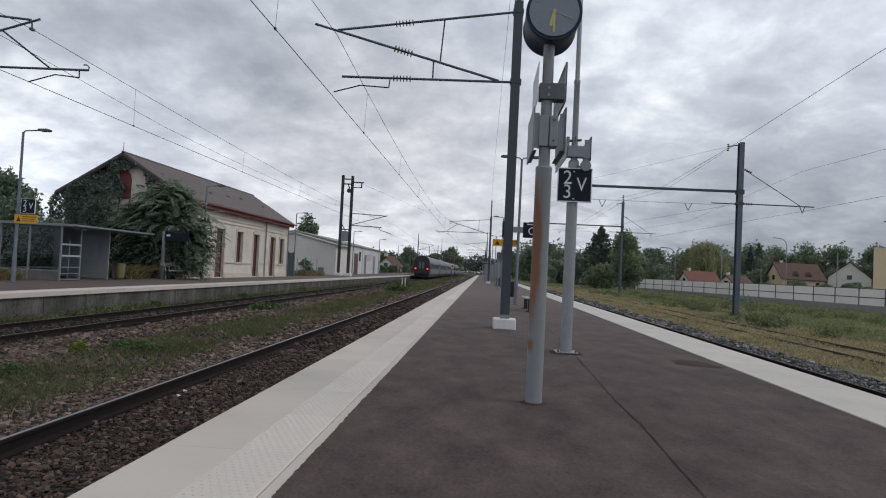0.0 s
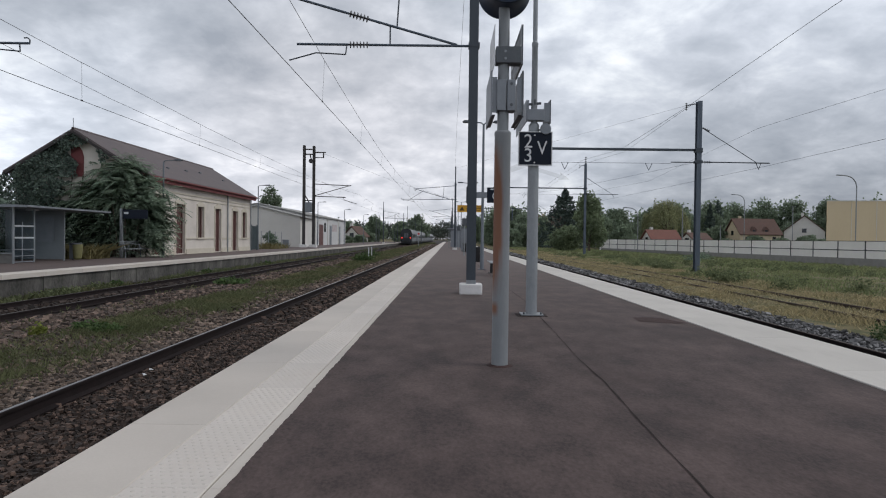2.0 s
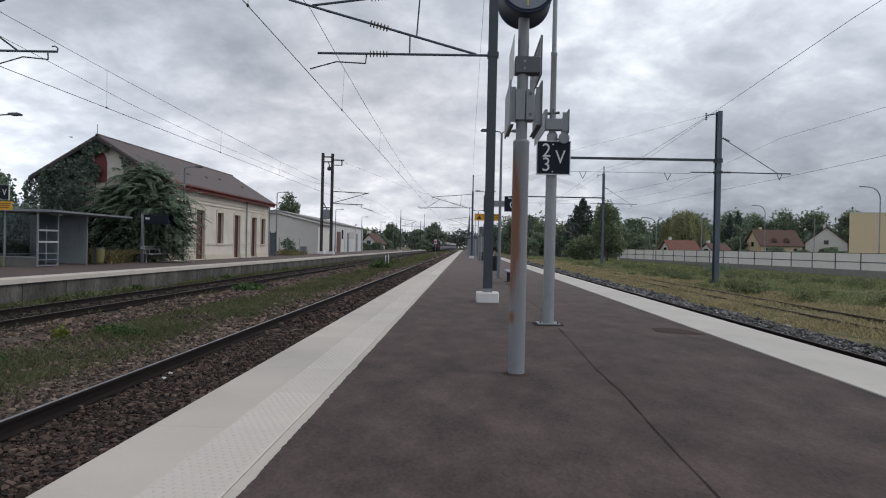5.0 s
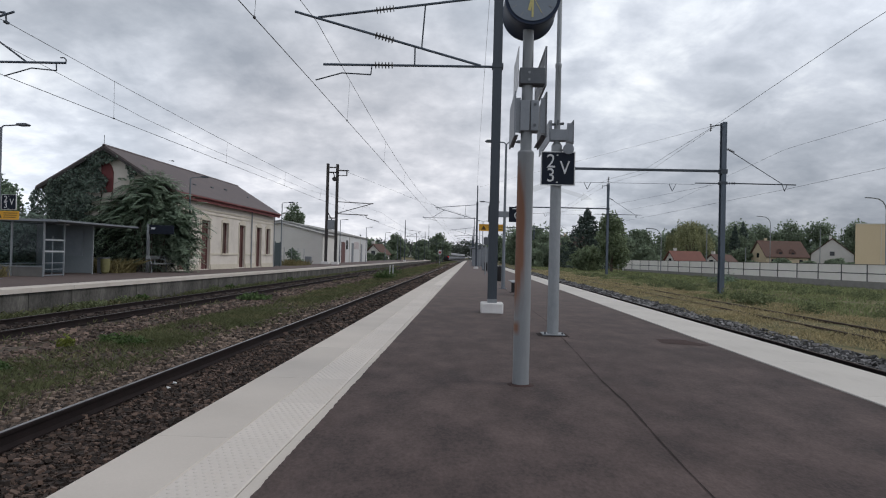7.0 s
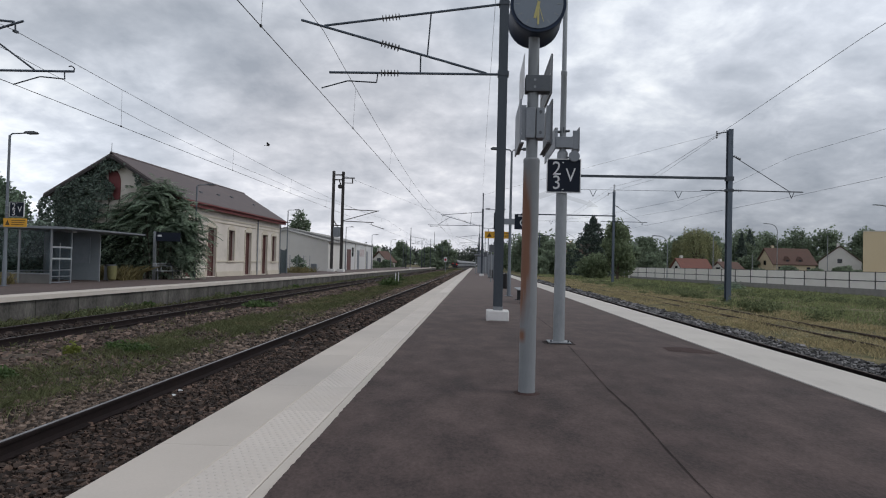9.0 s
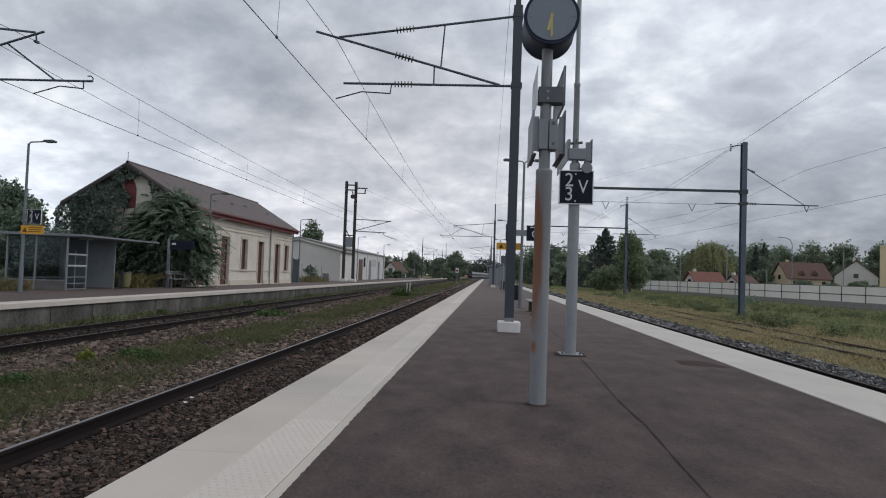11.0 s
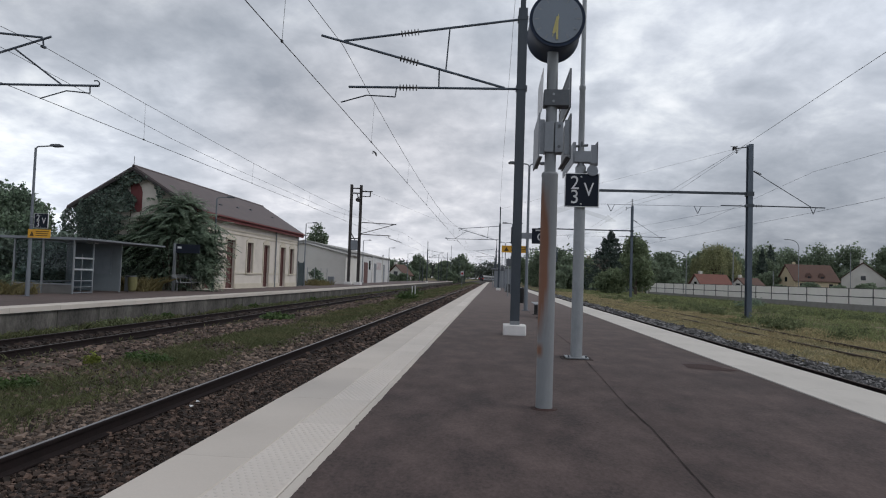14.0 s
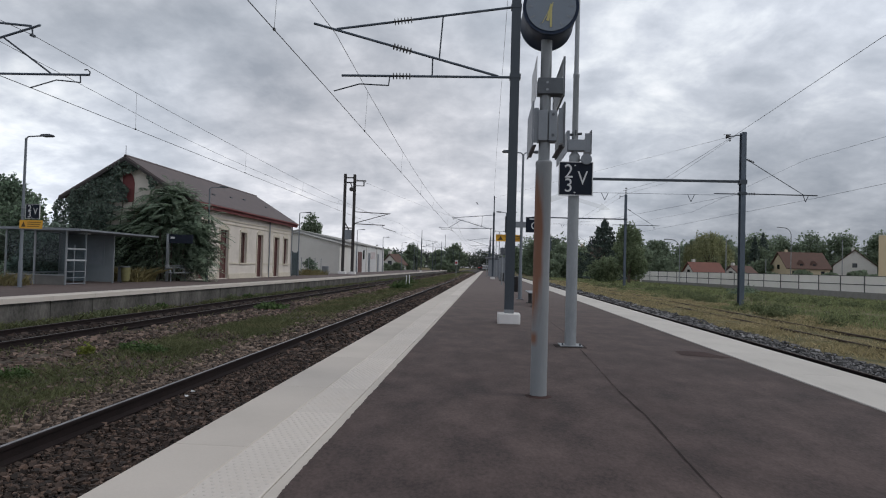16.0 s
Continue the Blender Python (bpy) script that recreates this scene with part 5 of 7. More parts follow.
def wall_with_openings(name, x, y0, y1, z0, z1, holes, material, thick=0.35):
    """A wall along y whose openings go through; holes: (y0, y1, z0, z1)."""
    s = Shape()
    cuts = sorted(holes)
    y = y0
    for a, b, c, d in cuts:
        s.box((x - thick, y, z0), (x, a, z1))
        if c > z0:
            s.box((x - thick, a, z0), (x, b, c))
        s.box((x - thick, a, d), (x, b, z1))
        y = b
    s.box((x - thick, y, z0), (x, y1, z1))
    return s


def goods_building():
    b = thing("goods_building", (0, 0, 0), "old cream rendered goods building with slate roof, partly overgrown", "building")
    doors = [(38.85, 40.15), (45.35, 46.5), (49.0, 50.2), (35.6, 36.9)]
    wins = [(42.2, 43.25), (51.35, 52.4)]
    holes = [(a, c, 0.05, 3.03) for a, c in doors] + [(a, c, 1.02, 3.03) for a, c in wins]
    part("front_wall", wall_with_openings("front_wall", BX1, BY0, BY1, 0, EAVE, holes, RENDER_CREAM), RENDER_CREAM, b)
    part("back_wall", Shape().box((BX0, BY0, -0.6), (BX0 + 0.35, BY1, EAVE)), RENDER_CREAM, b)
    mid = (BX0 + BX1) / 2
    for y in (BY0 + 0.002, BY1 - 0.352):
        part("gable_wall", Shape().extrude([(BX0 + 0.35, 0), (BX1 - 0.35, 0), (BX1 - 0.35, EAVE + 0.15), (mid, RIDGE - 0.15), (BX0 + 0.35, EAVE + 0.15)], "y", y, y + 0.35), RENDER_CREAM, b)
    # red band in the gable, between pale quoins
    part("gable_panel", Shape().extrude([(-19.75, 4.15), (-19.08, 4.15), (-19.08, 5.2), (-19.16, 5.5), (-19.32, 5.72), (-19.75, 5.8)], "y", BY0 - 0.03, BY0), BRICK_RED, b, "dark red painted arch panel")
    rise = (RIDGE - EAVE) / (mid - BX0)
    for sx, nm in ((1, "roof_slope"), (-1, "roof_slope")):
        ex = (BX1 + 0.38) if sx > 0 else (BX0 - 0.38)
        ez = EAVE - 0.06
        part(nm, Shape().extrude([(mid, RIDGE), (ex, ez), (ex, ez + 0.10), (mid, RIDGE + 0.12)], "y", BY0 - 0.4, BY1 + 0.4), SLATE, b, "brownish slate roof slope")
        part("rafter_board", Shape().extrude([(mid, RIDGE - 0.14), (ex, ez - 0.16), (ex, ez - 0.004), (mid, RIDGE - 0.004)], "y", BY0 - 0.44, BY0 - 0.36), BARGE, b, "dark weathered barge board")
        part("rafter_board", Shape().extrude([(mid, RIDGE - 0.14), (ex, ez - 0.16), (ex, ez - 0.004), (mid, RIDGE - 0.004)], "y", BY1 + 0.36, BY1 + 0.44), WOOD_RED, b)
    part("ridge_tile", Shape().rod((mid, BY0 - 0.4, RIDGE + 0.10), (mid, BY1 + 0.4, RIDGE + 0.10), 0.08, n=10), SLATE, b)
    part("finial", Shape().rod((mid, BY0 - 0.35, RIDGE + 0.1), (mid, BY0 - 0.35, RIDGE + 0.65), 0.014), WIRE, b)
    part("fascia", Shape().box((BX1 + 0.30, BY0 - 0.4, EAVE - 0.30), (BX1 + 0.36, BY1 + 0.4, EAVE - 0.07)), BRICK_RED, b, "red painted eaves board")
    part("gutter", Shape().rod((BX1 + 0.44, BY0 - 0.4, EAVE - 0.06), (BX1 + 0.44, BY1 + 0.4, EAVE - 0.06), 0.06, n=10), BRICK_RED, b)
    part("soffit", Shape().box((BX1 + 0.003, BY0 - 0.35, EAVE - 0.16), (BX1 + 0.30, BY1 + 0.35, EAVE - 0.10)), WOOD_RED, b)
    for z, hh, proud, gaps in ((3.62, 0.09, 0.05, []), (3.40, 0.05, 0.05, []), (0.93, 0.09, 0.05, sorted(doors)), (0.0, 0.32, 0.07, sorted(doors))):
        y = BY0
        for a, c in gaps + [(BY1 + 0.16, 0)]:
            part("plinth" if z == 0.0 else "string_course", Shape().box((BX1, y, z), (BX1 + proud, a - 0.16, z + hh)), STONE_TRIM, b)
            y = c + 0.16
    for (a, c), kind in [(d, "door") for d in doors] + [(w, "window") for w in wins]:
        z0 = 0.05 if kind == "door" else 1.02
        t = Shape()
        for y in (a - 0.14, c):
            t.box((BX1, y, z0), (BX1 + 0.045, y + 0.14, 3.03))
        t.extrude([(a - 0.14, 3.03), (c + 0.14, 3.03), (c + 0.14, 3.16), ((a + c) / 2 + 0.14, 3.34), ((a + c) / 2 - 0.14, 3.34), (a - 0.14, 3.16)], "x", BX1, BX1 + 0.055)
        if kind == "window":
            t.box((BX1, a - 0.2, z0 - 0.10), (BX1 + 0.10, c + 0.2, z0))
        part("surround", t, STONE_TRIM, b)
        w = part(kind, Shape().box((BX1 - 0.24, a, z0), (BX1 - 0.18, c, 3.03)), WOOD_RED if kind == "door" else SHUTTER_DARK, b, "dark red-brown boarded " + kind)
        f = Shape()
        for y in (a, c - 0.10):
            f.box((BX1 - 0.18, y, z0), (BX1 - 0.12, y + 0.10, 3.03))
        f.box((BX1 - 0.18, a + 0.1, 2.93), (BX1 - 0.12, c - 0.1, 3.03))
        for k in range(1, 5):
            yy = a + 0.1 + k * (c - a - 0.2) / 5
            f.box((BX1 - 0.185, yy - 0.006, z0), (BX1 - 0.168, yy + 0.006, 2.93))
        part("frame", f, WOOD_RED, w)
    for y in (47.75, BY1 - 0.1):
        part("downpipe", Shape().rod((BX1 + 0.09, y, 0), (BX1 + 0.09, y, EAVE - 0.1), 0.05, n=10), GALV, b)
    for y, dz in ((40.0, 0.28), (43.5, 0.42), (46.6, 0.55), (50.5, 0.40)):
        x = BX1 - 0.5 - 2.0 * dz
        z = EAVE + (BX1 - x) * rise + 0.12
        part("roof_vent", Shape().box((x - 0.12, y - 0.14, z - 0.12), (x + 0.12, y + 0.14, z + 0.12)), PLATE_DARK, b)


BARGE = surface("weathered_barge_board", (0.050, 0.042, 0.042), (0.032, 0.028, 0.028), 3, 40, 0.8, bump=0.2)
goods_building()


def shed():
    b = thing("warehouse", (0, 0, 0), "long pale metal-clad warehouse with a lower front wing", "building")
    s = Shape().extrude([(-30, -0.6), (-18.0, -0.6), (-18.0, 3.9), (-24, 5.2), (-30, 3.9)], "y", 82, 114)
    part("main_hall", s, SHED_WHITE, b)
    part("main_roof", Shape().extrude([(-17.8, 3.88), (-17.8, 4.0), (-24, 5.35), (-30.2, 4.0), (-30.2, 3.88), (-24, 5.22)], "y", 81.8, 114.2), SHED_ROOF, b)
    part("wing", Shape().extrude([(-27, -0.6), (-17.0, -0.6), (-17.0, 3.40), (-22.0, 4.55), (-27, 3.40)], "y", 75, 81.9), WALL_WHITE, b, "white rendered front wing")
    part("wing_roof", Shape().extrude([(-16.7, 3.34), (-16.7, 3.44), (-22.0, 4.67), (-27.3, 3.44), (-27.3, 3.34), (-22.0, 4.56)], "y", 74.8, 81.79), SHED_ROOF, b)
    for i, y in enumerate((84.5, 91.0, 99.0, 107.0)):
        part("door", Shape().box((-18.0, y, -0.2), (-17.93, y + 1.4 + (i == 1) * 1.2, 2.9)), WOOD_RED if i == 1 else PLATE_BACK, b, "tall sheet door")
    part("window", Shape().box((-18.0, 94.6, 1.9), (-17.94, 95.6, 3.2)), WINDOW_GLASS, b)
    part("wall_painting", Shape().box((-18.0, 101.0, 2.0), (-17.96, 105.0, 3.1)), GRAFFITI, b, "faded reddish wall lettering")
    for y in (88.0, 97.0, 106.3):
        part("pilaster", Shape().box((-18.0, y, -0.6), (-17.9, y + 0.3, 3.86)), WALL_WHITE, b)


GRAFFITI = surface("faded_wall_paint", (0.42, 0.32, 0.32), (0.55, 0.53, 0.53), 1.6, 6, 0.8, bump=0)
shed()


def lattice_mast():
    m = thing("lattice_mast", (-15.72, 73.0, 0), "tall brown twin-column anchor mast with counterweight box", "mast")
    for x in (-0.45, 0.55):
        part("column", h_beam(0.30, 0.28, 0.0, 11.3).box((-0.22, -0.22, -0.3), (0.22, 0.22, 0.3)), LATTICE_STEEL, m, at=pose(x, 0.0 if x < 0 else 0.4, 0))
        part("footing", Shape().box((-0.4, -0.4, -0.02), (0.4, 0.4, 0.30)), CONCRETE_BLOCK, m, at=pose(x, 0.0 if x < 0 else 0.4, 0), bevel=0.03)
    for z in (10.9, 10.35, 5.2):
        part("rung", Shape().box((-0.45, 0.1, z - 0.06), (0.55, 0.3, z + 0.06)), LATTICE_STEEL, m)
    part("brace", Shape().rod((-0.45, 0, 6.0), (0.1, 0.1, 5.0), 0.06), LATTICE_STEEL, m)
    part("brace", Shape().rod((0.1, 0.2, 10.4), (0.5, 0.3, 9.2), 0.06), LATTICE_STEEL, m)
    part("weight_box", Shape().box((-0.30, -0.2, 3.9), (0.42, 0.25, 5.0)), PLATE_BACK, m, "grey counterweight box", bevel=0.02)
    part("top_arm", Shape().box((0.6, 0.1, 10.5), (1.9, 0.25, 10.62)).box((0.6, 0.1, 9.95), (1.7, 0.2, 10.03)).box((1.6, 0.1, 9.95), (1.72, 0.2, 10.6)), LATTICE_STEEL, m)
    part("pulley", Shape().lathe([(0.25, -0.05), (0.25, 0.05)], (0.25, 0.2, 9.6), "y", 16), LATTICE_STEEL, m)
    z0 = 5.9
    part("top_tube", Shape().rod((0.7, 0.2, 7.05), (4.7, 0.2, 6.9), 0.045), LATTICE_STEEL, m)
    part("bottom_tube", Shape().rod((0.7, 0.2, 5.7), (4.15, 0.2, 5.6), 0.045), LATTICE_STEEL, m)
    part("diagonal_tube", Shape().rod((0.7, 0.2, 5.75), (4.75, 0.2, 6.95), 0.04), LATTICE_STEEL, m)
    part("steady_arm", Shape().path([(3.9, 0.2, 5.6), (4.0, 0.2, 5.3), (5.4, 0.2, 4.9)], 0.03), LATTICE_STEEL, m)


lattice_mast()
hung_wire("anchor_wire", [(-15.3, 73.2, 10.9), (-8.0, 100, 9.6), (0.6, 122.0, 8.5)], 0.010, "anchor wire from the lattice mast across the tracks")


# ---- yard on the east side ----
def yard_mast(x, y, h, beam_z, beam_x, foot, right=True):
    m = thing("portal_mast", (x, y, foot), "blue-grey steel mast with a long cross beam over the yard", "mast", "yard masts")
    part("column", h_beam(0.34, 0.28, 0, h - foot), STEEL_BLUE, m)
    k = beam_z - foot
    part("cross_beam", Shape().box((beam_x - x, -0.06, k - 0.07), (0, 0.06, k + 0.07)), STEEL_DARK, m)
    part("collar", Shape().box((-0.2, -0.2, k - 0.15), (0.2, 0.2, k + 0.1)), STEEL_DARK, m)
    part("collar", Shape().box((-0.2, -0.2, k - 0.78), (0.2, 0.2, k - 0.62)), STEEL_DARK, m)
    a = k - 0.70
    part("bracket_arm", Shape().rod((0.14, 0, a), (4.2, 0, a - 0.02), 0.035).rod((-0.14, 0, a - 0.02), (-1.6, 0, a - 0.02), 0.03), STEEL_DARK, m)
    part("stay", Shape().rod((0.14, 0, k + 1.35), (3.4, 0, a + 0.02), 0.022), STEEL_DARK, m)
    part("insulator", insulator((0.2, 0, a), (0.75, 0, a), 4, 0.08), INSULATOR, m)
    part("insulator", insulator((0.22, 0, k + 1.31), (0.65, 0, k + 1.12), 4, 0.08), INSULATOR, m)
    part("top_arm", Shape().rod((-0.14, 0, h - foot - 0.15), (-0.75, 0, h - foot - 0.25), 0.03), STEEL_DARK, m)
    part("insulator", insulator((-0.75, 0, h - foot - 0.1), (-0.75, 0, h - foot - 0.55), 4, 0.07), INSULATOR, m)
    part("contact_loop", Shape().path([(3.4, 0, a - 0.02), (3.55, 0, a - 0.4), (3.7, 0, a - 0.02)], 0.02), STEEL_DARK, m)
    for bx in (-2.9, -7.85):
        part("contact_loop", Shape().path([(bx - 0.20, 0, k - 0.80), (bx, 0, k - 1.22), (bx + 0.20, 0, k - 0.80)], 0.018), STEEL_DARK, m)
    part("span_wire", Shape().rod((beam_x - x, 0, k - 0.80), (-1.6, 0, k - 0.80), 0.010, n=5), STEEL_DARK, m, "thin cross-span wire under the beam")
    if y > 50:
        part("top_insulator", insulator((0, 0, h - foot), (0, 0, h - foot + 0.95), 4, 0.16), INSULATOR, m)
    part("footing", Shape().box((-0.35, -0.35, -0.2), (0.35, 0.35, 0.06)), CONCRETE, m)


yard_mast(14.65, 39.0, 9.42, 6.55, 5.0, -0.72)
yard_mast(17.3, 84.0, 10.85, 7.75, 5.6, -0.80)
yard_mast(17.6, 138.0, 10.6, 7.6, 6.0, -0.80)
yard_mast(18.2, 190.0, 10.6, 7.6, 6.0, -0.80)
hung_wire("contact_wire", [(18.2, -30, 5.5), (18.2, 39, 5.55), (18.0, 84, 5.9), (18, 140, 6)], 0.008, "dark contact wire above the siding")
hung_wire("carrier_wire", [(18.2, -30, 8.0), (18.2, 5, 7.1), (18.2, 39, 7.9), (18.1, 60, 6.6), (18.0, 84, 7.3), (18, 140, 7)], 0.007, "dark carrier wire above the siding")
hung_wire("beam_wire", [(4.6, 84.0, 6.6), (10.6, 60, 5.75), (14.6, 39, 5.85)], 0.007, "thin wire from beam to beam")


def boundary_fence():
    f = thing("boundary_fence", (0, 0, 0), "white panel fence with dark posts on a grey concrete base", "fence")
    a, b = Vector((47.6, 60.5, 0)), Vector((33.0, 142.0, 0))
    w = (b - a).normalized()
    ang = math.degrees(math.atan2(w.y, w.x))
    n = 21
    L0 = (b - a).length / n
    pan = Shape().box((0.06, -0.03, -0.47), (L0 - 0.06, 0.03, 0.36)).box((0.06, -0.03, 0.46), (L0 - 0.06, 0.03, 1.40)).mesh("panel")
    pan.materials.append(FENCE_WHITE)
    pst = Shape().box((-0.06, -0.08, -0.5), (0.06, 0.08, 1.46)).mesh("post")
    pst.materials.append(FENCE_DARK)
    rl = Shape().box((0.06, -0.05, 1.40), (L0 - 0.06, 0.05, 1.46)).box((0.06, -0.05, 0.36), (L0 - 0.06, 0.05, 0.46)).mesh("rail_bar")
    rl.materials.append(FENCE_DARK)
    bs = Shape().box((0, -0.12, -2.2), (L0, 0.12, -0.48)).mesh("base_wall")
    bs.materials.append(FENCE_BASE)
    for i in range(n + 1):
        m = Matrix.Translation(a + w * (L0 * i)) @ pose(0, 0, 0, 0, 0, ang)
        piece("post", pst, f, m)
        if i < n:
            for nm, me in (("panel", pan), ("rail_bar", rl), ("base_wall", bs)):
                piece(nm, me, f, m)
    part("end_pillar", Shape().box((-0.35, -0.35, -2), (0.35, 0.35, 1.75)).box((-0.45, -0.45, 1.75), (0.45, 0.45, 1.9)), CONCRETE_BLOCK, f, at=Matrix.Translation(b + Vector((0, 0.3, 0))))


FENCE_BASE = surface("pale_grey_wall_base", (0.31, 0.30, 0.285), (0.22, 0.212, 0.20), 0.8, 20, 0.9, bump=0.2, stain=(0.17, 0.165, 0.14), stain_scale=0.5)
boundary_fence()


def house(x, y, w, d, eave, ridge, wall, roof, label, turn=0.0, foot=-1.7, ridge_along="x", chimneys=1, dormers=0):
    h = thing("house", pose(x, y, foot, 0, 0, turn), label, "house", "houses beyond the fence")
    e, r = eave - foot, ridge - foot
    part("wall", Shape().extrude([(-d / 2, 0), (d / 2, 0), (d / 2, e), (0, r - 0.1), (-d / 2, e)], "x", -w / 2, w / 2), wall, h)
    for s in (-1, 1):
        part("roof", Shape().extrude([(0, r), (s * (d / 2 + 0.5), e - 0.3), (s * (d / 2 + 0.5), e - 0.1), (0, r + 0.25)], "x", -w / 2 - 0.4, w / 2 + 0.4), roof, h)
    for i in range(chimneys):
        part("chimney", Shape().box((-w * 0.3 + i * w * 0.5 - 0.3, 0.2, r - 0.6), (-w * 0.3 + i * w * 0.5 + 0.3, 0.9, r + 0.9)), wall, h)
    n = max(2, int(w / 3))
    for i in range(n):
        cx = -w / 2 + (i + 0.5) * w / n
        wd = part("window", Shape().box((cx - 0.5, -d / 2 - 0.03, e - 2.0), (cx + 0.5, -d / 2 - 0.004, e - 0.75)), WINDOW_GLASS, h)
        part("frame", Shape().box((cx - 0.58, -d / 2 - 0.05, e - 2.1), (cx + 0.58, -d / 2 - 0.004, e - 2.0)), SIGN_WHITE, wd)
    part("gable_window", Shape().box((-w / 2 - 0.03, -0.6, e - 0.4), (-w / 2 - 0.004, 0.6, e + 0.8)), WINDOW_GLASS, h)
    for i in range(dormers):
        cx = -w * 0.15 + i * w * 0.3
        part("dormer", Shape().extrude([(cx - 0.8, e), (cx + 0.8, e), (cx + 0.8, e + 1.2), (cx, e + 2.0), (cx - 0.8, e + 1.2)], "y", -d / 2 + 0.3, -d / 2 + 2.2), roof, h)
        part("dormer_window", Shape().box((cx - 0.4, -d / 2 + 0.26, e + 0.1), (cx + 0.4, -d / 2 + 0.296, e + 1.1)), WINDOW_GLASS, h)


house(51.4, 160, 7.4, 5.6, 1.3, 3.7, WALL_WHITE, TILE_RED, "low white house with a red tiled roof", 12)
house(62.2, 166, 6.6, 5.0, 1.2, 3.2, WALL_WHITE, TILE_BROWN, "low house with a brown tiled roof", 30)
house(83.2, 181, 11.5, 8.0, 3.4, 7.4, WALL_OCHRE, TILE_BROWN, "pale ochre house with a steep brown roof and dormers", 6, dormers=2)
house(107.2, 199, 10.0, 10.6, 4.6, 9.1, WALL_WHITE, TILE_BROWN, "white gabled house among trees", 60)
house(33.0, 205, 12.0, 8.0, 5.5, 8.4, WALL_OCHRE, TILE_BROWN, "brown-roofed house half hidden by trees", 5)
house(-24.4, 172, 4.6, 4.6, 1.5, 3.9, WALL_WHITE, TILE_BROWN, "small house with a brown roof beyond the warehouse", 70, foot=-1.0)


def beige_hall():
    b = thing("beige_hall", (57.1, 100, -2), "plain beige clad hall behind the fence", "building")
    part("wall", Shape().extrude([(0, 0), (30, -6), (45, 20), (22, 36)], "z", 0, 9.5), WALL_BEIGE, b)
    part("parapet", Shape().extrude([(-0.05, -0.05), (30.05, -6.08), (45.1, 20), (22, 36.1)], "z", 9.5, 9.62), WALL_WHITE, b)
    for i in range(1, 9):
        f = i / 9
        part("cladding_joint", Shape().box((30 * f - 0.03, -6 * f - 0.05, 0.1), (30 * f + 0.03, -6 * f + 0.01, 9.4)), WALL_WHITE, b)


beige_hall()


def curved_lamp(x, y, h, foot=-1.7, d=-1, label="tall street lamp with a curved arm"):
    p = thing("street_lamp", (x, y, foot), label, "lamp", "street lamps beyond the fence")
    H = h - foot
    r = 1.6
    pts = [(0, 0, 0), (0, 0, H - r)] + [(d * r * (1 - math.cos(a)), 0, H - r + r * math.sin(a)) for a in (0.4, 0.8, 1.2, 1.57)] + [(d * (r + 0.9), 0, H + 0.05)]
    part("pole", Shape().path(pts, 0.08, 8), GALV, p)
    part("lamp_head", Shape().box((d * (r + 0.9) - 0.35, -0.12, H - 0.02), (d * (r + 0.9) + 0.35, 0.12, H + 0.12)), PLATE_BACK, p, bevel=0.03)


curved_lamp(62.6, 140, 11.2)
curved_lamp(56.6, 92, 10.6)
curved_lamp(35.8, 125, 7.4)
for x, y, h in ((46.0, 130.0, 8.1), (78.0, 150.0, 9.5), (33.9, 152.0, 7.0), (61.7, 150.0, 4.9)):
    p = thing("utility_pole", (x, y, -1.7), "slim grey utility pole beyond the fence", "pole", "utility poles")
    part("pole", Shape().rod((0, 0, 0), (0, 0, h + 1.7), 0.11, 0.08), GALV, p)


def lineside_posts():
    for x, y in ((-6.95, 57.0), (-7.1, 60.5)):
        p = thing("marker_post", (x, y, -0.75), "short white marker post between the tracks", "post", "marker posts")
        part("post", Shape().rod((0, 0, 0), (0, 0, 1.05), 0.040, n=10), SIGN_WHITE, p)
        part("cap", Shape().rod((0, 0, 1.05), (0, 0, 1.09), 0.05, n=10), PLATE_DARK, p)
    p = thing("signal_board", (-6.0, 130.0, -0.7), "small red and white lineside board on a post", "sign")
    part("post", Shape().rod((0, 0, 0), (0, 0, 3.0), 0.06, n=8), GALV, p)
    part("board", Shape().box((-0.3, -0.05, 2.3), (0.3, 0.0, 3.2)), SIGN_WHITE, p)
    part("board_mark", Shape().box((-0.2, -0.06, 2.5), (0.2, -0.052, 2.9)), SIGN_RED, p)
    for x, y, h in ((-13.2, 160.0, 7.5), (-14.5, 185.0, 7.0), (-11.0, 215.0, 8.0), (-16, 150, 7), (-8.0, 190.0, 6.5), (-15.3, 240.0, 13.5)):
        q = thing("line_pole", (x, y, -0.7), "slim steel pole beside the line", "pole", "line poles")
        part("pole", Shape().rod((0, 0, 0), (0, 0, h), 0.09, 0.06), STEEL_DARK, q)


lineside_posts()


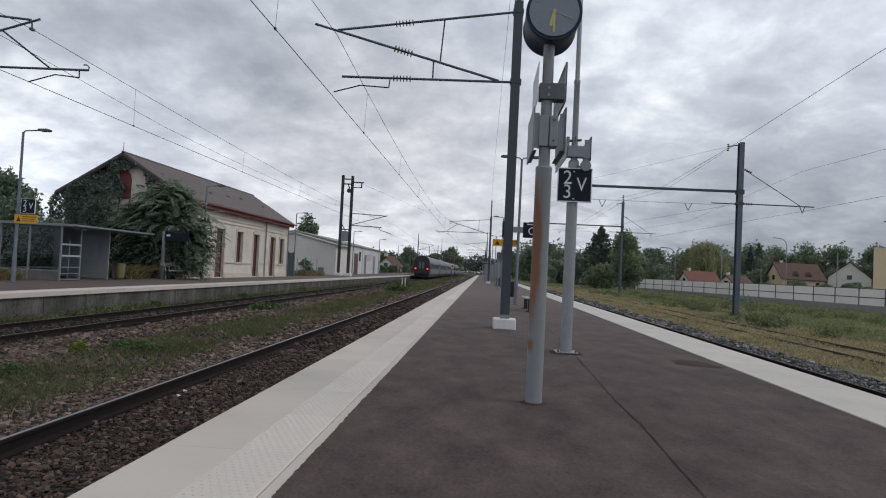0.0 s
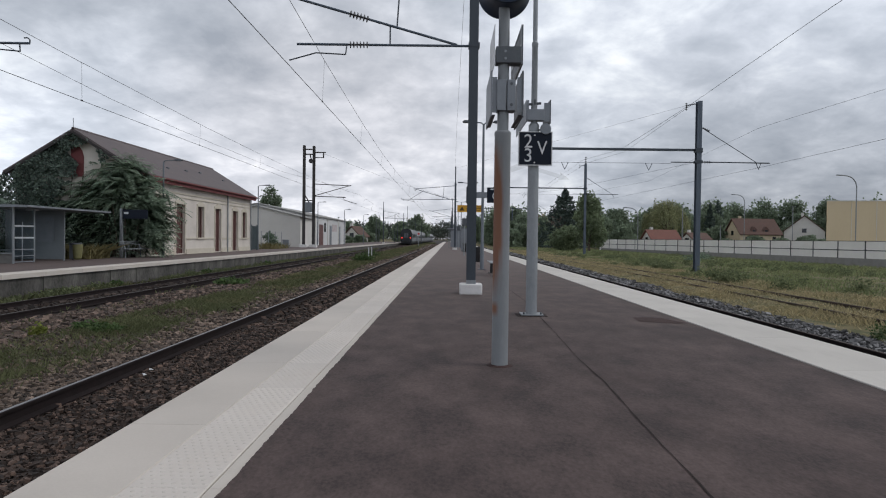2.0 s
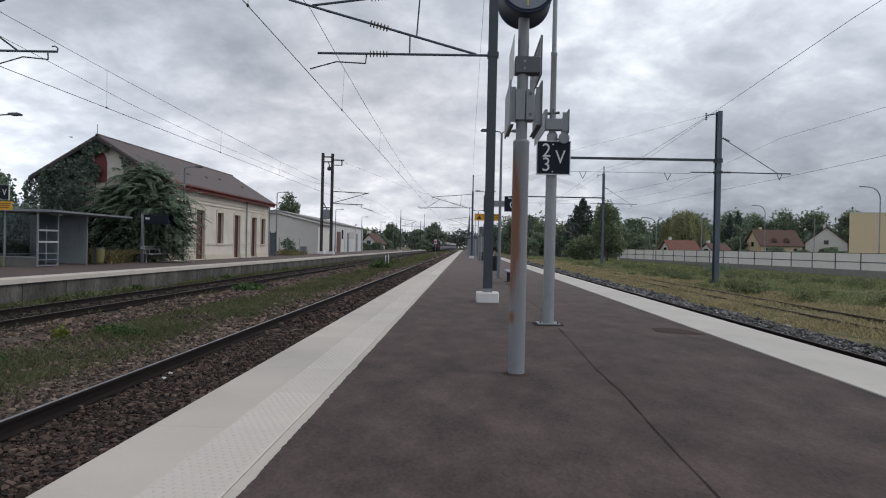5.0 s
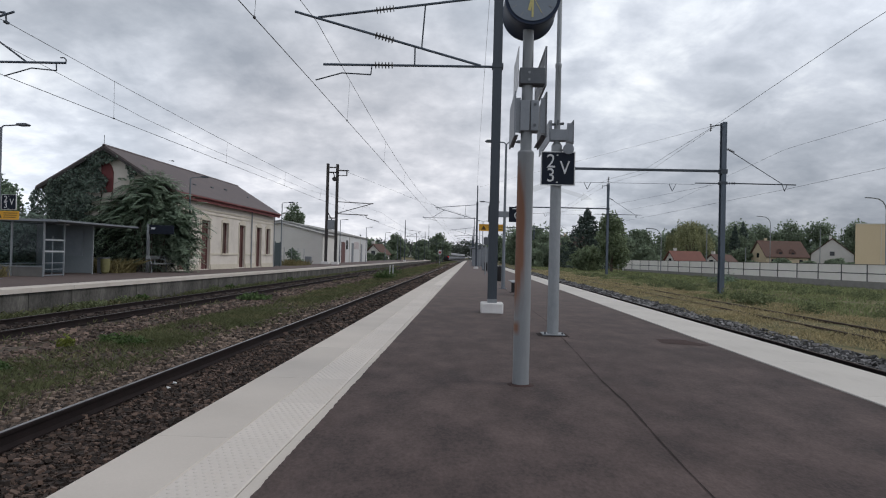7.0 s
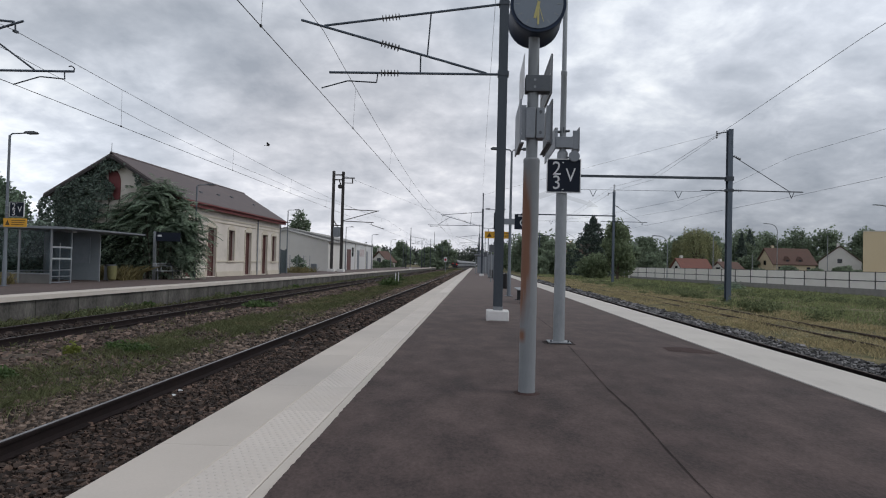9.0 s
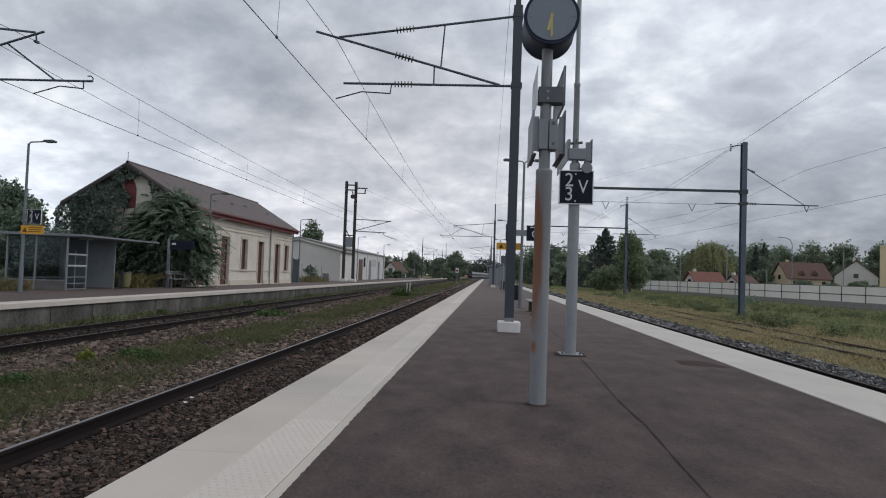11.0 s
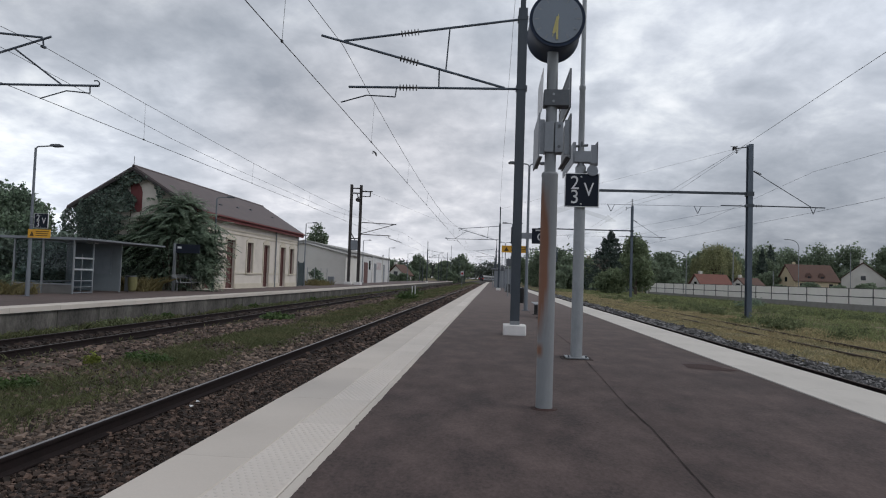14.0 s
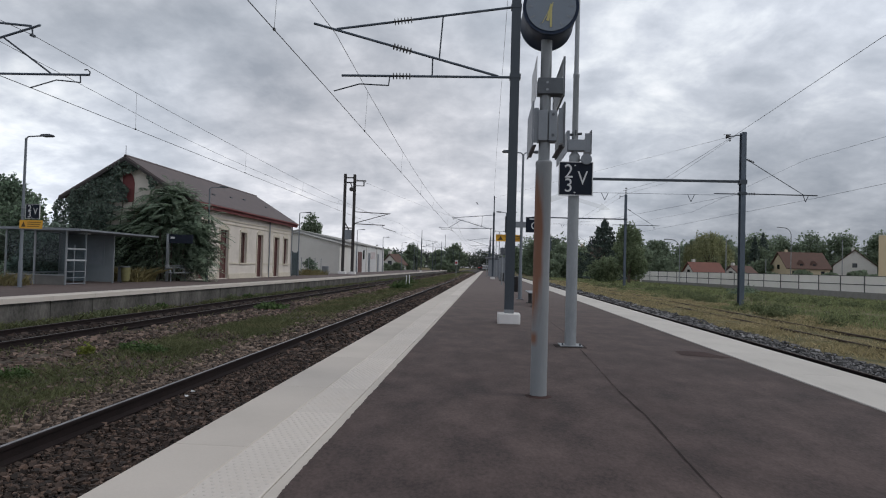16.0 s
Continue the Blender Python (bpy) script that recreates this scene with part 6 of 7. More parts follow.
# ---- train ----
def build_train():
    t = thing("train", (TRACK_B, 112, RAILB_Z), "long grey passenger train with red tail lights, driving away", "train")
    sec = [(-1.40, 0.95), (-1.42, 2.2), (-1.36, 3.1), (-1.12, 3.70), (-0.6, 4.0), (0.0, 4.07), (0.6, 4.0), (1.12, 3.70), (1.36, 3.1), (1.42, 2.2), (1.40, 0.95)]
    low = [(-1.40, 0.95), (-1.42, 2.2), (-1.36, 3.1), (1.36, 3.1), (1.42, 2.2), (1.40, 0.95)]
    top = [(-1.36, 3.1), (-1.12, 3.70), (-0.6, 4.0), (0.0, 4.07), (0.6, 4.0), (1.12, 3.70), (1.36, 3.1)]
    coaches = []
    for k in range(8):
        y0 = -13.2
        c = part("coach", Shape().extrude(low, "y", y0 + 0.35, y0 + 26.05), COACH_SIDE, t, "grey coach side", at=pose(0, 26.4 * k + 13.2, 0))
        coaches.append((c, 26.4 * k + 13.2))
        part("coach_roof", Shape().extrude(top, "y", y0 + 0.35, y0 + 26.05), COACH_ROOF, c, "pale ribbed roof")
        part("underframe", Shape().box((-1.25, y0 + 0.6, 0.45), (1.25, y0 + 25.8, 0.945)), COACH_DARK, c)
        for s in (-1, 1):
            part("window_band", Shape().box((s * 1.40 - 0.03, y0 + 2.6, 1.9), (s * 1.40 + 0.03, y0 + 23.8, 2.75)), COACH_WINDOW, c, "dark window band")
            for yy in (1.2, 24.2):
                part("door", Shape().box((s * 1.41 - 0.02, y0 + yy, 1.05), (s * 1.41 + 0.02, y0 + yy + 0.85, 2.95)), SIGN_BLUE, c)
        for yy in (4.0, 22.4):
            part("bogie", Shape().box((-1.1, y0 + yy - 1.6, 0.35), (1.1, y0 + yy + 1.6, 0.6)), COACH_DARK, c)
            for wy in (-1.25, 1.25):
                for s in (-0.75, 0.75):
                    part("wheel", Shape().lathe([(0.45, -0.065), (0.46, 0.065)], (s, y0 + yy + wy, 0.46), "x", 18), COACH_DARK, c)
        part("gangway", Shape().box((-0.6, y0 + 26.05, 1.0), (0.6, y0 + 26.75, 3.2)), COACH_DARK, c)
    e = part("rear_end", Shape().extrude(sec, "y", 0.22, 0.349), COACH_DARK, t, "dark train end")
    part("gangway_frame", Shape().box((-0.62, 0.02, 1.0), (0.62, 0.22, 3.3)), COACH_DARK, e)
    for s in (-1, 1):
        part("end_window", Shape().box((s * 0.27 - 0.17, 0.0, 1.9), (s * 0.27 + 0.17, 0.02, 3.0)), COACH_WINDOW, e)
        part("tail_light", Shape().lathe([(0.115, 0.14), (0.115, 0.22)], (s * 1.02, 0, 1.85), "y", 16), TAIL_LIGHT, e, "glowing red tail light")
        part("buffer", Shape().lathe([(0.10, -0.35), (0.10, 0.2)], (s * 0.88, 0, 1.06), "y", 12), COACH_DARK, e)
    coaches.append((e, 0.0))
    return t, coaches


train, coaches = build_train()


# ---- birds ----
def bird(label, k=1.0):
    b = thing("bird", (0, 300, 30), label, "bird", "birds")
    part("body", Shape().lathe([(0.004 * k, -0.12 * k), (0.025 * k, -0.06 * k), (0.036 * k, 0.0), (0.033 * k, 0.06 * k), (0.018 * k, 0.10 * k), (0.004 * k, 0.14 * k)], (0, 0, 0), "y", 10), FEATHER, b)
    part("tail", Shape().extrude([(-0.015 * k, -0.10 * k), (0.015 * k, -0.10 * k), (0.05 * k, -0.23 * k), (-0.05 * k, -0.23 * k)], "z", -0.006, 0.006), FEATHER, b)
    ws = []
    for s in (-1, 1):
        w = part("wing", Shape().extrude([(0, 0.07 * k), (s * 0.12 * k, 0.10 * k), (s * 0.28 * k, 0.01 * k), (s * 0.20 * k, -0.05 * k), (s * 0.11 * k, -0.06 * k), (0, -0.06 * k)], "z", -0.006, 0.006), FEATHER, b)
        w.location = (s * 0.03, 0, 0.02)
        ws.append(w)
    return b, ws


BIRDS = [bird("small dark bird crossing the sky"), bird("dark banking bird crossing the sky", 1.7)]


def fly_birds():
    for (b, ws), rows, beat in zip(BIRDS, BIRD_ROWS, (0.24, 0.28)):
        tilt, bank = (0, 0) if b is BIRDS[0][0] else (28, 48)
        walk(b, [(t, pose(x, y, z, tilt, bank, yaw)) for t, x, y, z, yaw in rows])
        rest = 12.6 if b is BIRDS[0][0] else 99
        for s, w in zip((-1, 1), ws):
            k, flap = 0, []
            while k * beat / 2 < 16.0:
                t = k * beat / 2
                a = (38 if k % 2 else -22) if t < rest else 72
                flap.append((t, pose(s * 0.03, 0, 0.02, 0, -s * a if t < rest else s * a, 0)))
                k += 1
            flap.append((16.0, flap[-1][1]))
            walk(w, flap)


# ---- growth and loose stones ----
def leaf_quads(pts, size, rng, flat=0.0, facing=None):
    """One folded four-sided leaf at each point."""
    n = len(pts)
    u = rng.normal(size=(n, 3))
    u /= np.linalg.norm(u, axis=1)[:, None]
    w = rng.normal(size=(n, 3)) if facing is None else np.asarray(facing)[None] + 0.55 * rng.normal(size=(n, 3))
    v = np.cross(u, w)
    v /= np.linalg.norm(v, axis=1)[:, None] + 1e-9
    nrm = np.cross(u, v)
    s = size * rng.uniform(0.6, 1.3, n)[:, None]
    a, b = pts - u * s * 0.5, pts + u * s * 0.5
    c, d = pts + v * s * 0.32 + nrm * s * 0.12, pts - v * s * 0.32 + nrm * s * 0.12
    verts = np.stack([a, c, b, d], 1).reshape(-1, 3)
    faces = np.arange(4 * n).reshape(-1, 4)
    return verts, faces


def blob_points(blobs, n, rng, shell=0.35):
    """Points in the outer part of several uneven blobs: (x, y, z, rx, ry, rz)."""
    vol = np.array([b[3] * b[4] * b[5] for b in blobs]) ** 0.67
    pick = rng.choice(len(blobs), n, p=vol / vol.sum())
    d = rng.normal(size=(n, 3))
    d /= np.linalg.norm(d, axis=1)[:, None]
    r = rng.random(n) ** shell
    B = np.array(blobs)[pick]
    wob = 1 + 0.22 * np.sin(d[:, 0] * 5.1 + pick) * np.cos(d[:, 1] * 4.3 + 2 * pick) + 0.15 * np.sin(d[:, 2] * 9 + pick)
    return B[:, :3] + d * (r * wob)[:, None] * B[:, 3:]


def crown_blobs(rx, ry, z0, z1, k, rng):
    out = []
    for _ in range(k):
        a, f = rng.uniform(0, 2 * np.pi), rng.random()
        z = z0 + (z1 - z0) * f
        wide = math.sqrt(max(0.05, 1 - (2 * f - 0.85) ** 2))
        q = rng.uniform(0.2, 0.75) * wide
        s = rng.uniform(0.28, 0.5)
        out.append((math.cos(a) * rx * q, math.sin(a) * ry * q, z, rx * s, ry * s, (z1 - z0) * 0.20 * rng.uniform(0.7, 1.2)))
    out.append((0, 0, (z0 + z1) / 2, rx * 0.5, ry * 0.5, (z1 - z0) * 0.36))
    return out


def tree(x, y, foot, height, rx, ry, leaves, size, material, seed, label, clear=0.18, trunk_r=None, name="tree", blobs=16):
    rng = np.random.default_rng(seed)
    t = thing(name, (x, y, foot), label, "tree", "trees round the station")
    r = trunk_r or height * 0.022
    z0 = height * clear
    part("trunk", Shape().rod((0, 0, -0.1), (0.05 * height * 0.2, 0, z0 + 0.2 * height), r * 1.2, r * 0.8).rod((0.01 * height, 0, z0 + 0.2 * height), (0, 0.02 * height, height * 0.8), r * 0.8, r * 0.25), BARK, t)
    for k in range(6):
        a = k * 1.05 + seed
        h0 = z0 + height * (0.08 + 0.07 * k)
        part("limb", Shape().rod((0, 0, h0), (math.cos(a) * rx * 0.6, math.sin(a) * ry * 0.6, h0 + height * 0.2), r * 0.5, r * 0.15, 6), BARK, t)
    bl = crown_blobs(rx, ry, z0 + 0.12 * height, height * 0.93, blobs, rng)
    v, f = leaf_quads(blob_points(bl, leaves, rng), size, rng)
    raw("crown", v.tolist(), f.tolist(), material, "", "", "", t)
    return t


def fir(x, y, foot, height, r, leaves, seed, label="dark pointed fir tree"):
    rng = np.random.default_rng(seed)
    t = thing("fir_tree", (x, y, foot), label, "tree", "trees round the station")
    part("trunk", Shape().rod((0, 0, -0.1), (0, 0, height * 0.97), height * 0.018, 0.03), BARK, t)
    tiers = max(7, int(height / 1.05))
    k = rng.integers(0, tiers, leaves)
    limb = rng.integers(0, 8, leaves)
    f = (k + 0.3) / tiers
    reach = r * (1 - f) ** 0.75 * (0.72 + 0.38 * np.modf(np.abs(np.sin(k * 12.9 + limb * 78.2)) * 437.5)[0])
    q = rng.random(leaves) ** 0.55
    a = limb * 0.785 + k * 1.3 + rng.normal(0, 0.13, leaves)
    rad = reach * q
    z = height * (0.08 + 0.92 * f) - 0.10 * rad + 0.12 * reach * q ** 3 + rng.normal(0, 0.24, leaves) + np.where(q < 0.45, rng.uniform(0, height / tiers, leaves), 0)
    v, fc = leaf_quads(np.stack([rad * np.cos(a), rad * np.sin(a), z], 1), 0.50, rng, facing=(0, 0, 1.3))
    raw("crown", v.tolist(), fc.tolist(), NEEDLE, "", "", "", t)


def willow(x, y, foot, height, r, seed, label):
    """A pale weeping crown: strands of small leaves hang from arching limbs."""
    rng = np.random.default_rng(seed)
    t = thing("willow_tree", (x, y, foot), label, "tree", "trees round the station")
    part("trunk", Shape().rod((0, 0, -0.1), (0.2, 0, height * 0.5), 0.35, 0.22).rod((0.2, 0, height * 0.5), (0, 0.2, height * 0.85), 0.22, 0.06), BARK, t)
    pts = []
    for k in range(9):
        a = k * 0.7
        part("limb", Shape().rod((0.1, 0, height * 0.4), (math.cos(a) * r * 0.6, math.sin(a) * r * 0.6, height * (0.72 + 0.14 * rng.random())), 0.14, 0.04, 6), BARK, t)
    for k in range(420):
        a, q = rng.uniform(0, 2 * np.pi), rng.random() ** 0.5
        wob = 1 + 0.18 * math.sin(3 * a + 1) + 0.12 * math.sin(7 * a)
        top = height * (0.98 - 0.36 * q * q) + 0.5 * rng.normal()
        ln = rng.uniform(2.0, 5.5)
        s = np.linspace(0, 1, 26)
        px = math.cos(a) * r * q * wob * (1 + 0.08 * s)
        py = math.sin(a) * r * q * wob * (1 + 0.08 * s)
        pz = top - ln * s
        pts.append(np.stack([px, py, pz], 1) + rng.normal(0, 0.14, (26, 3)))
    p = np.concatenate(pts)
    v, f = leaf_quads(p[p[:, 2] > 0.4], 0.42, rng)
    raw("crown", v.tolist(), f.tolist(), LEAF_YELLOW, "", "", "", t)


def frond_tree(x, y, height, label):
    """A young tree of heaven: arching fronds with paired leaflets."""
    rng = np.random.default_rng(41)
    t = thing("tree_of_heaven", (x, y, 0), label, "tree", "trees round the station")
    stems = []
    for k in range(9):
        a = k * 0.7 + 0.2
        top = Vector((math.cos(a) * 1.5 * (0.4 + 0.6 * rng.random()), math.sin(a) * 0.9, height * rng.uniform(0.55, 0.8)))
        base = Vector((0.5 * math.cos(a), 0.3 * math.sin(a), 0))
        part("stem", Shape().rod(base, (base + top) / 2 + Vector((0, 0, 0.3)), 0.05, 0.035, 6).rod((base + top) / 2 + Vector((0, 0, 0.3)), top, 0.035, 0.012, 6), BARK, t)
        stems.append(top)
    verts, faces = [], []

    def leaflet(p, d, n, ln, w):
        s = d.cross(n).normalized() * w
        k = len(verts)
        for q in (p, p + d * ln * 0.35 + s, p + d * ln - n * ln * 0.15, p + d * ln * 0.35 - s):
            verts.append(tuple(q))
        faces.append((k, k + 1, k + 2, k + 3))
    bl = [(-0.1, 0, 1.5, 2.1, 1.2, 1.4), (-0.6, 0, 2.6, 2.2, 1.1, 1.3), (0.0, 0, 3.9, 1.6, 1.0, 1.1), (1.2, 0.1, 2.6, 1.2, 0.9, 1.3), (-1.4, 0, 3.0, 1.1, 0.8, 0.8),
          (-1.9, -0.1, 1.3, 1.3, 0.9, 1.1), (-1.9, 0, 2.1, 1.0, 0.8, 0.7), (1.3, 0.2, 1.2, 0.7, 0.7, 0.9), (0.35, 0, 4.5, 0.8, 0.7, 0.6)]
    pts = blob_points(bl, 2200, rng, 0.42)
    for p in pts:
        p = Vector(p)
        if p.z < 0.3:
            continue
        if p.z < 2.5:
            p.y = max(p.y, -0.1)
        out = Vector((p.x * 0.8, p.y * 0.8 - (0.3 if p.z > 2.4 else -0.3), 0.25)) + Vector(rng.normal(size=3)) * 0.7
        out.normalize()
        ln = rng.uniform(0.55, 1.15)
        side = out.cross(Vector((0, 0, 1))).normalized()
        for i in range(1, 10):
            f = i / 10
            c = p + out * ln * f + Vector((0, 0, -0.45 * ln * f * f))
            up = Vector((0, 0, 1)) + out * 0.4
            for sgn in (-1, 1):
                d = (side * sgn + out * 0.45 + Vector((0, 0, -0.25))).normalized()
                leaflet(c, d, up.normalized(), 0.25 * (1.15 - 0.5 * f), 0.045)
    raw("crown", verts, faces, FROND, "", "", "", t)
    core = blob_points([(b[0], b[1] + 0.15, b[2], b[3] * 0.75, b[4] * 0.75, b[5] * 0.75) for b in bl], 3000, rng, 0.5)
    v, f = leaf_quads(core[core[:, 2] > 0.1], 0.2, rng)
    raw("inner_leaves", v.tolist(), f.tolist(), FROND, "", "", "", t)


def gable_ivy():
    rng = np.random.default_rng(5)
    t = thing("ivy", (0, 0, 0), "dark ivy covering the gable of the goods building", "ivy")
    n = 26000
    x = rng.uniform(-23.3, -17.6, n)
    z = rng.uniform(0.0, 6.6, n)
    roof = EAVE + (RIDGE - EAVE) * (1 - np.abs(x + 19.45) / 3.25)
    edge = -19.3 + 0.35 * np.sin(z * 2.1) + 0.25 * np.sin(z * 5.3 + 1) + np.where(z < 3.6, (3.6 - z) * 0.55, 0) + np.where(z > 5.4, (z - 5.4) * 0.9, 0)
    edge = edge - np.where((z > 2.9) & (z < 4.15), 1.0 + 0.3 * np.sin(z * 11), 0)
    trail = (x > -18.3) & (z > roof - 0.45 - 0.3 * np.sin(x * 9)) & (rng.random(n) < 0.6)
    keep = ((x < edge) | trail) & (z < roof + 0.05 + 0.12 * np.sin(x * 7))
    x, z = x[keep], z[keep]
    lump = np.array([noise.noise((a * 1.1, b * 0.9, 0.7)) + 0.6 * noise.noise((a * 2.6, b * 2.2, 5.1)) for a, b in zip(x, z)])
    depth = 0.06 + (0.35 + 0.42 * lump).clip(0.04, 0.8) * rng.random(len(x)) ** 0.6
    v, f = leaf_quads(np.stack([x, BY0 - 0.06 - depth, z - 0.12 * depth], 1), 0.145, rng, facing=(0.1, -1, 0.35))
    raw("leaf_mass", v.tolist(), f.tolist(), IVY, "", "", "", t)
    s = Shape()
    for k in range(7):
        xx = -22.4 + k * 0.45
        s.path([(xx, BY0 - 0.05, 0), (xx + 0.2, BY0 - 0.06, 1.6), (xx - 0.1 + 0.1 * k, BY0 - 0.06, 3.2), (xx + 0.1 * k, BY0 - 0.06, 4.2)], 0.03, 5)
    part("vine_stems", s, BARK, t)


def blades(name, xy, h, w, z, material, seed, label, category="grass", lean=0.75, parent=None):
    rng = np.random.default_rng(seed)
    n = len(xy)
    a = rng.uniform(0, 2 * np.pi, n)
    hh = h * rng.uniform(0.4, 1.3, n) if np.isscalar(h) else h * rng.uniform(0.5, 1.2, n)
    ww = (w * rng.uniform(0.6, 1.4, n))
    l = rng.normal(0, lean, (n, 2)) * hh[:, None]
    zz = np.full(n, z) if np.isscalar(z) else z
    base = np.stack([xy[:, 0], xy[:, 1], zz], 1)
    off = np.stack([np.cos(a) * ww, np.sin(a) * ww, np.zeros(n)], 1)
    mid = base + np.stack([l[:, 0] * 0.35, l[:, 1] * 0.35, hh * 0.6], 1)
    tip = base + np.stack([l[:, 0], l[:, 1], hh], 1)
    verts = np.stack([base - off, base + off, mid + off * 0.7, tip, mid - off * 0.7], 1).reshape(-1, 3)
    faces = np.arange(5 * n).reshape(-1, 5)
    return raw(name, verts.tolist(), faces.tolist(), material, label, category, "stuff", parent)


def spread(x0, x1, y0, y1, n, rng, patch=0.8, power=2.0, cut=0.42):
    """Positions denser near the start of the stretch, thinned in patches."""
    out = []
    y = y0 + (y1 - y0) * rng.random(n) ** power
    x = x0 + (x1 - x0) * rng.random(n)
    k = np.array([noise.noise((a * patch, b * patch * 0.6, 3.7)) * 0.5 + 0.5 for a, b in zip(x, y)])
    keep = k > cut + 0.14 * rng.normal(size=n)
    return np.stack([x[keep], y[keep]], 1)


def weed_clump(x, y, z, r, h, n, material, seed, label, size=0.07):
    rng = np.random.default_rng(seed)
    t = thing("weed", (x, y, z), label, "weed", "weeds by the track")
    p = blob_points([(0, 0, h * 0.45, r, r, h * 0.5), (r * 0.5, r * 0.3, h * 0.35, r * 0.6, r * 0.6, h * 0.35), (-r * 0.5, 0, h * 0.3, r * 0.6, r * 0.5, h * 0.3)], n, rng, 0.6)
    p[:, 2] = np.abs(p[:, 2])
    v, f = leaf_quads(p, size, rng, facing=(0, -0.3, 1))
    raw("leaves", v.tolist(), f.tolist(), material, "", "", "", t)
    s = Shape()
    for k in range(5):
        s.rod((0, 0, -0.03), (math.cos(k * 1.26) * r * 0.5, math.sin(k * 1.26) * r * 0.5, h * 0.6), 0.006, 0.003, 4)
    part("stalks", s, material, t)


def yard_z(x, y):
    return -0.70 - 0.75 * np.clip((x - 20.0) / 25.0, 0, 1)


def loose_stones():
    stones("ballast_stones", -4.08, PLAT_L - 0.03, 2.2, 13.0, 36000, 0.037, -0.69, BALLAST, 1, "rusty brown ballast stones between rails and platform", 1.25)
    stones("ballast_stones", -4.08, PLAT_L - 0.03, 12.5, 60.0, 13000, 0.065, -0.69, BALLAST, 2, "rusty brown ballast stones between rails and platform", 1.4)
    stones("ballast_stones", -5.5, -4.19, 2.2, 13.0, 15000, 0.046, lambda x, y: -0.655 - 0.03 * (-4.2 - x), BALLAST_PALE, 3, "dusty ballast stones beside the rail", 1.25)
    stones("ballast_stones", -5.5, -4.19, 12.5, 60.0, 8000, 0.065, -0.67, BALLAST_PALE, 4, "dusty ballast stones beside the rail", 1.4)
    stones("ballast_stones", -9.62, -7.2, 5.0, 60.0, 16000, 0.072, lambda x, y: -0.70 - 0.14 * np.clip((-8.5 - x) / 1.1, 0, 1) + 0.02 * np.sin(y), BALLAST_FAR, 5, "rusty ballast stones along the far track", 1.5)
    stones("ballast_stones", -7.9, -5.3, 4.0, 45.0, 7000, 0.05, -0.685, BALLAST_FAR, 9, "scattered brown stones among the weeds", 1.7)
    stones("ballast_stones", -12.3, -9.75, 8.0, 60.0, 9000, 0.082, -0.79, BALLAST_DARK, 6, "rusty ballast stones in the far track", 1.5)
    stones("ballast_stones", 4.5, 8.15, 5.0, 26.0, 15000, 0.064, lambda x, y: -0.665 + 0 * x, BALLAST_GREY, 7, "grey ballast stones beside the platform", 1.3)
    stones("ballast_stones", 6.6, 8.2, 25.0, 90.0, 7000, 0.10, -0.665, BALLAST_GREY, 8, "grey ballast stones beside the platform", 1.5)


def further_stones():
    for x0, x1, mat, seed in ((-4.08, PLAT_L - 0.03, BALLAST, 61), (-5.5, -4.19, BALLAST_PALE, 62), (4.5, 8.15, BALLAST_GREY, 63)):
        stones("ballast_stones", x0, x1, -5.5, 2.3 if x0 < 0 else 5.0, 5000, 0.055, -0.68, mat, seed, "ballast stones beside the platform")
    for x0, x1, mat, seed in ((-4.08, PLAT_L - 0.03, BALLAST_FAR, 51), (-5.6, -4.19, BALLAST_PALE, 52), (-9.6, -8.2, BALLAST_FAR, 53), (-12.2, -9.75, BALLAST_DARK, 54)):
        stones("ballast_stones", x0, x1, 57.0, 190.0, 3600, 0.10, -0.68 if x0 > -6 else -0.76, mat, seed, "brown ballast stones far down the line", 1.3)


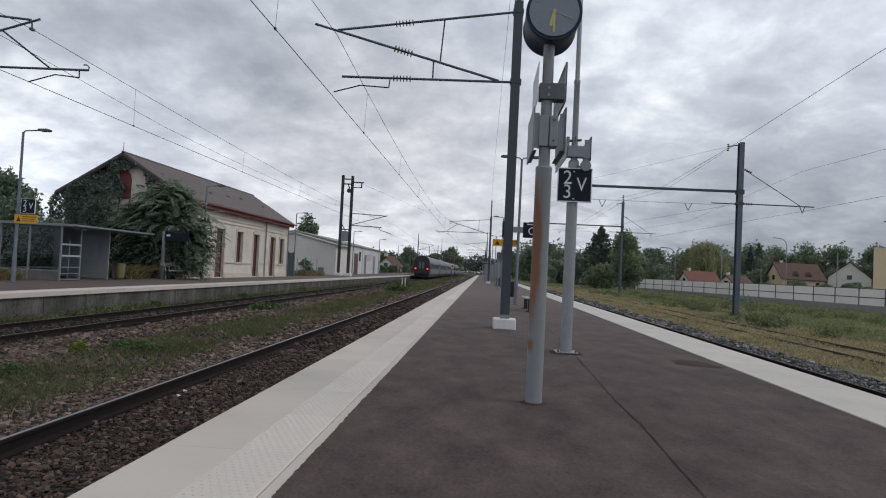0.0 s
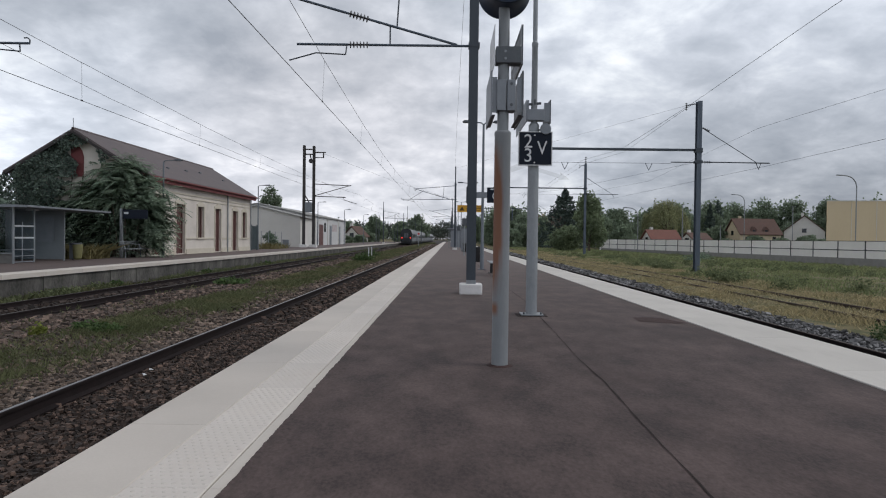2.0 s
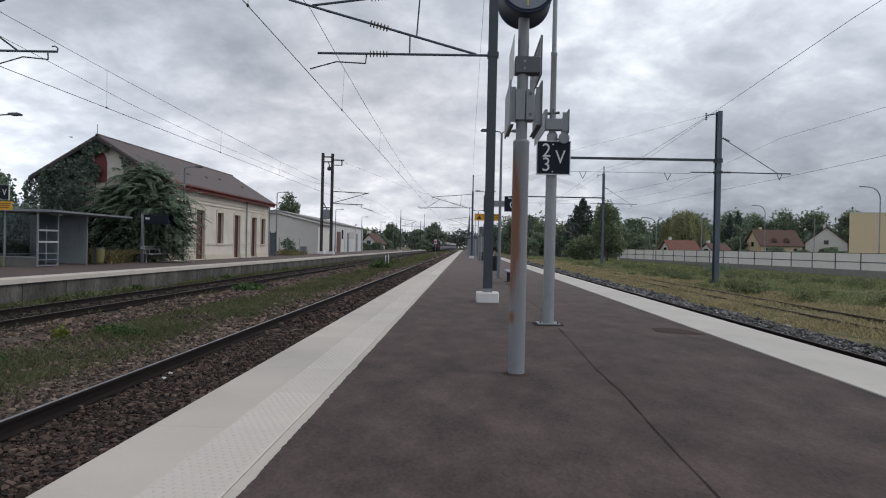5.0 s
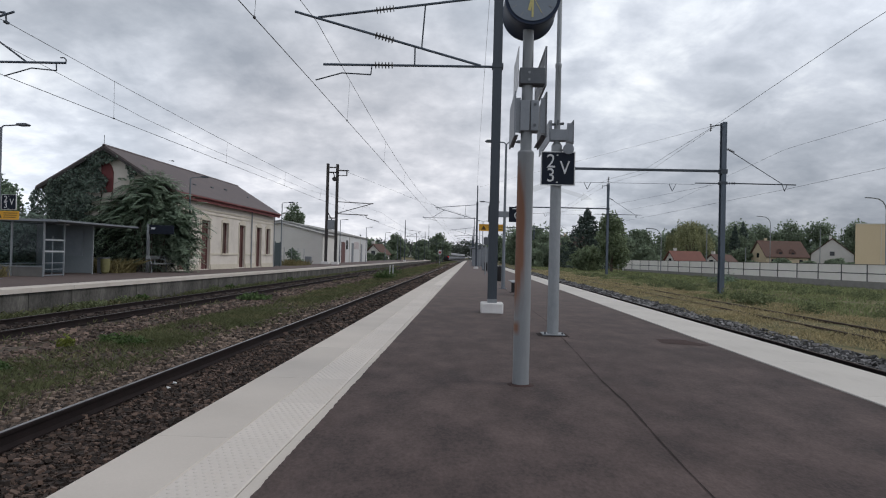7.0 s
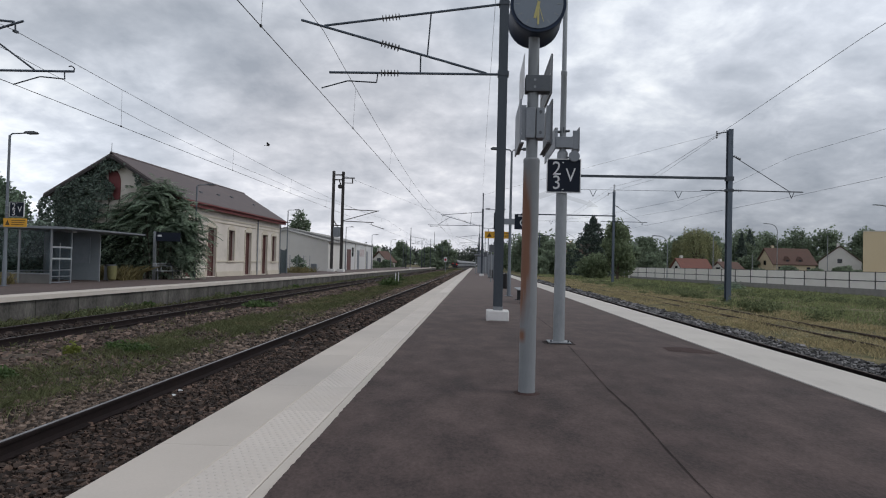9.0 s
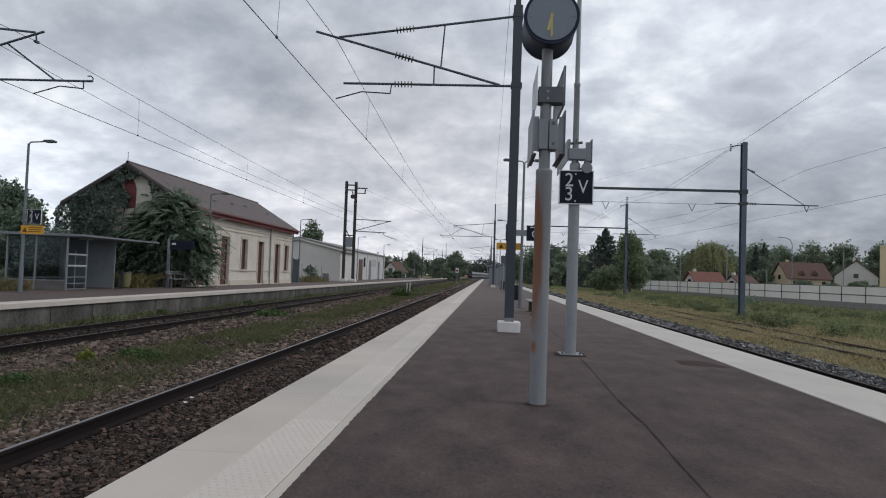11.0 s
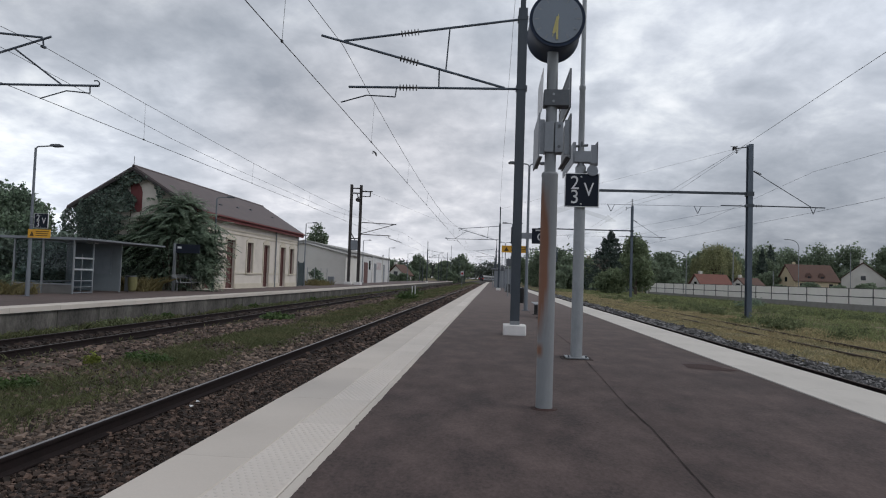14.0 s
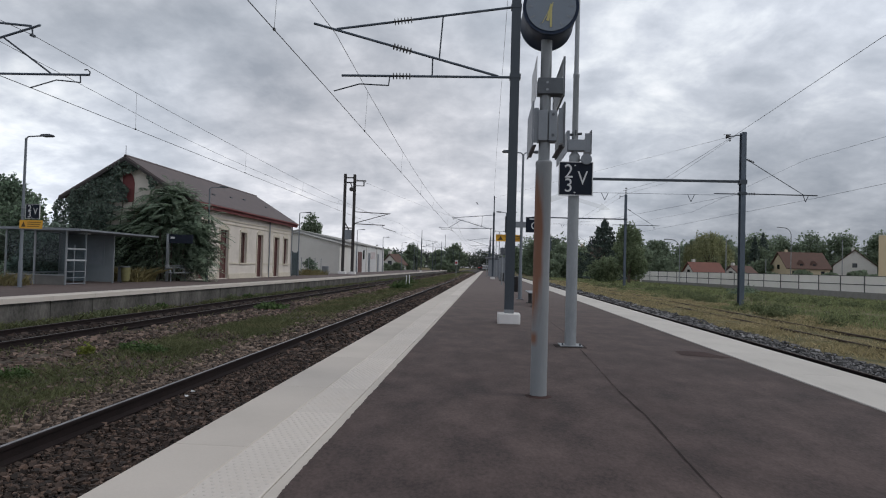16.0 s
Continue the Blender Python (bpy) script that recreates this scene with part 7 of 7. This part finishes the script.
def grasses():
    rng = np.random.default_rng(11)
    xy = spread(-7.25, -5.35, 3.5, 60, 110000, rng, 0.9, 1.9, 0.49)
    h = 0.10 + 0.004 * np.maximum(xy[:, 1] - 8, 0).clip(0, 20)
    blades("verge_grass", xy, h, 0.0022 + 0.0003 * xy[:, 1], -0.70, GRASS, 12, "patchy half-dry grass between the tracks")
    xy = spread(-8.4, -5.0, 55, 260, 24000, rng, 0.25, 1.4, 0.40)
    blades("verge_grass", xy, 0.22, 0.010 + 0.0006 * xy[:, 1], -0.70, GRASS, 23, "patchy half-dry grass between the tracks")
    xy = spread(-5.6, -4.9, 3.5, 40, 6000, rng, 1.6, 1.6, 0.52)
    blades("verge_grass", xy, 0.12, 0.003 + 0.0003 * xy[:, 1], -0.67, GRASS, 13, "patchy half-dry grass between the tracks")
    xy = spread(-9.5, -7.8, 6, 70, 5000, rng, 1.1, 1.7, 0.66)
    blades("verge_grass", xy, 0.09, 0.005 + 0.0004 * xy[:, 1], -0.72, GRASS, 14, "sparse grass in the far ballast")
    xy = spread(-12.35, -11.65, 8, 110, 16000, rng, 0.7, 1.5, 0.48)
    blades("wall_grass", xy, 0.20, 0.006 + 0.0004 * xy[:, 1], -0.78, GRASS, 15, "grass along the foot of the far platform")
    xy = spread(7.9, 14.5, 8, 110, 96000, rng, 0.5, 1.7, 0.42)
    h = 0.13 + 0.10 * np.array([noise.noise((a * 0.4, b * 0.4, 1.3)) for a, b in xy])
    blades("yard_blades", xy, np.maximum(h, 0.05), 0.006 + 0.0004 * xy[:, 1], yard_z(xy[:, 0], xy[:, 1]) - 0.02, GRASS_TAN, 16, "dry tan grass beside the ballast")
    xy = spread(11.8, 34, 10, 150, 150000, rng, 0.32, 1.7, 0.45)
    h = 0.17 + 0.26 * np.array([noise.noise((a * 0.22, b * 0.22, 6.3)) for a, b in xy])
    h = h * np.clip((xy[:, 0] - 11.0) / 3.0, 0.35, 1.0)
    blades("yard_blades", xy, np.maximum(h, 0.06), 0.006 + 0.0004 * xy[:, 1], yard_z(xy[:, 0], xy[:, 1]) - 0.02, GRASS_GREEN, 19, "tall green grass over the sidings", lean=0.5)
    xy = spread(24, 52, 40, 150, 30000, rng, 0.3, 1.4, 0.38)
    blades("yard_blades", xy, 0.30, 0.02 + 0.0006 * xy[:, 1], yard_z(xy[:, 0], xy[:, 1]) - 0.02, GRASS_GREEN, 17, "long half-dry grass before the fence")
    for cx, cy, w, d, n, hh in ((-18.6, 23.2, 1.4, 0.8, 700, 0.45), (-17.3, 31.0, 0.8, 0.9, 900, 0.6), (-17.0, 62.0, 1.2, 3.0, 700, 0.5)):
        xy = np.stack([cx + w * (rng.random(n) - 0.5) * 2, cy + d * (rng.random(n) - 0.5) * 2], 1)
        blades("tall_dry_grass", xy, hh, 0.008 + 0.0003 * xy[:, 1], 0.0, DRY_GRASS, 18, "tall dry grass on the far platform's edge")


DRY_GRASS = surface("tall_dry_grass", (0.24, 0.20, 0.095), (0.15, 0.135, 0.06), 2, 8, 0.85, bump=0, per_island=0.3, through_light=0.3)
BALLAST_PALE = surface("dusty_ballast_stone", (0.150, 0.110, 0.085), (0.046, 0.034, 0.028), 9, 60, 0.92, bump=0.4, per_island=0.7, few_light=1.6)
BALLAST_FAR = surface("brown_ballast_stone", (0.125, 0.088, 0.070), (0.052, 0.037, 0.031), 9, 60, 0.92, bump=0.4, per_island=0.65, few_light=1.6)


def yard_weeds():
    """Tall dusty weeds in loose patches over the sidings."""
    rng = np.random.default_rng(91)
    bl, n = [], 0
    while n < 190:
        x, y = 12.2 + 22 * rng.random(), 13 + 85 * rng.random() ** 1.4
        if noise.noise((x * 0.16, y * 0.11, 4.4)) + 0.25 * rng.normal() < 0.08:
            continue
        r, h = 0.25 + 0.45 * rng.random(), 0.25 + 0.40 * rng.random()
        bl.append((x, y, float(yard_z(np.array(x), y)) + h * 0.4, r, r, h * 0.6))
        n += 1
    v, f = leaf_quads(blob_points(bl, 26000, rng, 0.7), 0.11, rng)
    raw("yard_weeds", v.tolist(), f.tolist(), WEED_DUSTY, "dusty grey-green weeds in patches over the sidings", "weeds")


WEED_DUSTY = surface("dusty_weeds", (0.20, 0.225, 0.125), (0.12, 0.145, 0.075), 0.6, 12, 0.85, bump=0, per_island=0.4, through_light=0.35, gloss=0.15)


def wall_weeds():
    """Low weeds crowding the foot of the far platform."""
    rng = np.random.default_rng(29)
    bl = []
    for k in range(120):
        y = 9 + 75 * rng.random() ** 1.3
        if noise.noise((y * 0.22, 1.7, 0.4)) < -0.12:
            continue
        r, h = 0.12 + 0.22 * rng.random(), 0.10 + 0.24 * rng.random()
        bl.append((FAR_EDGE + 0.25 + 0.25 * rng.random(), y, -0.76 + h * 0.4, r, r * 1.6, h * 0.6))
    v, f = leaf_quads(blob_points(bl, 9000, rng, 0.7), 0.085, rng)
    raw("wall_weeds", v.tolist(), f.tolist(), WEED_DUSTY, "dusty weeds along the foot of the far platform", "weeds")


def greenery():
    wall_weeds()
    yard_weeds()
    for x, y, r, h, n, mat, lab in ((-7.4, 11.8, 0.16, 0.26, 260, WEED_BRIGHT, "bright yellow-green weed in the ballast"), (-6.93, 12.6, 0.3, 0.22, 420, WEED, "low dark green weed"),
                                    (-6.35, 12.2, 0.32, 0.22, 420, WEED, "low dark green weed"), (-6.9, 9.2, 0.3, 0.22, 380, WEED, "low dark green weed"), (-8.26, 25.0, 0.6, 0.3, 420, WEED, "low dark green weed"),
                                    (-7.6, 8.6, 0.35, 0.3, 420, WEED, "low dark green weed"), (-6.5, 50.0, 0.8, 0.75, 500, WEED, "bushy green weed between the tracks"), (-7.4, 62.0, 0.9, 0.8, 500, WEED, "bushy green weed between the tracks"),
                                    (-12.2, 24.0, 0.22, 0.2, 90, WEED, "weed at the foot of the far platform"), (-12.2, 33.0, 0.25, 0.2, 90, WEED, "weed at the foot of the far platform"),
                                    (-12.2, 44.0, 0.4, 0.25, 110, WEED, "weed at the foot of the far platform"), (8.3, 12.4, 0.35, 0.45, 420, WEED, "dusty green weed beside the ballast"),
                                    (23.0, 62.0, 1.0, 0.9, 420, LEAF, "dark bush in the yard"), (27.0, 70.0, 1.2, 1.0, 420, LEAF, "dark bush in the yard"), (32.0, 84.0, 1.2, 1.1, 420, LEAF, "dark bush in the yard")):
        weed_clump(x, y, -0.70 if x < 20 else float(yard_z(np.array(x), 0)), r, h, n, mat, int(abs(x * 31 + y * 7)), lab, 0.07 if y < 20 else 0.16)
    gable_ivy()
    frond_tree(-16.8, 33.9, 4.9, "young tree of heaven with long feathery leaves before the gable")
    tree(-27.6, 36.0, -0.6, 5.9, 2.3, 2.2, 8000, 0.26, LEAF, 3, "dense dark green tree behind the shelter", 0.05)
    tree(-23.9, 33.0, -0.6, 4.5, 2.3, 1.8, 7000, 0.22, LEAF, 4, "dense dark green shrub behind the shelter", 0.02)
    tree(-20.6, 29.6, -0.6, 3.2, 1.9, 1.5, 5500, 0.20, LEAF_DARK, 5, "dark shrub against the shelter's back", 0.02)
    tree(-20.8, 25.6, -0.6, 3.1, 1.6, 1.6, 5500, 0.20, LEAF_DARK, 6, "dark shrub against the shelter's back", 0.02)
    tree(-31.0, 40.0, -0.6, 6.4, 3.0, 2.6, 7000, 0.30, LEAF, 7, "dense dark green tree behind the shelter", 0.05)
    tree(-17.4, 64.0, -0.3, 1.9, 1.1, 1.1, 900, 0.2, LEAF, 21, "small bush before the warehouse", 0.02)
    tree(-35.5, 130, -0.8, 11.6, 3.0, 3.0, 2600, 0.55, LEAF_HAZE, 8, "airy tree behind the warehouse", 0.25)
    fir(26.3, 150, -1.5, 13.8, 7.6, 9000, 9)
    tree(23.8, 112, -1.2, 10.6, 3.6, 2.8, 9500, 0.42, LEAF_MID, 10, "tall bushy green tree by the yard", 0.04)
    tree(19.6, 116, -1.0, 4.8, 3.0, 2.4, 3600, 0.42, LEAF_MID, 11, "green bush by the yard", 0.02)
    tree(21.8, 118, -1.2, 4.9, 2.6, 2.4, 3200, 0.42, LEAF_MID, 12, "green bush by the yard", 0.02)
    willow(61.0, 186, -1.8, 14.4, 6.0, 13, "pale yellow-green willow beyond the fence")
    for i, (x, y, h, r) in enumerate(((81.0, 205, 14.5, 3.2), (87.5, 215, 16.2, 4.0), (71.0, 210, 13.5, 3.6))):
        fir(x, y, -1.8, h, r, 3200, 30 + i)
    fir(37.5, 190, -1.8, 11.0, 2.4, 2200, 40)
    k = 50
    for x, y, h, r in ((33, 178, 9.5, 5.0), (42, 184, 10.6, 5.5), (50, 200, 13.0, 6.0), (45, 172, 7.0, 4.0), (72, 200, 12.5, 6.0), (79, 230, 17.5, 7.0), (90, 226, 18.5, 7.5), (85, 214, 14.0, 6.0),
                       (100, 232, 18.5, 8.0), (109, 228, 18.0, 8.0), (118, 226, 18.5, 7.5), (127, 222, 18.0, 7.5), (111, 186, 8.5, 4.6), (113, 178, 7.5, 4.0), (97, 172, 4.0, 3.0), (66, 215, 14.0, 6), (57, 222, 13.5, 6.0),
                       (112, 210, 13.0, 6.0), (93, 204, 10.5, 5.0), (76, 186, 8.0, 4.5), (137, 220, 16, 7), (27, 185, 10.0, 5.0), (20, 180, 10.5, 5.0), (13.5, 190, 11.0, 5.0), (21, 215, 14.0, 6.0), (9.5, 235, 10.5, 5.0), (14, 150, 5.5, 3.6), (17.5, 160, 7.5, 3.6), (36, 210, 13, 6),
                       (79, 171, 4.6, 3.2), (86, 171, 4.2, 3.4), (93, 173, 4.6, 3.4), (100, 184, 5.0, 3.4), (67, 160, 3.8, 3.0), (58, 153, 3.4, 1.6),
                       (-23.0, 204, 8.8, 3.4), (-24, 182, 5.0, 4.0), (-21.8, 160, 2.6, 2.0), (-24.6, 158, 2.4, 1.8), (-29, 190, 6.6, 5.0), (-23.5, 186, 3.6, 3.0), (-12.5, 255, 11.5, 5.5), (-20, 270, 9.0, 6.0), (-27, 240, 8.0, 6.0), (-36, 220, 8.5, 6), (-13.5, 214, 4.0, 3.0)):
        tree(x, y, -1.8 if x > 12 else -0.9, h * 0.93, r, r * 0.8, 3700, 0.86, LEAF_HAZE, k, "dark leafy tree in the distance", 0.02, blobs=24)
        k += 1
    # the wood that closes the view along the line
    rng = np.random.default_rng(77)
    bl = []
    for i in range(150):
        x = -160 + 2.4 * i
        h = 19 + 5 * noise.noise((i * 0.35, 2.2, 0.4)) + 3 * noise.noise((i * 1.1, 7.2, 0.4))
        y = 790 + 20 * math.sin(i * 1.7)
        bl.append((x, y, h * 0.45, 5.5, 5.0, h * 0.55))
    v, f = leaf_quads(blob_points(bl, 28000, rng), 2.4, rng)
    raw("far_wood", v.tolist(), f.tolist(), LEAF_WOOD, "dark far wood closing the view", "wood")
    bl = []
    for i in range(60):
        x = 14 + 2.6 * i
        h = 12.5 + 0.03 * x + 3.0 * noise.noise((i * 0.31, 5.1, 0.4)) + 2.0 * noise.noise((i * 0.9, 3.2, 0.4))
        bl.append((x, 246 - 0.12 * x + 5 * math.sin(i * 2.1), h * 0.4 - 1.6, 3.8, 3.0, h * 0.6))
    v, f = leaf_quads(blob_points(bl, 40000, rng), 1.1, rng)
    raw("far_wood", v.tolist(), f.tolist(), LEAF_HAZE, "dark leafy wood beyond the houses", "wood")


WEED_BRIGHT = surface("bright_weed", (0.20, 0.22, 0.035), (0.13, 0.16, 0.03), 3, 20, 0.7, bump=0, per_island=0.3, through_light=0.3)
loose_stones()
further_stones()
grasses()
greenery()
BIRD_ROWS = [
    [(0, -75, 60, 20, -70), (7, -20.95, 45, 7.39, -80), (8.5, -16.78, 42.8, 8.48, -83), (9, -13.7, 42, 8.57, -85), (9.5, -10.0, 41, 8.1, -88), (11.8, 10.7, 38.9, 8.38, -90),
     (12.1, 12.28, 38.9, 8.64, -88), (12.5, 13.6, 39.0, 9.30, -80), (12.7, 13.75, 39.0, 9.27, -75), (16, 13.75, 39.0, 9.27, -75)],
    [(0, -110, -190, 12, -40), (10, -52, -20, 12.5, -36), (13, -23.1, 45, 13.46, -30), (13.5, -19.5, 58, 14.8, -25), (14, -13.5, 72, 14.8, -22), (14.5, -9.6, 90, 14.9, -15), (16, -2.5, 150, 15.85, -8)],
]


# ---- what moves ----
def motions():
    times = (0, 2, 4, 6, 8, 10, 12, 14, 16)
    walk(train, [(t, pose(TRACK_B, 112.0 + 24.0 * t, RAILB_Z)) for t in times])
    for c, ahead in coaches:
        rows = []
        for t in times:
            x, y, a = along_line(TRACK_B, 112.0 + 24.0 * t + ahead)
            rows.append((t, pose(x - TRACK_B, y - 112.0 - 24.0 * t, 0, 0, 0, -math.degrees(a))))
        walk(c, rows)
    for sweep, at, sense in SWEEPS:
        walk(sweep, [(t, pose(*at, 0, sense * (110 + 6 * t), 0)) for t in times])
    fly_birds()


motions()
